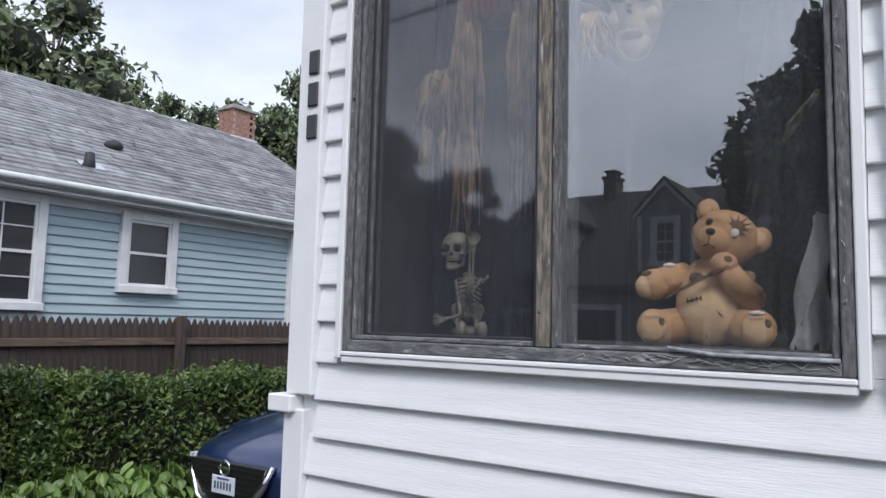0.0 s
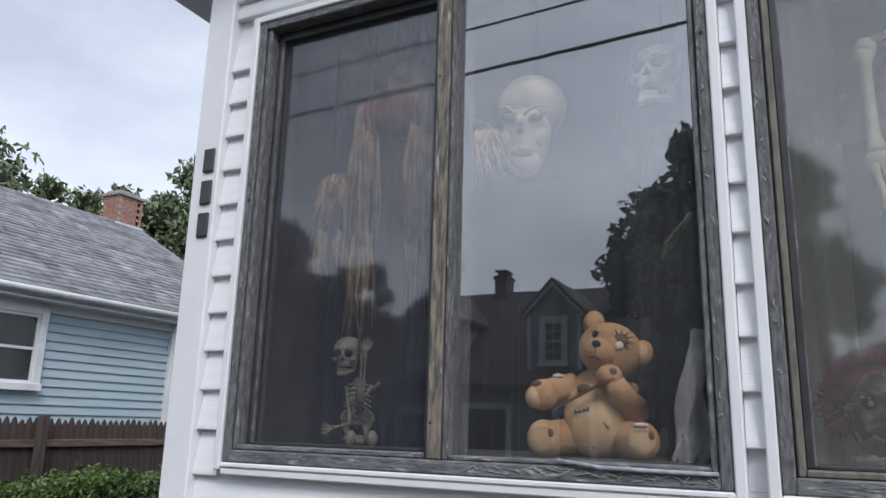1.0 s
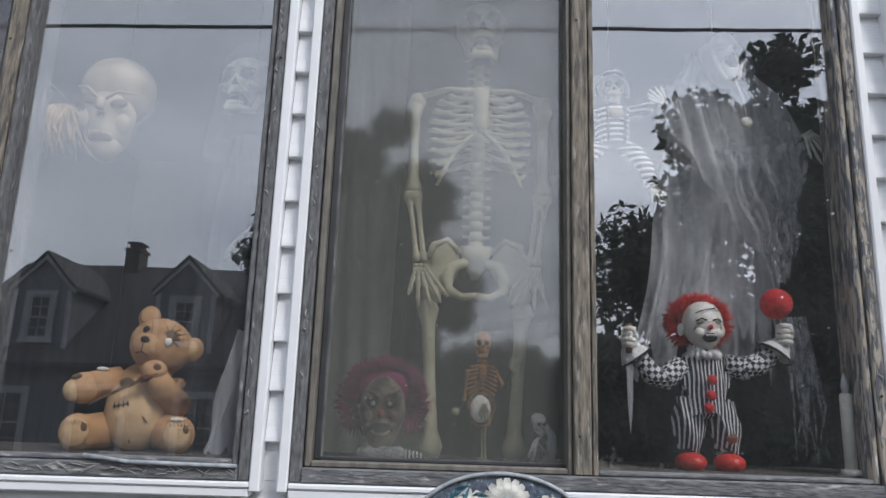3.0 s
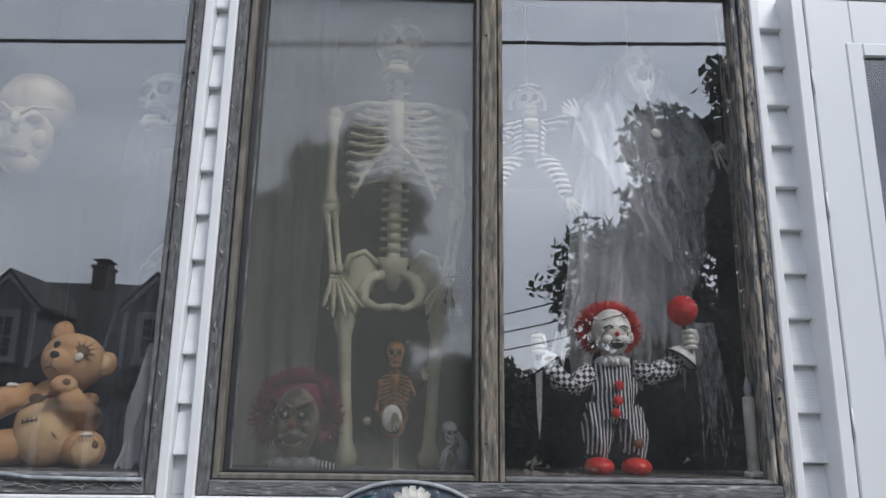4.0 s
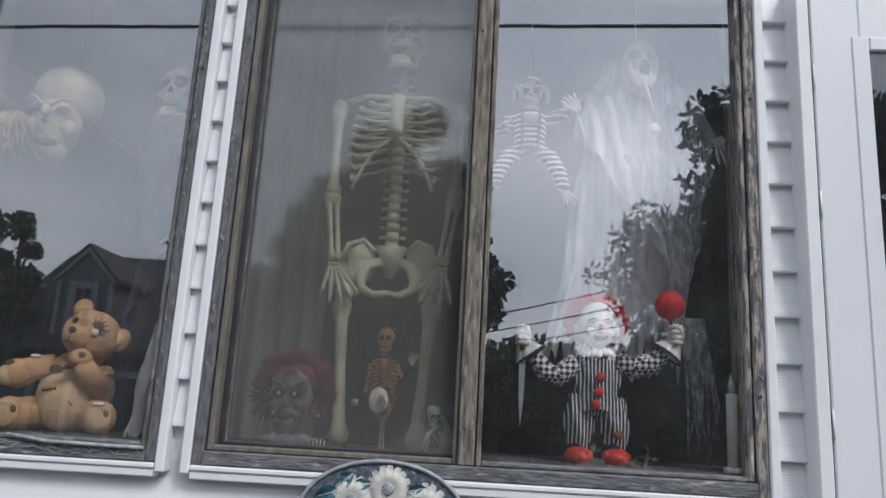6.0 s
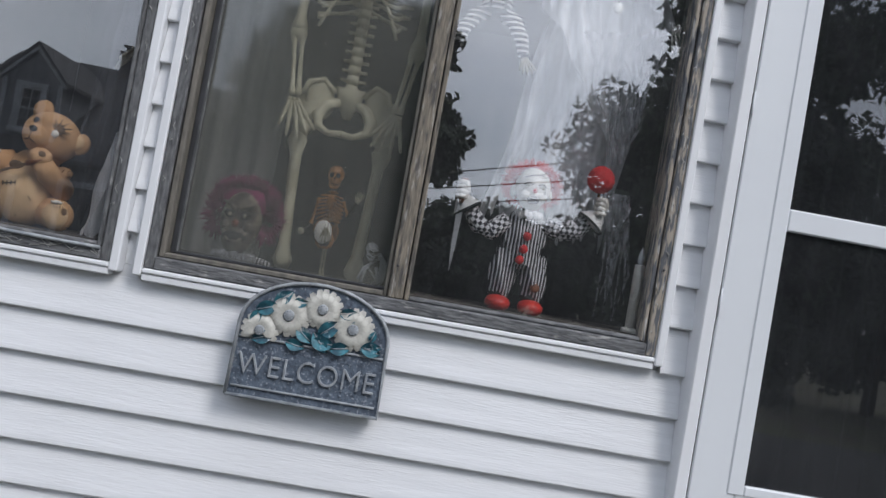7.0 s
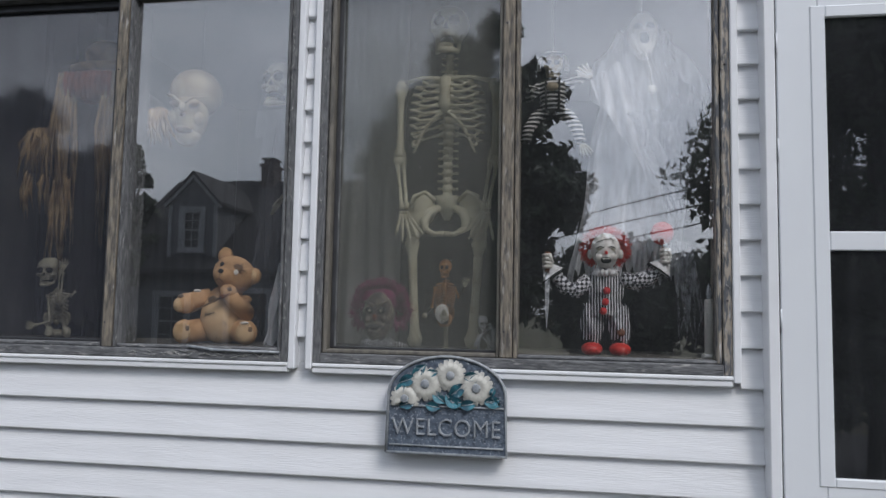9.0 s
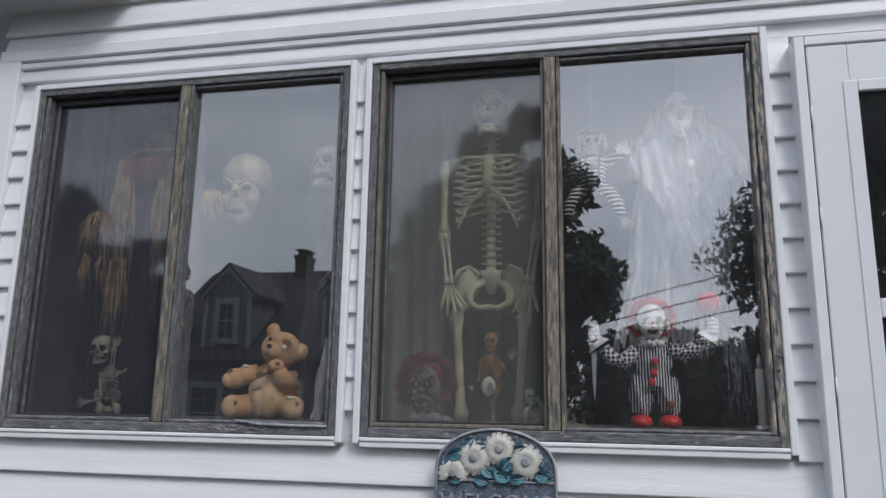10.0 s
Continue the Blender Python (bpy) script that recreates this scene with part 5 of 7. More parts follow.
def big_skeleton():
    s = Shape(BONE)
    s.at = pose(1.862, 0.185, 0)
    skull(s, (0, -0.01, 2.598), 0.162, BONE, tilt=-6, open_jaw=0.75)
    spine(s, 0.8, BONE, 2.53, 2.42, 0.02)
    spine(s, 1.0, BONE, 2.42, 2.04, 0.02)
    # breastbone, nine pairs of ribs and the rib margin that parts below it
    s.tube([(0, -0.062, 2.425), (0, -0.066, 2.38), (0, -0.068, 2.335), (0, -0.066, 2.312)], [0.019, 0.017, 0.020, 0.008], BONE, n=9)
    ribs = ((0.014, 2.400, 2.424, 0.082), (0.015, 2.378, 2.408, 0.106), (0.016, 2.357, 2.384, 0.116), (0.017, 2.335, 2.357, 0.120), (0.018, 2.313, 2.333, 0.122),
            (0.036, 2.290, 2.308, 0.123), (0.056, 2.266, 2.282, 0.122), (0.074, 2.238, 2.254, 0.119), (0.090, 2.206, 2.226, 0.114))
    for sg in (-1, 1):
        for x0, zs, ze, w in ribs:
            mx = (x0 + w) * 0.5
            path = [(x0, -0.064, zs), (mx, -0.062, (zs + ze) * 0.5 - 0.013), (w * 0.92, -0.040, ze - 0.004), (w, -0.008, ze + 0.004), (w * 0.86, 0.030, ze + 0.018), (w * 0.5, 0.052, ze + 0.034), (0.012, 0.036, ze + 0.046)]
            s.tube([(sg * x, y, z) for x, y, z in path], 0.0050, BONE, n=6)
        s.tube([(sg * x, -0.062, z) for x, z in ((0.008, 2.318), (0.034, 2.294), (0.056, 2.270), (0.074, 2.240), (0.088, 2.208), (0.100, 2.180))], [0.007, 0.006, 0.006, 0.005, 0.005, 0.004], BONE, n=6)
        # hip blades
        s.ball((sg * 0.096, 0.006, 2.000), (0.033, 0.011, 0.052), BONE, rot=(0, -sg * 14, 0))
    for sg in (-1, 1):
        s.tube([(sg * 0.012, -0.055, 2.425), (sg * 0.08, -0.045, 2.433), (sg * 0.148, -0.005, 2.428)], [0.008, 0.006, 0.008], BONE, n=7)
        s.ball((sg * 0.155, 0.0, 2.418), (0.022, 0.022, 0.022), BONE)
        bone(s, (sg * 0.160, 0.0, 2.415), (sg * 0.157, -0.005, 2.175), 0.0125, BONE, 1.8)
        for o in (-0.010, 0.010):
            bone(s, (sg * (0.155 + o), -0.008, 2.165), (sg * (0.132 + o * 0.8), -0.03, 2.003), 0.0062, BONE, 1.7)
        s.ball((sg * 0.156, -0.006, 2.168), (0.024, 0.018, 0.020), BONE)
        bony_palm(s, (sg * 0.132, -0.035, 1.992), (-sg * 0.28, -0.1, -1), (1, 0, 0.0), 0.098, 0.0058, BONE)
        bone(s, (sg * 0.112, 0.0, 1.915), (sg * 0.092, -0.005, 1.562), 0.0155, BONE, 1.75)
        s.ball((sg * 0.105, 0.0, 1.93), (0.026, 0.022, 0.024), BONE)
        bone(s, (sg * 0.092, 0.02, SILLZ + 0.03), (sg * 0.092, 0.02, SILLZ), 0.015, BONE, 1.2)
    pelvis(s, 1.0, BONE, 1.918, 0.112, 0.0)
    return one("skeleton_figure", s, "life-size ivory plastic skeleton standing behind a window screen", "skeleton")


big_skeleton()


def seated_skeleton():
    s = Shape(BONE2)
    s.at = pose(0.470, 0.175, SILLZ)
    skull(s, (-0.026, 0.0, 0.228), 0.100, BONE2, tilt=4, turn=14, open_jaw=0.2)
    spine(s, 0.6, BONE2, 0.175, 0.05, 0.02)
    s.at = pose(0.484, 0.18, SILLZ, 0, 0, 40) @ Matrix.Diagonal((0.76, 0.9, 1.0, 1))
    rib_cage(s, 0.55, BONE2, 0.165, 0.06, 0.040, 0.065, n=8)
    pelvis(s, 0.55, BONE2, 0.012, 0.055, 0.02)
    for o in (-0.006, 0.006):
        bone(s, (o, -0.045, 0.125), (0.004 + o, -0.04, 0.235), 0.0038, BONE2)
    bone(s, (0.045, 0.0, 0.155), (0.0, -0.04, 0.115), 0.005, BONE2)
    bony_palm(s, (0.006, -0.04, 0.235), (0.25, 0, 1), (1, 0, 0), 0.042, 0.003, BONE2)
    bone(s, (-0.045, 0.0, 0.15), (-0.03, -0.03, 0.06), 0.005, BONE2)
    bone(s, (-0.03, -0.03, 0.058), (-0.09, -0.05, 0.045), 0.004, BONE2)
    bony_palm(s, (-0.092, -0.05, 0.045), (-1, 0, -0.1), (0, 0.3, 1), 0.035, 0.003, BONE2)
    for sg in (-1, 1):
        bone(s, (sg * 0.03, 0.0, 0.02), (sg * 0.035, -0.09, 0.02), 0.007, BONE2)
        s.ball((sg * 0.035, -0.095, 0.022), (0.018, 0.014, 0.020), BONE2)
    s.ball((0, 0.02, 0.015), (0.05, 0.035, 0.015), BONE2)
    s.tube([(0.05, 0.01, 0.145), (0.07, 0.0, 0.165)], 0.005, BONE2)
    return one("small_skeleton", s, "small pale seated skeleton with one raised arm", "skeleton")


seated_skeleton()


def orange_skeleton():
    s = Shape(BONE_ORANGE)
    s.at = pose(1.876, 0.105, SILLZ) @ Matrix.Diagonal((0.86, 0.86, 0.98, 1))
    skull(s, (0, 0.0, 0.255), 0.06, BONE_ORANGE, open_jaw=0.2)
    spine(s, 0.42, BONE_ORANGE, 0.225, 0.10, 0.01)
    rib_cage(s, 0.45, BONE_ORANGE, 0.215, 0.135, 0.036, 0.045, n=8)
    pelvis(s, 0.42, BONE_ORANGE, 0.075, 0.035, 0.01)
    s.ball((-0.004, -0.03, 0.115), (0.026, 0.008, 0.030), FACEWHITE)
    bony_palm(s, (0.004, -0.04, 0.125), (0.1, 0, -1), (1, 0, 0), 0.035, 0.0024, BONE2)
    for o in (-0.004, 0.004):
        bone(s, (0.006 + o, 0.0, 0.08), (0.008 + o, 0.0, 0.004), 0.0028, BONE2)
    bone(s, (0.035, 0, 0.20), (0.055, -0.01, 0.165), 0.004, BONE_ORANGE)
    bone(s, (0.055, -0.01, 0.165), (0.075, -0.02, 0.20), 0.0034, BLACK)
    bony_palm(s, (0.076, -0.02, 0.20), (0.2, 0, 1), (1, 0, 0), 0.03, 0.0022, BONE2)
    bone(s, (-0.035, 0, 0.20), (-0.045, -0.01, 0.13), 0.004, BONE_ORANGE)
    bone(s, (-0.045, -0.01, 0.13), (-0.06, -0.03, 0.108), 0.0034, BLACK)
    s.ball((-0.066, -0.03, 0.108), (0.010, 0.008, 0.009), BONE2)
    s.ball((0.008, 0.0, 0.004), (0.02, 0.03, 0.004), BONE2)
    return one("small_skeleton", s, "small orange skeleton holding a little white drum", "skeleton")


orange_skeleton()


def crouching_ornament():
    s = Shape(BONE2)
    s.at = pose(2.005, 0.10, SILLZ)
    PALE = LAMPGLASS
    skull(s, (-0.006, -0.012, 0.085), 0.042, PALE, turn=20, tilt=20, open_jaw=0.1)
    s.tube([(0.010, 0.01, 0.085), (0.026, 0.012, 0.06), (0.026, 0.012, 0.03), (0.012, 0.01, 0.0)], [0.006, 0.010, 0.012, 0.014], PALE)
    s.tube([(0.012, 0, 0.07), (-0.018, -0.02, 0.045), (-0.028, -0.022, 0.015)], 0.004, PALE)
    s.tube([(0.014, 0, 0.02), (-0.012, -0.022, 0.05), (-0.020, -0.02, 0.002)], 0.005, PALE)
    s.tube([(0.020, 0.0, 0.02), (0.012, -0.03, 0.048), (0.024, -0.03, 0.002)], 0.005, PALE)
    return one("skeleton_ornament", s, "small clear crouching skeleton ornament on the sill", "ornament")


crouching_ornament()


def tuft(s, c, r, n, L, m, rg, zmin=-0.3, thick=0.0035, front=-0.25):
    """Curly hair: many short bent locks from a ball."""
    for k in range(n):
        d = Vector((rg.gauss(0, 1), rg.gauss(0, 1), rg.gauss(0, 1))).normalized()
        if d.z < zmin or (d.y < (front - 0.3 if d.z > 0.25 else front) and d.z < 0.75):
            continue
        p = Vector(c) + Vector((d.x * r[0], d.y * r[1], d.z * r[2]))
        q = Vector((rg.uniform(-1, 1), rg.uniform(-1, 1), rg.uniform(-1, 1))) * L * 0.5
        s.tube([p - d * L * 0.3, p + d * L * 0.4 + q * 0.4, p + d * L + q], [thick, thick, thick * 0.25], m, n=4)


def clown_doll():
    rg = random.Random(5)
    s = Shape(STRIPES)
    z0 = SILLZ
    base = pose(2.366, 0.105, z0) @ Matrix.Diagonal((0.95, 1.0, 0.965, 1))
    s.at = base
    # shoes
    for x in (-0.042, 0.045):
        s.ball((x, -0.012, 0.017), (0.034, 0.045, 0.022), REDSHOE)
        s.ball((x, 0.012, 0.026), (0.024, 0.024, 0.028), REDSHOE)
        s.tube([(x, 0.004, 0.03), (x, 0.004, 0.055)], 0.026, DARKCLOTH)
    # baggy trousers gathered at the ankle, and a loose smock drawn in at the waist
    for x, lean in ((-0.040, -0.004), (0.042, 0.004)):
        s.grid(lambda u, v: (x + lean * (1 - v) - 0.10 * x * v + (0.027 + 0.006 * math.sin(math.pi * min(1, v * 1.15)) + 0.003 * v) * math.cos(u * 2 * math.pi) * (1 + 0.13 * math.sin(u * 31 + v * 9)),
                             0.004 + (0.024 + 0.014 * math.sin(math.pi * min(1, v * 1.1))) * math.sin(u * 2 * math.pi) * (1 + 0.14 * math.sin(u * 25 + v * 7)), 0.040 + 0.115 * v + 0.004 * math.sin(u * 12.57)), 30, 12, STRIPES, closed=True)
        s.tube([(x + lean - 0.026, 0.004, 0.044), (x + lean, -0.022, 0.040), (x + lean + 0.026, 0.004, 0.044)], 0.005, DARKCLOTH, n=6)
    s.grid(lambda u, v: ((0.060 - 0.016 * math.sin(math.pi * min(1, v * 1.6)) ** 2 * (v < 0.62) + 0.004 * math.sin(v * 6) - 0.016 * max(0, v - 0.72) / 0.28) * math.cos(u * 2 * math.pi) * (1 + 0.07 * math.sin(u * 50 + v * 7)),
                         0.004 + (0.044 - 0.010 * v) * math.sin(u * 2 * math.pi) * (1 + 0.08 * math.sin(u * 44 + v * 5)), 0.118 + 0.137 * v + 0.007 * math.sin(u * 19)), 44, 14, STRIPES, closed=True)
    s.ball((0, 0.004, 0.250), (0.044, 0.032, 0.014), STRIPES)
    s.ball((0, 0.004, 0.145), (0.050, 0.036, 0.035), STRIPES)
    s.ball((0.046, -0.032, 0.070), (0.013, 0.006, 0.012), HANDLE)
    # buttons
    for x, z in ((0.002, 0.196), (-0.002, 0.162), (-0.008, 0.134)):
        s.ball((x, -0.046, z), 0.0115, RED)
    # ruff
    for k in range(16):
        a = k * 2 * math.pi / 16
        s.ball((0.028 * math.cos(a), -0.006 + 0.028 * math.sin(a), 0.250 + 0.004 * (k % 2)), (0.013, 0.008, 0.011), SATIN, rot=(0, 0, math.degrees(a)))
    # head
    s.ball((0.0, -0.006, 0.326), (0.047, 0.050, 0.052), FACEWHITE)
    s.ball((0.0, -0.018, 0.300), (0.036, 0.036, 0.034), FACEWHITE)
    s.ball((0.0, -0.030, 0.284), (0.020, 0.020, 0.014), FACEWHITE)
    for sg in (-1, 1):
        s.ball((sg * 0.048, 0.002, 0.312), (0.008, 0.012, 0.015), FACEWHITE)
        s.ball((sg * 0.018, -0.047, 0.324), (0.0105, 0.006, 0.0055), BONE2, rot=(0, sg * 12, 0))
        s.tube([(sg * 0.007, -0.054, 0.328), (sg * 0.018, -0.055, 0.332), (sg * 0.030, -0.047, 0.326)], 0.0016, BLACK, n=5)
        s.ball((sg * 0.020, -0.044, 0.300), (0.014, 0.010, 0.012), FACEWHITE)
    s.ball((0, -0.057, 0.312), (0.0055, 0.006, 0.006), RED)
    s.ball((0, -0.050, 0.290), (0.017, 0.008, 0.011), BLACK)
    for k in range(5):
        s.ball((-0.010 + 0.005 * k, -0.057, 0.294), (0.002, 0.002, 0.003), FACEWHITE, u=6, v=4)
    # painted cracks
    for pts in (((-0.030, -0.044, 0.345), (-0.010, -0.052, 0.352), (0.012, -0.051, 0.356), (0.026, -0.044, 0.366)), ((0.012, -0.051, 0.356), (0.022, -0.048, 0.350), (0.030, -0.044, 0.354)),
                ((0.028, -0.047, 0.318), (0.026, -0.050, 0.300), (0.031, -0.044, 0.288)), ((-0.028, -0.047, 0.316), (-0.033, -0.043, 0.306), (-0.026, -0.046, 0.296))):
        s.tube(pts, 0.0011, BLACK, n=4)
    tuft(s, (0, 0.020, 0.332), (0.058, 0.038, 0.046), 3400, 0.020, REDHAIR, rg, zmin=-0.85, thick=0.0013)
    s.ball((0, 0.024, 0.330), (0.058, 0.036, 0.046), REDHAIR)
    # sleeves, cuffs and fists
    s.tube([(-0.050, 0, 0.232), (-0.092, -0.004, 0.196), (-0.125, -0.012, 0.206), (-0.152, -0.018, 0.240)], [0.024, 0.026, 0.024, 0.020], CHECKS, n=12)
    s.tube([(0.050, 0, 0.236), (0.092, -0.004, 0.226), (0.130, -0.008, 0.238), (0.158, -0.010, 0.262)], [0.024, 0.027, 0.026, 0.022], CHECKS, n=12)
    for x, z, dx in ((-0.168, 0.252, -1), (0.170, 0.270, 1)):
        s.at = base @ pose(x, -0.015, z, 0, dx * 35, 0)
        s.grid(lambda u, v: ((0.018 + 0.020 * v + 0.004 * v * math.sin(u * 50)) * math.cos(u * 2 * math.pi), (0.016 + 0.016 * v + 0.004 * v * math.cos(u * 44)) * math.sin(u * 2 * math.pi), -0.012 + 0.034 * (1 - v)), 28, 4, SATIN, closed=True)
        s.tube([(0.040 * math.cos(a), 0.034 * math.sin(a), -0.012) for a in np.linspace(0, 2 * math.pi, 20)], 0.003, DARKCLOTH, n=5)
        s.at = base @ pose(x + dx * 0.012, -0.023, z + 0.034)
        s.ball((0, 0, 0), (0.017, 0.016, 0.022), FACEWHITE)
        for k in range(4):
            s.tube([(-0.016, -0.008, 0.018 - 0.012 * k), (-0.004, -0.020, 0.019 - 0.012 * k), (0.012, -0.016, 0.018 - 0.012 * k)], [0.0055, 0.0065, 0.0055], FACEWHITE, n=7)
        s.tube([(0.014, -0.010, -0.005), (0.010, -0.020, 0.010), (0.004, -0.022, 0.022)], [0.006, 0.006, 0.004], FACEWHITE, n=7)
    # knife
    s.at = base @ pose(-0.181, -0.035, 0.286, 0, 1, 0)
    s.tube([(0, 0, 0.030), (0, 0, -0.036)], [0.008, 0.0075], HANDLE, n=8)
    s.prism([(-0.008, -0.034), (0.009, -0.034), (0.007, -0.15), (0.002, -0.212), (-0.004, -0.15)], -0.0015, 0.0015, STEEL)
    # ball on a stick
    s.at = base @ pose(0.172, -0.02, 0)
    s.ball((0, 0, 0.376), (0.036, 0.036, 0.036), RED, u=18, v=12)
    s.tube([(0.0, 0.0, 0.345), (0.008, 0, 0.29)], 0.004, HANDLE)
    return one("clown_doll", s, "clown doll in striped suit with red hair, knife and ball", "doll")


clown_doll()


def fuzz(s, mats, n, L, rg):
    """Short pile: thin blades standing on the faces that carry these materials."""
    ids = {s.idx(m) for m in mats}
    faces = [f for f in s.bm.faces if f.material_index in ids]
    total = sum(f.calc_area() for f in faces)
    plan = []
    for f in faces:
        k = n * f.calc_area() / total
        k = int(k) + (rg.random() < k - int(k))
        vs = [v.co.copy() for v in f.verts]
        nn = f.normal.copy() if f.normal.length > 0.5 else Vector((0, -1, 0))
        plan.append((f.material_index, vs, nn, k))
    for mi, vs, nn, k in plan:
        for _ in range(k):
            a, b = rg.random(), rg.random()
            p = vs[0].lerp(vs[1], a).lerp(vs[-1].lerp(vs[-2], a), b)
            d = (nn + Vector((rg.gauss(0, 0.45), rg.gauss(0, 0.45), rg.gauss(-0.3, 0.45)))).normalized()
            w = d.cross(Vector((rg.gauss(0, 1), rg.gauss(0, 1), rg.gauss(0, 1)))).normalized() * L * 0.16
            ln = L * rg.uniform(0.6, 1.3)
            q = [s.bm.verts.new(v) for v in (p - w - d * 0.001, p + w - d * 0.001, p + d * ln)]
            t = s.bm.faces.new(q)
            t.material_index = mi


def teddy_bear():
    s = Shape(PLUSH)
    s.at = pose(1.122, 0.150, SILLZ, 0, 0, 8) @ Matrix.Diagonal((0.90, 0.92, 0.94, 1))
    s.ball((0.0, 0.0, 0.100), (0.080, 0.066, 0.104), PLUSH, u=20, v=14)
    s.ball((-0.004, -0.024, 0.088), (0.072, 0.054, 0.088), PLUSH_PALE, u=20, v=14)
    # head, tipped back and sideways
    s.at = s.at @ pose(0.036, -0.012, 0.243, -6, 14, -6) @ Matrix.Diagonal((1.13, 1.13, 1.13, 1))
    s.ball((0, 0, 0), (0.068, 0.060, 0.058), PLUSH, u=20, v=14)
    s.ball((-0.010, -0.040, -0.014), (0.037, 0.034, 0.030), PLUSH, u=16, v=10)
    s.ball((-0.014, -0.072, -0.004), (0.0095, 0.007, 0.0075), BLACK)
    s.ball((-0.026, -0.052, 0.018), (0.0075, 0.005, 0.008), BLACK)
    s.tube([(-0.014, -0.074, -0.012), (-0.012, -0.072, -0.028), (-0.022, -0.067, -0.034)], 0.0016, PLUSH_DARK, n=5)
    s.tube([(-0.012, -0.072, -0.028), (0.002, -0.069, -0.033)], 0.0016, PLUSH_DARK, n=5)
    # torn eye
    s.ball((0.028, -0.049, 0.020), (0.016, 0.007, 0.012), PLUSH_DARK)
    s.ball((0.029, -0.056, 0.006), (0.0085, 0.005, 0.0085), WHITE_STUFF)
    for k in range(12):
        a = k * 0.55
        s.tube([(0.028 + 0.012 * math.cos(a), -0.054, 0.018 + 0.010 * math.sin(a)), (0.028 + 0.032 * math.cos(a), -0.046, 0.020 + 0.024 * math.sin(a))], [0.002, 0.0006], PLUSH_DARK, n=4)
    for x, z, r in ((-0.050, 0.050, 0.024), (0.066, 0.012, 0.024)):
        s.ball((x, 0.004, z), (r, 0.013, r * 1.1), PLUSH, u=14, v=10)
        s.ball((x - 0.002, -0.007, z), (r * 0.65, 0.006, r * 0.7), PLUSH if x < 0 else PLUSH_PALE)
    s.at = pose(1.122, 0.150, SILLZ, 0, 0, 8) @ Matrix.Diagonal((0.90, 0.92, 0.94, 1))
    s.ball((0.028, -0.010, 0.186), (0.046, 0.042, 0.022), PLUSH)
    # arms
    s.tube([(-0.055, 0.0, 0.165), (-0.090, -0.028, 0.152), (-0.118, -0.050, 0.140)], [0.028, 0.031, 0.032], PLUSH, n=14)
    s.ball((-0.122, -0.052, 0.138), (0.037, 0.037, 0.036), PLUSH)
    s.ball((-0.138, -0.070, 0.132), (0.024, 0.020, 0.026), PLUSH_PALE)
    s.ball((-0.132, -0.072, 0.160), (0.014, 0.012, 0.009), PLUSH_DARK)
    s.ball((-0.088, -0.040, 0.182), (0.014, 0.010, 0.006), WHITE_STUFF)
    s.tube([(0.072, 0.0, 0.150), (0.092, -0.030, 0.110), (0.064, -0.068, 0.140), (0.042, -0.078, 0.172)], [0.030, 0.033, 0.030, 0.026], PLUSH, n=14)
    s.ball((0.040, -0.082, 0.180), (0.031, 0.028, 0.026), PLUSH)
    s.ball((0.050, -0.102, 0.188), (0.010, 0.008, 0.009), PLUSH_DARK)
    # legs
    for x, r in ((-0.118, -1), (0.108, 1)):
        s.tube([(x * 0.45, 0.0, 0.048), (x * 0.80, -0.040, 0.042), (x, -0.072, 0.040)], [0.042, 0.040, 0.038], PLUSH, n=14)
        s.ball((x, -0.072, 0.040), (0.040, 0.030, 0.042), PLUSH)
        s.ball((x, -0.092, 0.040), (0.033, 0.016, 0.034), PLUSH_PALE)
        s.ball((x + 0.022, -0.100, 0.052), (0.008, 0.006, 0.010), PLUSH_DARK)
        for k in range(5):
            s.tube([(x - 0.014 + 0.008 * k, -0.104, 0.066), (x - 0.010 + 0.008 * k, -0.107, 0.059)], 0.0010, PLUSH_DARK, n=4)
    s.ball((0.108, -0.098, 0.074), (0.016, 0.008, 0.005), WHITE_STUFF)
    # stitches and patches
    s.ball((-0.022, -0.062, 0.152), (0.018, 0.008, 0.012), PLUSH_DARK)
    s.tube([(-0.045, -0.073, 0.098), (-0.010, -0.077, 0.106)], 0.0016, BLACK, n=4)
    for k in range(4):
        s.tube([(-0.040 + 0.010 * k, -0.078, 0.094 + 0.002 * k), (-0.042 + 0.010 * k, -0.076, 0.106 + 0.002 * k)], 0.0015, BLACK, n=4)
    s.tube([(0.010, -0.074, 0.092), (0.034, -0.070, 0.066)], 0.0016, PLUSH_DARK, n=4)
    s.tube([(-0.004, -0.066, 0.060), (-0.002, -0.060, 0.020)], 0.0016, PLUSH_DARK, n=4)
    bmesh.ops.recalc_face_normals(s.bm, faces=s.bm.faces)
    s.bm.normal_update()
    fuzz(s, (PLUSH, PLUSH_PALE), 14000, 0.0024, random.Random(31))
    # kitchen knife held across the chest
    s.at = s.at @ pose(0.020, -0.100, 0.160, 0, -27, 0)
    s.tube([(-0.004, 0, 0), (0.036, 0, 0)], 0.0075, HANDLE, n=8)
    s.prism([(-0.004, -0.004), (-0.004, 0.004), (-0.11, 0.003), (-0.13, -0.003)], -0.0012, 0.0012, PLUSH_DARK)
    return one("teddy_bear", s, "torn tan teddy bear holding a knife on the sill", "teddy bear")


teddy_bear()


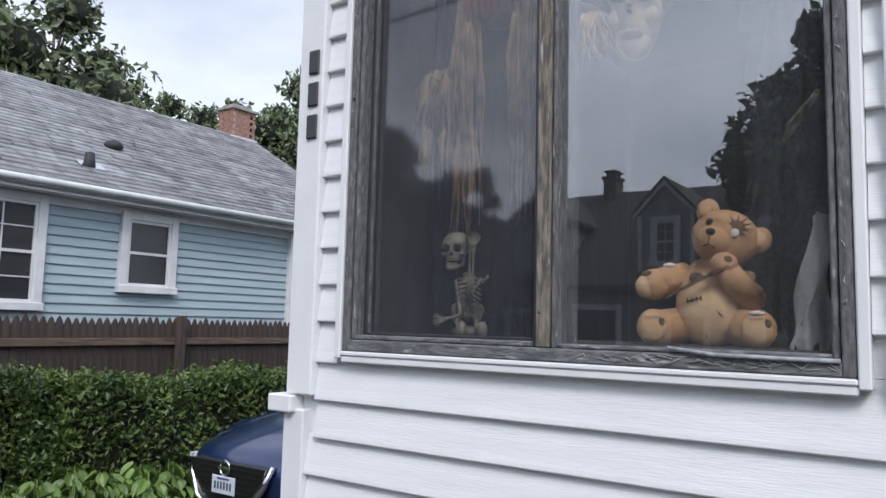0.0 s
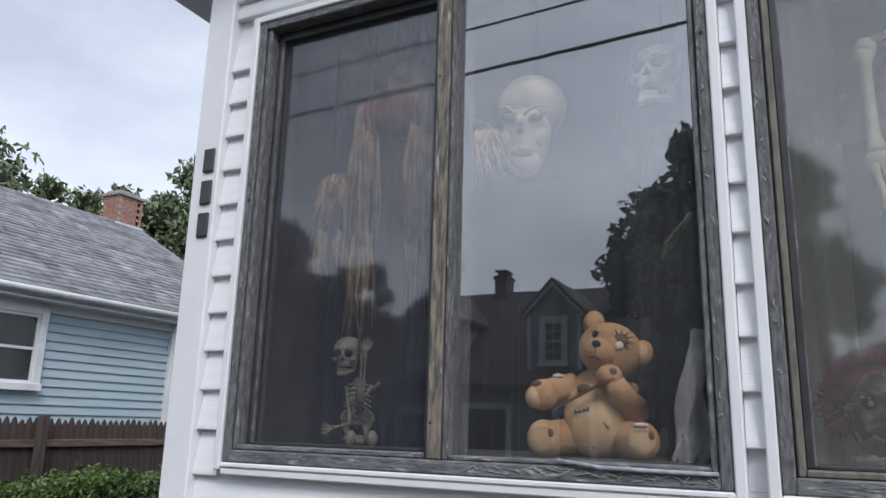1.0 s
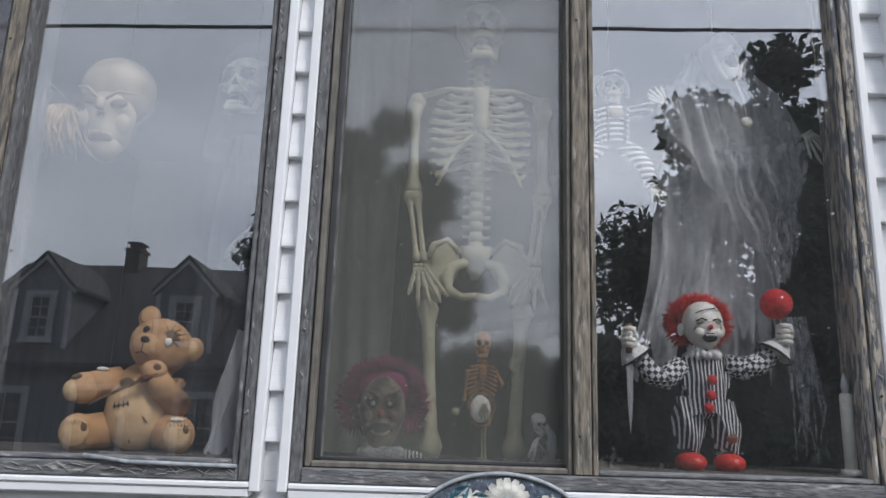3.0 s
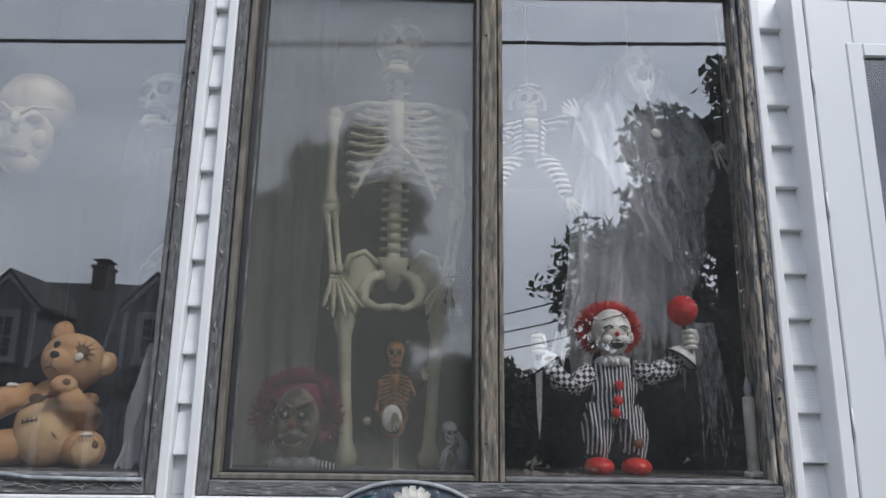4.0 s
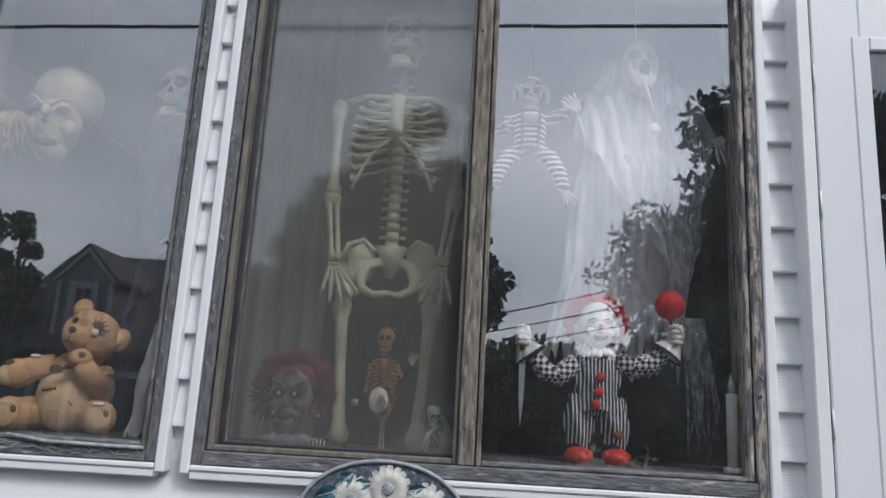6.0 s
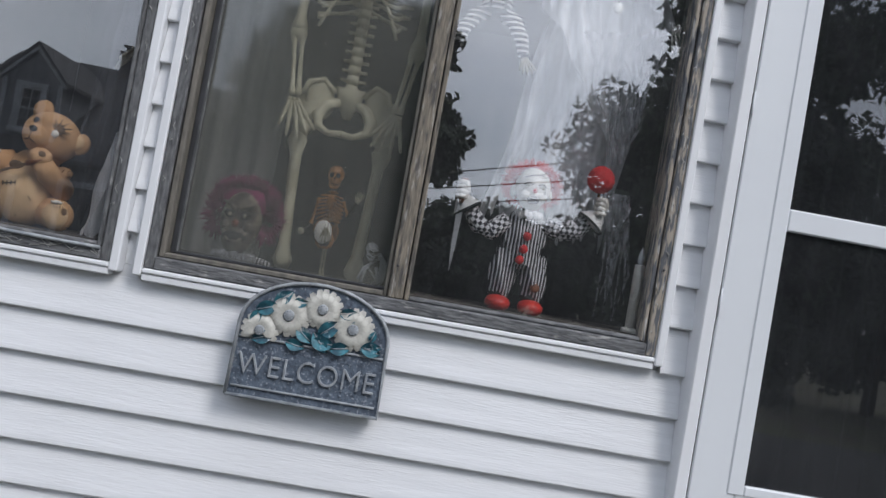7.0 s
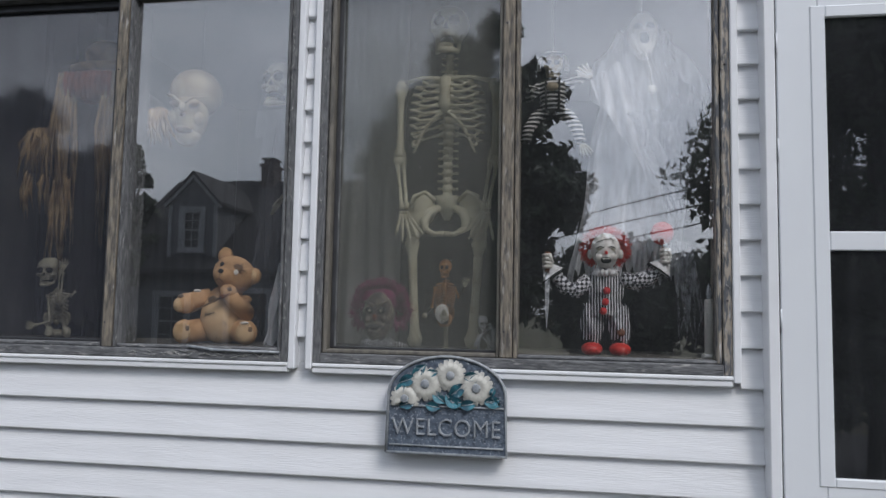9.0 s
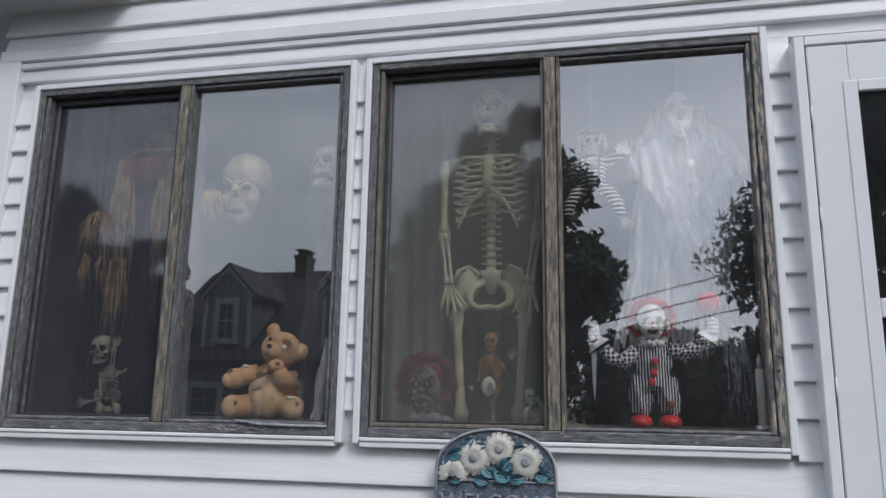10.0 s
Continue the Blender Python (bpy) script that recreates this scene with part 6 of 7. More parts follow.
def clown_mask():
    rg = random.Random(11)
    s = Shape(CLOWNFACE)
    s.at = pose(1.660, 0.130, SILLZ) @ Matrix.Diagonal((0.82, 0.82, 0.92, 1))
    s.ball((0, 0, 0.115), (0.062, 0.058, 0.080), CLOWNFACE, u=18, v=12)
    s.ball((0, -0.018, 0.070), (0.048, 0.044, 0.048), CLOWNFACE)
    for sg in (-1, 1):
        s.ball((sg * 0.024, -0.052, 0.128), (0.017, 0.010, 0.011), BLACK, rot=(0, sg * -18, 0))
        s.ball((sg * 0.022, -0.060, 0.127), (0.006, 0.004, 0.006), BONE2)
        s.tube([(sg * 0.006, -0.062, 0.142), (sg * 0.022, -0.062, 0.152), (sg * 0.046, -0.046, 0.160)], [0.007, 0.006, 0.004], CLOWNFACE)
        s.ball((sg * 0.034, -0.048, 0.098), (0.014, 0.012, 0.013), CLOWNFACE)
    s.ball((0, -0.066, 0.104), (0.010, 0.011, 0.011), RUST)
    s.ball((0, -0.056, 0.070), (0.036, 0.014, 0.014), BLACK)
    s.tube([(-0.036, -0.052, 0.082), (-0.014, -0.068, 0.056), (0.014, -0.068, 0.056), (0.036, -0.052, 0.082)], 0.005, CLOWNFACE)
    for k in range(14):
        a = k * 2 * math.pi / 14
        s.ball((0.050 * math.cos(a), -0.012 + 0.045 * math.sin(a), 0.014 + 0.004 * (k % 2)), (0.020, 0.016, 0.013), GAUZE_GREY)
    s.tube([(0.045, 0.0, 0.012), (0.085, 0.0, 0.010), (0.115, 0.0, 0.008)], [0.014, 0.012, 0.006], STRIPES)
    tuft(s, (0, 0.020, 0.170), (0.088, 0.050, 0.050), 3200, 0.020, PINKHAIR, rg, zmin=-0.6, thick=0.0017)
    for sg in (-1, 1):
        tuft(s, (sg * 0.075, 0.02, 0.125), (0.030, 0.030, 0.045), 500, 0.024, PINKHAIR, rg, zmin=-1.1, thick=0.002)
    s.ball((0, 0.025, 0.165), (0.080, 0.045, 0.052), PINKHAIR)
    return one("clown_mask", s, "grim clown head with a curly magenta wig on the sill", "clown head")


clown_mask()


def cloth(s, cx, y, zt, zb, wt, wb, m, folds, depth, seed, nu=60, nv=26, skew=0.0, ragged=0.06):
    """A hanging drape: narrow at the top, folded, with a ragged hem."""
    rg = random.Random(seed)
    ph = [rg.uniform(0, 6.3) for _ in range(4)]
    s.grid(lambda u, v: (cx + skew * v + (u - 0.5) * (wt + (wb - wt) * v ** 0.8) + 0.008 * math.sin(v * 9 + u * 7 + ph[0]),
                         y - depth * (0.25 + 0.75 * v) * (math.sin(u * folds * 6.28 + ph[1]) + 0.5 * math.sin(u * folds * 13.1 + ph[2] + v * 2)) - 0.05 * math.sin(u * math.pi) * (1 - 0.4 * v),
                         zt - (zt - zb) * v - (ragged * v ** 4) * math.sin(u * 23 + ph[3]) * math.sin(u * 57)), nu, nv, m)


def ghost():
    s = Shape(GAUZE)
    cx, y = 2.490, 0.235
    # hooded face
    s.at = pose(cx - 0.002, y - 0.055, 2.560)
    s.ball((0, 0.02, 0.01), (0.048, 0.045, 0.075), FACEWHITE)
    s.ball((0, -0.012, -0.045), (0.030, 0.030, 0.038), FACEWHITE)
    for sg in (-1, 1):
        s.ball((sg * 0.019, -0.020, 0.025), (0.014, 0.010, 0.010), PEWTER_LT, rot=(0, sg * 22, 0))
        s.tube([(sg * 0.034, -0.010, 0.0), (sg * 0.027, -0.024, -0.04), (sg * 0.014, -0.032, -0.07)], 0.007, FACEWHITE)
    s.ball((0, -0.030, -0.025), (0.015, 0.014, 0.027), PEWTER)
    s.tube([(0, -0.03, 0.02), (0, -0.038, 0.0)], [0.006, 0.009], FACEWHITE)
    s.at = Matrix.Identity(4)
    # the veil: over the head, down both shoulders and out to the arms
    def side(k, v):
        q = ((0.0, 0.040, 0.036), (0.25, 0.075, 0.072), (0.55, 0.160, 0.150), (1.0, 0.168, 0.205))
        for (v0, *p0), (v1, *p1) in zip(q, q[1:]):
            if v <= v1:
                return p0[k] + (p1[k] - p0[k]) * (v - v0) / (v1 - v0)
        return q[-1][k + 1]

    s.grid(lambda u, v: (cx - side(0, v) + (side(0, v) + side(1, v)) * u + 0.004 * math.sin(u * 37 + v * 3),
                         y + 0.005 - 0.045 * math.sin(u * math.pi) * min(1, max(0, v - 0.22) * 2.2) + 0.010 * v * math.sin(u * 29 + 2 * v),
                         2.632 - 0.245 * v - 0.125 * v * v * math.sin(u * math.pi) ** 0.8 + 0.010 * math.sin(u * math.pi)), 54, 20, GAUZE)
    # a loose puff of gauze beside the face
    for k, (px, pz, w) in enumerate(((-0.075, 2.545, 0.055), (0.068, 2.540, 0.040))):
        s.grid(lambda u, v: (cx + px + w * (u - 0.5) * (0.5 + v) + 0.006 * math.sin(v * 8), y - 0.01 + 0.018 * math.sin(u * 9 + k), pz + 0.05 - 0.11 * v), 12, 8, GAUZE)
    # sleeves that fall in long folds towards the middle
    for sg, tip, mid, low0, low1 in ((-1, (2.322, 2.425), (2.440, 2.500), (2.348, 2.350), (2.560, 2.010)), (1, (2.672, 2.360), (2.545, 2.480), (2.655, 2.280), (2.600, 2.020))):
        s.grid(lambda u, v: (tip[0] + (mid[0] - tip[0]) * u + (low0[0] - tip[0] + (low1[0] - mid[0] - low0[0] + tip[0]) * u) * v,
                             y - 0.045 + 0.014 * math.sin(u * 17 + v * 2) - 0.02 * v,
                             tip[1] + (mid[1] - tip[1]) * u + (low0[1] - tip[1] + (low1[1] - mid[1] - low0[1] + tip[1]) * u) * v), 26, 14, GAUZE if sg < 0 else GAUZE_GREY)
        bony_palm(s, (tip[0], y - 0.075, tip[1]), (sg * 0.5, -0.1, -0.8 if sg > 0 else 0.4), (0.8, 0, 0.5), 0.085 if sg > 0 else 0.050, 0.004, FACEWHITE)
    # sheer robe behind, wider towards the hem
    cloth(s, cx + 0.010, y + 0.05, 2.50, 1.80, 0.22, 0.36, GAUZE, 3.5, 0.020, 4, skew=-0.06)
    cloth(s, cx + 0.005, y + 0.02, 2.34, 1.88, 0.26, 0.30, GAUZE, 2.5, 0.016, 3, skew=-0.03)
    # cord with a pendant
    s.tube([(cx - 0.005, y - 0.10, 2.50), (cx + 0.012, y - 0.105, 2.44), (cx + 0.018, y - 0.105, 2.385)], 0.0025, SATIN, n=5)
    s.ball((cx + 0.018, y - 0.107, 2.370), (0.014, 0.006, 0.014), WAX)
    # grey cheesecloth trailing from one sleeve
    s.grid(lambda u, v: (cx + 0.055 + 0.225 * (u - 0.5) * (1 - 0.80 * v) + 0.035 * v + 0.008 * math.sin(v * 11 + u * 5), y - 0.088 - 0.016 * math.sin(u * 26 + v), 2.30 + 0.03 * u - 0.31 * v - 0.03 * math.sin(u * 31) * v), 30, 24, GAUZE_GREY)
    for k in range(9):
        x = 2.585 + 0.010 * k * 0.8
        s.tube([(x - 0.03, y - 0.09, 1.90), (x - 0.005, y - 0.09, 1.80 - 0.006 * k), (x + 0.008 * math.sin(k), y - 0.085, 1.70), (x + 0.02 * math.sin(k * 2.1), y - 0.08, 1.575 + 0.015 * (k % 4))], [0.005, 0.004, 0.003, 0.001], GAUZE_GREY, n=5)
    # hanging loop to the ceiling
    s.tube([(cx, y + 0.03, 2.65), (cx, y + 0.03, 2.958)], 0.002, SATIN, n=4)
    return one("ghost_figure", s, "hanging white gauze ghost with a screaming face", "ghost")


ghost()


def prisoner():
    s = Shape(STRIPES_H)
    s.at = pose(2.203, 0.22, 2.425) @ Matrix.Diagonal((1.0, 1.0, 1.0, 1))
    skull(s, (0.0, 0.0, 0.055), 0.085, MASKSKIN, open_jaw=0.3)
    s.tube([(0.046 * math.cos(a), 0.012, 0.062 + 0.048 * math.sin(a)) for a in np.linspace(-0.3, math.pi + 0.3, 14)], 0.007, STRIPE_W, n=6, flat=0.6)
    s.tube([(-0.030, -0.024, 0.088), (0.0, -0.040, 0.094), (0.030, -0.024, 0.088)], 0.006, STRIPES_H, n=6)
    for sg in (-1, 1):
        s.tube([(sg * 0.022, -0.046, 0.0), (sg * 0.020, -0.046, -0.10)], 0.004, BLACK, n=5)
    s.tube([(0, 0, 0.0), (0, 0.0, -0.10)], [0.046, 0.040], STRIPES_H, n=14)
    s.ball((0.0, -0.044, -0.022), (0.022, 0.012, 0.015), MASKSKIN)
    s.tube([(-0.04, 0, -0.005), (-0.075, -0.02, -0.05), (-0.06, -0.04, -0.02)], 0.017, STRIPES_H, n=10)
    s.tube([(0.04, 0, -0.005), (0.078, -0.02, 0.0), (0.10, -0.03, 0.018)], 0.017, STRIPES_H, n=10)
    bony_palm(s, (0.105, -0.03, 0.02), (1, 0, 0.2), (0, 0, 1), 0.024, 0.0025, BONE2)
    s.tube([(0.022, 0, -0.095), (0.052, -0.01, -0.11), (0.078, -0.02, -0.155), (0.092, -0.02, -0.20)], [0.020, 0.021, 0.019, 0.015], STRIPES_H, n=10)
    bony_palm(s, (0.095, -0.02, -0.205), (0.4, 0, -1), (1, 0, 0.3), 0.045, 0.004, BONE2)
    s.tube([(-0.022, 0, -0.095), (-0.050, -0.01, -0.11), (-0.076, -0.02, -0.155), (-0.086, -0.02, -0.20)], [0.020, 0.021, 0.019, 0.015], STRIPES_H, n=10)
    s.tube([(0, 0.02, 0.10), (0, 0.02, 0.611)], 0.0015, SATIN, n=4)
    return one("prisoner_skeleton", s, "hanging skeleton in black and white prison stripes", "skeleton")


prisoner()


def skull_mask():
    s = Shape(MASKSKIN)
    s.at = pose(0.945, 0.20, 2.372, 8, 4, 6)
    s.ball((0, 0.03, 0.055), (0.090, 0.085, 0.085), MASKSKIN, u=22, v=14)
    s.ball((0, -0.010, -0.030), (0.062, 0.058, 0.090), MASKSKIN, u=18, v=12)
    for sg in (-1, 1):
        s.ball((sg * 0.034, -0.062, 0.004), (0.020, 0.010, 0.011), PLUSH_DARK, rot=(0, sg * -14, 0))
        s.tube([(sg * 0.008, -0.078, 0.008), (sg * 0.034, -0.080, 0.028), (sg * 0.070, -0.050, 0.036)], [0.004, 0.0045, 0.003], MASKSKIN)
        s.ball((sg * 0.040, -0.040, -0.040), (0.024, 0.020, 0.026), MASKSKIN)
    s.ball((0, -0.074, -0.030), (0.009, 0.008, 0.008), PLUSH_DARK)
    s.tube([(0, -0.078, 0.006), (0, -0.086, -0.018)], [0.009, 0.011], MASKSKIN)
    s.ball((0, -0.052, -0.082), (0.030, 0.016, 0.014), PLUSH_DARK)
    for k in range(7):
        x = -0.033 + 0.011 * k
        s.tube([(x * 0.8, -0.068 + abs(x) * 0.4, -0.068), (x * 0.78, -0.069 + abs(x) * 0.4, -0.080)], [0.0018, 0.0012], MASKSKIN, n=5)
    s.ball((0, -0.018, -0.092), (0.044, 0.042, 0.044), MASKSKIN, u=18, v=12)
    s.at = Matrix.Identity(4)
    s.tube([(0.945, 0.26, 2.45), (0.945, 0.27, 2.958)], 0.002, DARKCLOTH, n=4)
    return one("skull_mask_figure", s, "hanging pale latex scowling skull mask", "mask")


skull_mask()


def reaper():
    s = Shape(DARKCLOTH)
    s.at = pose(1.272, 0.20, 2.435, -4, 0, -14)
    skull(s, (0, 0, 0.005), 0.155, BONE2, open_jaw=0.6)
    s.at = Matrix.Identity(4)
    s.grid(lambda u, v: (1.28 + (0.075 + 0.04 * v) * math.sin((u - 0.5) * 4.6), 0.24 - 0.085 * math.cos((u - 0.5) * 4.2) * (0.75 - 0.3 * v) + 0.05 * v * 0, 2.545 - 0.28 * v + 0.012 * math.sin(u * 17)), 30, 10, GAUZE_DIM)
    cloth(s, 1.275, 0.26, 2.32, 1.62, 0.16, 0.26, GAUZE_DIM, 4, 0.02, 12, nu=40, nv=18)
    cloth(s, 1.28, 0.30, 2.34, 1.60, 0.14, 0.22, DARKCLOTH, 3, 0.015, 13, nu=24, nv=10)
    bony_palm(s, (1.330, 0.17, 2.075), (-0.5, -0.1, -0.75), (0.5, 0, 0.9), 0.10, 0.0055, BONE2)
    cloth(s, 1.345, 0.12, 1.82, 1.555, 0.03, 0.075, GAUZE, 2, 0.008, 15, nu=16, nv=10, skew=-0.03, ragged=0.02)
    s.tube([(1.28, 0.25, 2.54), (1.28, 0.27, 2.958)], 0.002, DARKCLOTH, n=4)
    return one("reaper_figure", s, "hanging hooded skull figure draped in grey gauze", "skeleton")


reaper()


def raffia(s, x, y, zt, zb, w, n, rg, m=STRAW, flare=1.2):
    for k in range(n):
        a = rg.uniform(-0.5, 0.5)
        b = rg.uniform(-0.5, 0.5)
        L = (zt - zb) * rg.uniform(0.40, 1.08)
        x0, x1 = x + a * w, x + a * w * flare + rg.gauss(0, 0.26) * w
        s.tube([(x0, y + b * 0.04, zt + rg.uniform(-0.01, 0.01)), ((x0 + x1) / 2 + rg.gauss(0, 0.20) * w, y + b * 0.05 - 0.012, zt - L * 0.5), (x1, y + b * 0.06, zt - L)],
               [rg.uniform(0.003, 0.005), rg.uniform(0.004, 0.0085), 0.001], m, n=4, flat=0.3)


def scarecrow():
    rg = random.Random(21)
    s = Shape(STRAW)
    y = 0.205
    # hat brim and rusty head scarf
    s.ball((0.575, y + 0.03, 2.535), (0.135, 0.08, 0.022), STRAW)
    s.ball((0.575, y + 0.03, 2.585), (0.075, 0.06, 0.055), STRAW)
    s.ball((0.560, y + 0.0, 2.462), (0.105, 0.05, 0.062), RUST)
    for k in range(9):
        s.tube([(0.475 + 0.021 * k, y - 0.04, 2.505), (0.478 + 0.021 * k, y - 0.050, 2.46), (0.476 + 0.021 * k, y - 0.040, 2.412)], [0.008, 0.010, 0.004], RUST, n=6)
    # cloth body with sleeves
    cloth(s, 0.565, y + 0.07, 2.44, 1.62, 0.20, 0.24, DARKCLOTH, 3, 0.015, 22, nu=24, nv=12)
    # straw from the scarf, the cuffs and the hem
    raffia(s, 0.468, y - 0.02, 2.50, 1.93, 0.065, 62, rg, flare=1.0)
    raffia(s, 0.465, y - 0.02, 2.12, 1.80, 0.050, 40, rg, flare=1.3)
    raffia(s, 0.640, y - 0.02, 2.50, 1.90, 0.050, 44, rg, flare=1.1)
    raffia(s, 0.370, y - 0.02, 2.30, 2.12, 0.085, 70, rg, flare=1.6)
    s.ball((0.370, y, 2.285), (0.050, 0.030, 0.028), STRAW)
    s.tube([(0.37, y + 0.02, 2.28), (0.44, y + 0.04, 2.36), (0.53, y + 0.05, 2.42)], [0.035, 0.04, 0.045], DARKCLOTH)
    raffia(s, 0.338, y - 0.02, 2.14, 1.98, 0.020, 12, rg)
    raffia(s, 0.395, y - 0.02, 2.13, 1.99, 0.020, 10, rg)
    # the other cuff, behind the clear pane
    raffia(s, 0.845, y - 0.05, 2.35, 2.23, 0.055, 60, rg, flare=2.0)
    s.ball((0.840, y - 0.03, 2.350), (0.030, 0.024, 0.022), STRAW)
    s.tube([(0.62, y + 0.05, 2.42), (0.74, y + 0.03, 2.41), (0.835, y - 0.02, 2.36)], [0.045, 0.04, 0.03], DARKCLOTH)
    s.tube([(0.575, y + 0.03, 2.62), (0.575, y + 0.03, 2.958)], 0.002, DARKCLOTH, n=4)
    return one("scarecrow_figure", s, "hanging straw scarecrow with raffia cuffs and rusty scarf", "scarecrow")


scarecrow()


# electric candle on the sill
def candle():
    c = thing("candle", 2.657, 0.066, SILLZ, "white electric window candle, unlit", "candle")
    s = Shape(WAX)
    s.tube([(0, 0, 0.0), (0, 0, 0.165), (0, 0, 0.170)], [0.0125, 0.0125, 0.010], n=14)
    s.tube([(0, 0, 0), (0, 0, 0.012)], [0.022, 0.020], n=14)
    part("stick", s, c)
    s = Shape(LAMPGLASS)
    s.tube([(0, 0, 0.170), (0, 0, 0.185), (0, 0, 0.200), (0, 0, 0.215)], [0.006, 0.009, 0.006, 0.001], n=10)
    part("bulb", s, c, "clear flame-shaped bulb")


candle()


# slatted chair back behind the clown
def slat_chair():
    c = thing("slatted_chair", 2.46, 0.75, 0.66, "pale slatted wooden chair inside the porch", "chair")
    for x in (-0.28, 0.28):
        s = Shape(SILL)
        s.box(x - 0.02, x + 0.02, -0.02, 0.02, 0, 0.80, bevel=0.005)
        part("leg", s, c)
        s = Shape(SILL)
        s.box(x - 0.02, x + 0.02, 0.40, 0.44, 0, 0.42, bevel=0.005)
        part("leg", s, c)
    s = Shape(SILL)
    s.box(-0.30, 0.30, -0.03, 0.46, 0.421, 0.45, bevel=0.006)
    part("seat", s, c)
    s = Shape(SILL)
    s.box(-0.32, 0.32, -0.025, 0.015, 0.801, 0.87, bevel=0.008)
    part("top_rail", s, c)
    for k in range(6):
        s = Shape(SILL)
        s.box(-0.22 + 0.08 * k, -0.18 + 0.08 * k, -0.01, 0.008, 0.451, 0.80)
        part("slat", s, c)


slat_chair()


# ---------------------------------------------------------------- welcome plaque
def plaque():
    p = thing("welcome_sign", 1.908, 0.0, 1.264, "slate-blue resin welcome plaque with daisies", "sign")
    p.matrix_basis = pose(1.908, -0.018, 1.264, 0, 0.0, 0)
    hw, hz = 0.172, 0.170
    out = [(-hw - 0.004, 0), (hw + 0.004, 0), (hw, hz)] + [(hw * math.cos(a) * 1.0, hz + 0.110 * math.sin(a)) for a in np.linspace(0.15, math.pi - 0.15, 18)] + [(-hw, hz)]
    s = Shape(PEWTER)
    s.prism(out, -0.008, 0.024)
    part("board", s, p)
    s = Shape(PEWTER_LT)
    rim = [(x, -0.010, z) for x, z in out]
    s.tube(rim + rim[:1], 0.0045, n=6)
    part("rim", s, p, "raised grey rim")
    s = Shape(PEWTER_LT)
    s.tube([(-hw + 0.006, -0.010, 0.022), (hw - 0.006, -0.010, 0.022)], 0.003, n=6)
    s.tube([(-hw + 0.004, -0.010, 0.136), (hw - 0.004, -0.010, 0.136)], 0.003, n=6)
    part("moulding", s, p)
    # raised lettering
    cu = bpy.data.curves.new("lettering", "FONT")
    cu.body = "WELCOME"
    cu.size = 0.071
    cu.extrude = 0.003
    cu.bevel_depth = 0.0004
    cu.offset = -0.0012
    cu.align_x = "CENTER"
    cu.space_character = 1.06
    tmp = new("lettering_source", cu)
    bpy.context.view_layer.update()
    me = bpy.data.meshes.new_from_object(tmp)
    bpy.data.objects.remove(tmp)
    bpy.data.curves.remove(cu)
    me.materials.clear()
    me.materials.append(PEWTER_LT)
    t = part("lettering", me, p, "raised grey letters reading WELCOME")
    t.matrix_basis = pose(0.0, -0.0105, 0.052, 90, 0, 0) @ Matrix.Diagonal((0.90, 1, 1, 1))

    def leaf(x, z, L, a, k):
        s = Shape(TEAL)
        s.at = pose(x, -0.010, z, 0, -a, 0)
        s.grid(lambda u, v: (v * L, -0.006 * math.sin(math.pi * v) - 0.007 * abs(u - 0.5) * 2 + 0.001, (u - 0.5) * L * 0.62 * math.sin(math.pi * min(0.98, v + 0.02)) ** 0.8), 6, 8)
        s.tube([(0, -0.004, 0), (L * 0.5, -0.007, 0), (L * 0.95, -0.003, 0)], 0.0012, PEWTER_LT, n=4)
        part("leaf", s, p, "teal leaf")

    for k, (x, z, L, a) in enumerate(((-0.145, 0.168, 0.040, 60), (-0.140, 0.200, 0.055, 20), (-0.100, 0.222, 0.05, 40), (-0.060, 0.232, 0.038, 5), (-0.040, 0.178, 0.05, -40), (0.000, 0.172, 0.055, -50),
                                     (0.010, 0.165, 0.060, 40), (0.050, 0.150, 0.055, 180), (0.050, 0.222, 0.045, 10), (0.070, 0.205, 0.035, 50), (0.112, 0.158, 0.048, -15), (0.110, 0.150, 0.050, 15),
                                     (-0.060, 0.140, 0.045, -10), (0.040, 0.140, 0.05, 10), (-0.090, 0.150, 0.05, 200), (0.130, 0.170, 0.03, 70))):
        leaf(x, z, L, a, k)
    for k, (x, z, r) in enumerate(((-0.122, 0.156, 0.044), (-0.062, 0.200, 0.050), (0.012, 0.226, 0.047), (0.088, 0.192, 0.050))):
        c = Shape(PETAL)
        c.ball((x, -0.013, z), (r * 0.34, 0.004, r * 0.34), u=12, v=6)
        fl = part("daisy", c, p, "cream daisy")
        for ring, (n, rr, dy) in enumerate(((16, 1.0, 0.0), (14, 0.80, -0.004))):
            e = Shape(PETAL)
            e.grid(lambda u, v: (r * rr * (0.22 + 0.78 * v), -0.005 * math.sin(math.pi * v * 0.9) + 0.003 * v, (u - 0.5) * r * 0.38 * math.sin(math.pi * (0.10 + 0.80 * v)) ** 0.5), 3, 5)
            first = None
            for j in range(n):
                a = j * 360 / n + ring * 11
                if k == 0 and math.sin(math.radians(a)) < -0.45:
                    continue
                pt = part("petal", e if first is None else first.data, fl)
                first = first or pt
                pt.matrix_basis = pose(x, -0.014 + dy, z, rnd.uniform(-6, 6), -a + rnd.uniform(-3, 3), 0)
        c = Shape(PEWTER_LT)
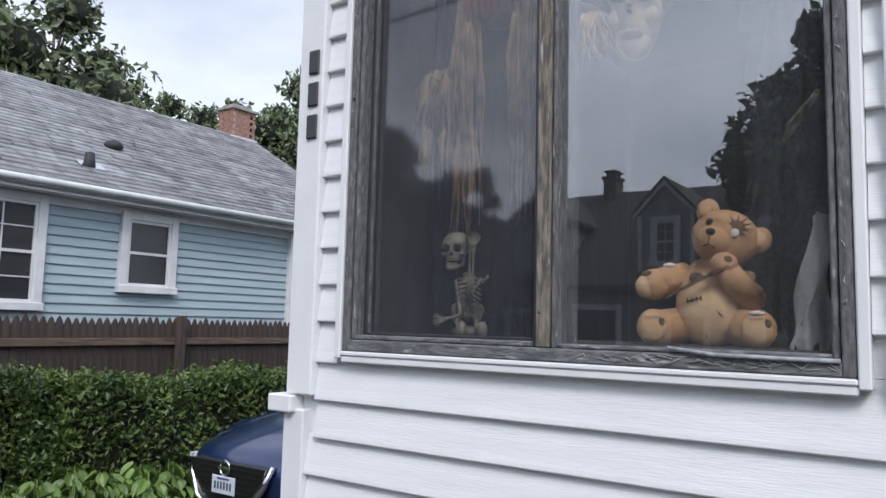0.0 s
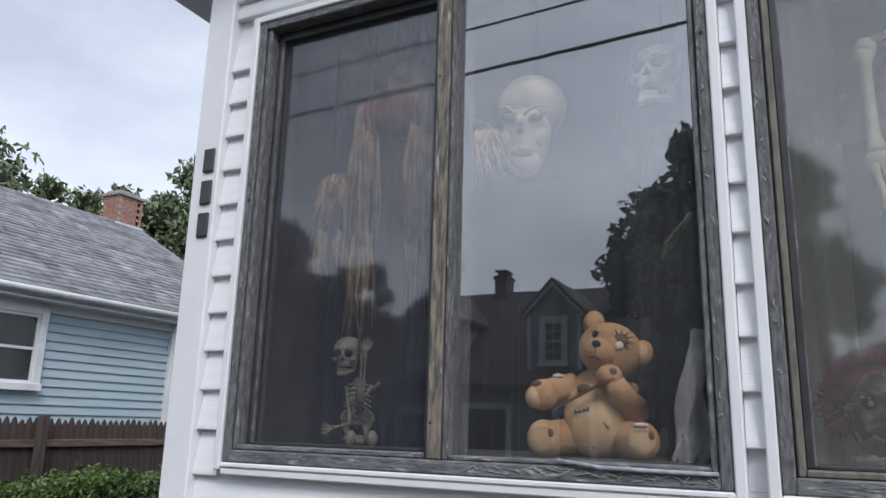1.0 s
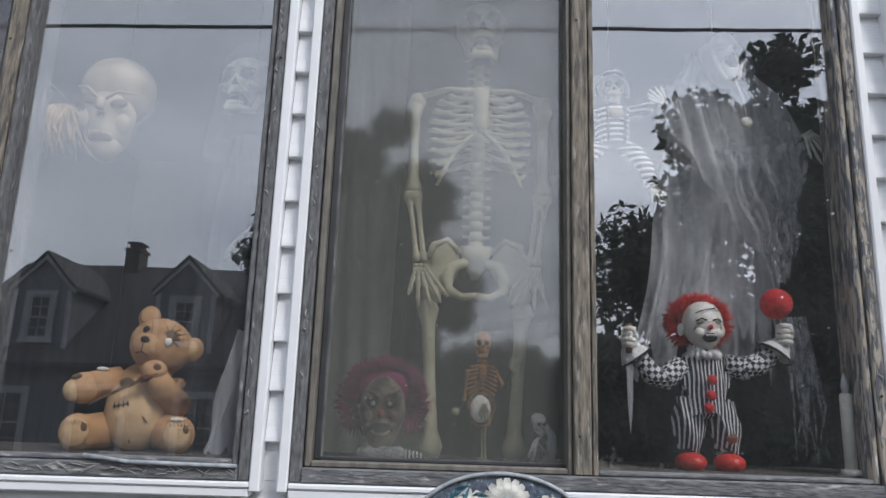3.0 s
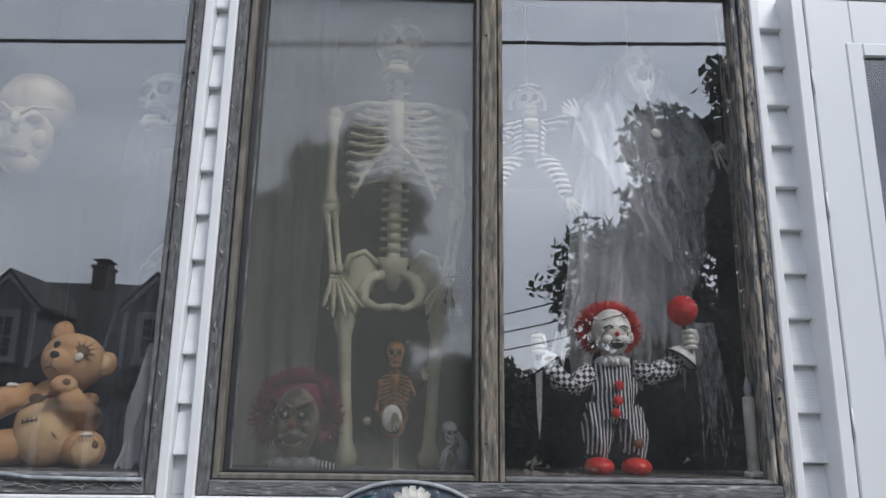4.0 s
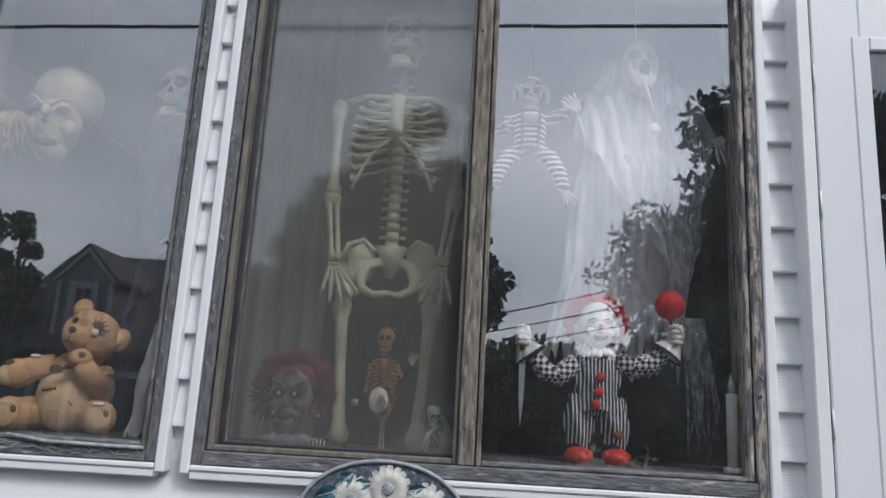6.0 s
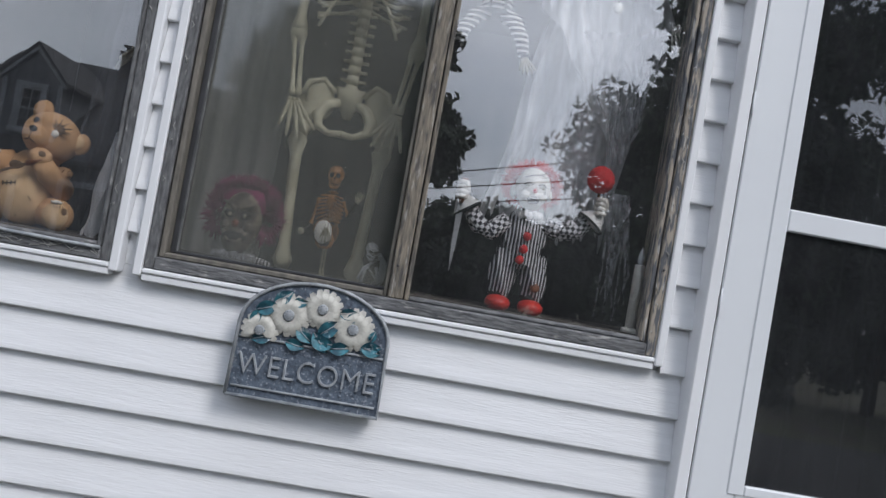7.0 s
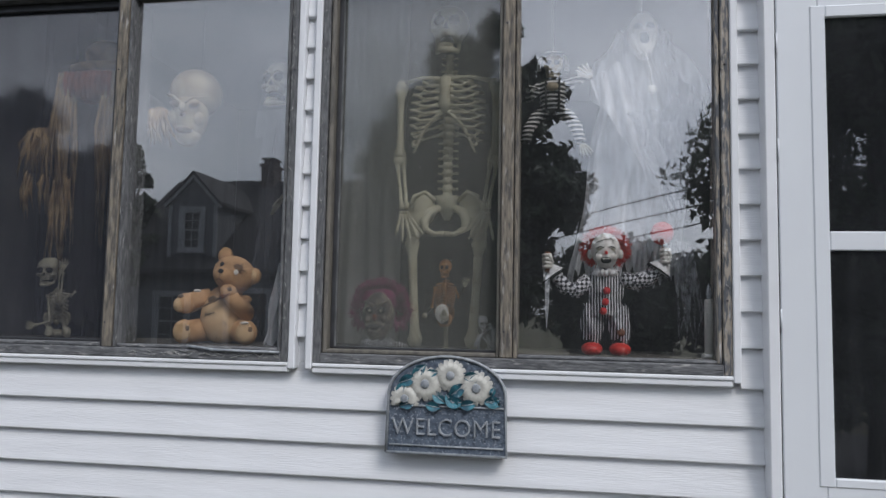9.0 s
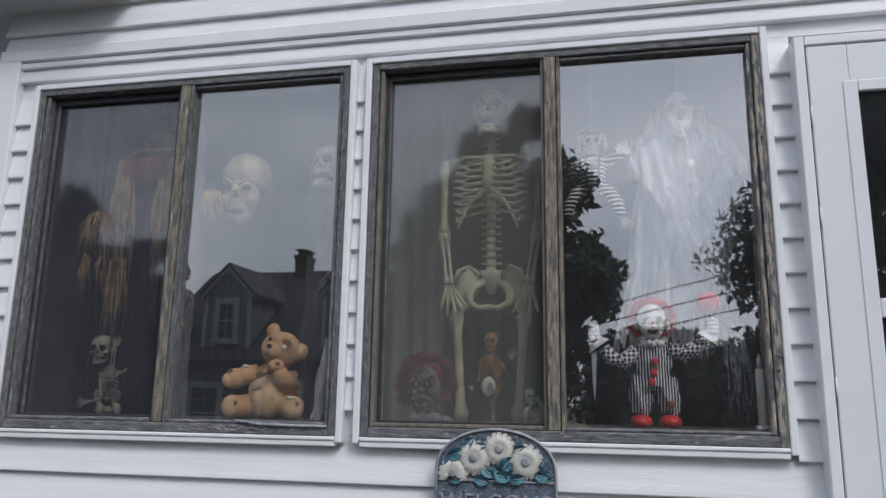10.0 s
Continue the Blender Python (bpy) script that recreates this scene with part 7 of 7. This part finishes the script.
        c.ball((x, -0.021, z), (r * 0.27, 0.006, r * 0.27), u=14, v=8)
        for j in range(10):
            a = j * 0.628
            c.ball((x + r * 0.20 * math.cos(a), -0.025, z + r * 0.20 * math.sin(a)), (0.0022, 0.002, 0.0022), u=5, v=4)
        part("centre", c, fl, "grey daisy centre")


plaque()

# curls of old paint lifting from the frames
s = Shape(DIRTSPOT)
for k in range(70):
    px = rnd.choice((1.394, 2.688, 2.696, 0.212, 1.497))
    pz = rnd.uniform(1.56, 2.70)
    L = rnd.uniform(0.006, 0.022)
    s.tube([(px + rnd.uniform(-0.006, 0.006), -0.0012, pz), (px + rnd.uniform(-0.006, 0.006), -0.003, pz + L * 0.5), (px + rnd.uniform(-0.006, 0.006), -0.0012, pz + L)], [0.0004, 0.0013, 0.0004], n=4)
for k in range(40):
    px = rnd.uniform(0.86, 1.38)
    s.tube([(px, -0.0052, 1.518 + rnd.uniform(0, 0.022)), (px + rnd.uniform(0.01, 0.03), -0.007, 1.519 + rnd.uniform(0, 0.020))], [0.0012, 0.0005], n=4)
part("paint_flakes", s, window_1, "pale curls of old paint")["kind"] = "stuff"

# nail heads on the mullions and the frame, and dried spatter on the glass
for x, z in ((0.832, 1.975), (0.79, 1.62), (0.79, 2.45), (2.07, 1.62), (2.07, 2.55), (2.695, 2.40), (2.695, 1.72), (1.40, 2.43), (0.215, 2.2)):
    s = Shape(NUMBAR)
    s.ball((x, -0.003, z), (0.0035, 0.002, 0.0035), u=8, v=5)
    one("nail_head", s, "rusty nail head in the window frame", "nail", group="nail heads")

# ---------------------------------------------------------------- clapboards of the front wall
for wall_x0, wall_x1, course0, course1 in ((0.067, 2.792, -15, -3), (0.096, 2.792, -3, -1), (0.096, 0.177, -1, 11), (1.433, 1.465, 0, 11), (2.731, 2.792, -1, 11),
                                           (3.752, FX1, -15, 12)):
    laps(wall_x0, wall_x1, course0, course1)
laps(0.096, FX1, 12, 13, -0.032)
laps(0.0, FX1, 12, 17, 0.061)
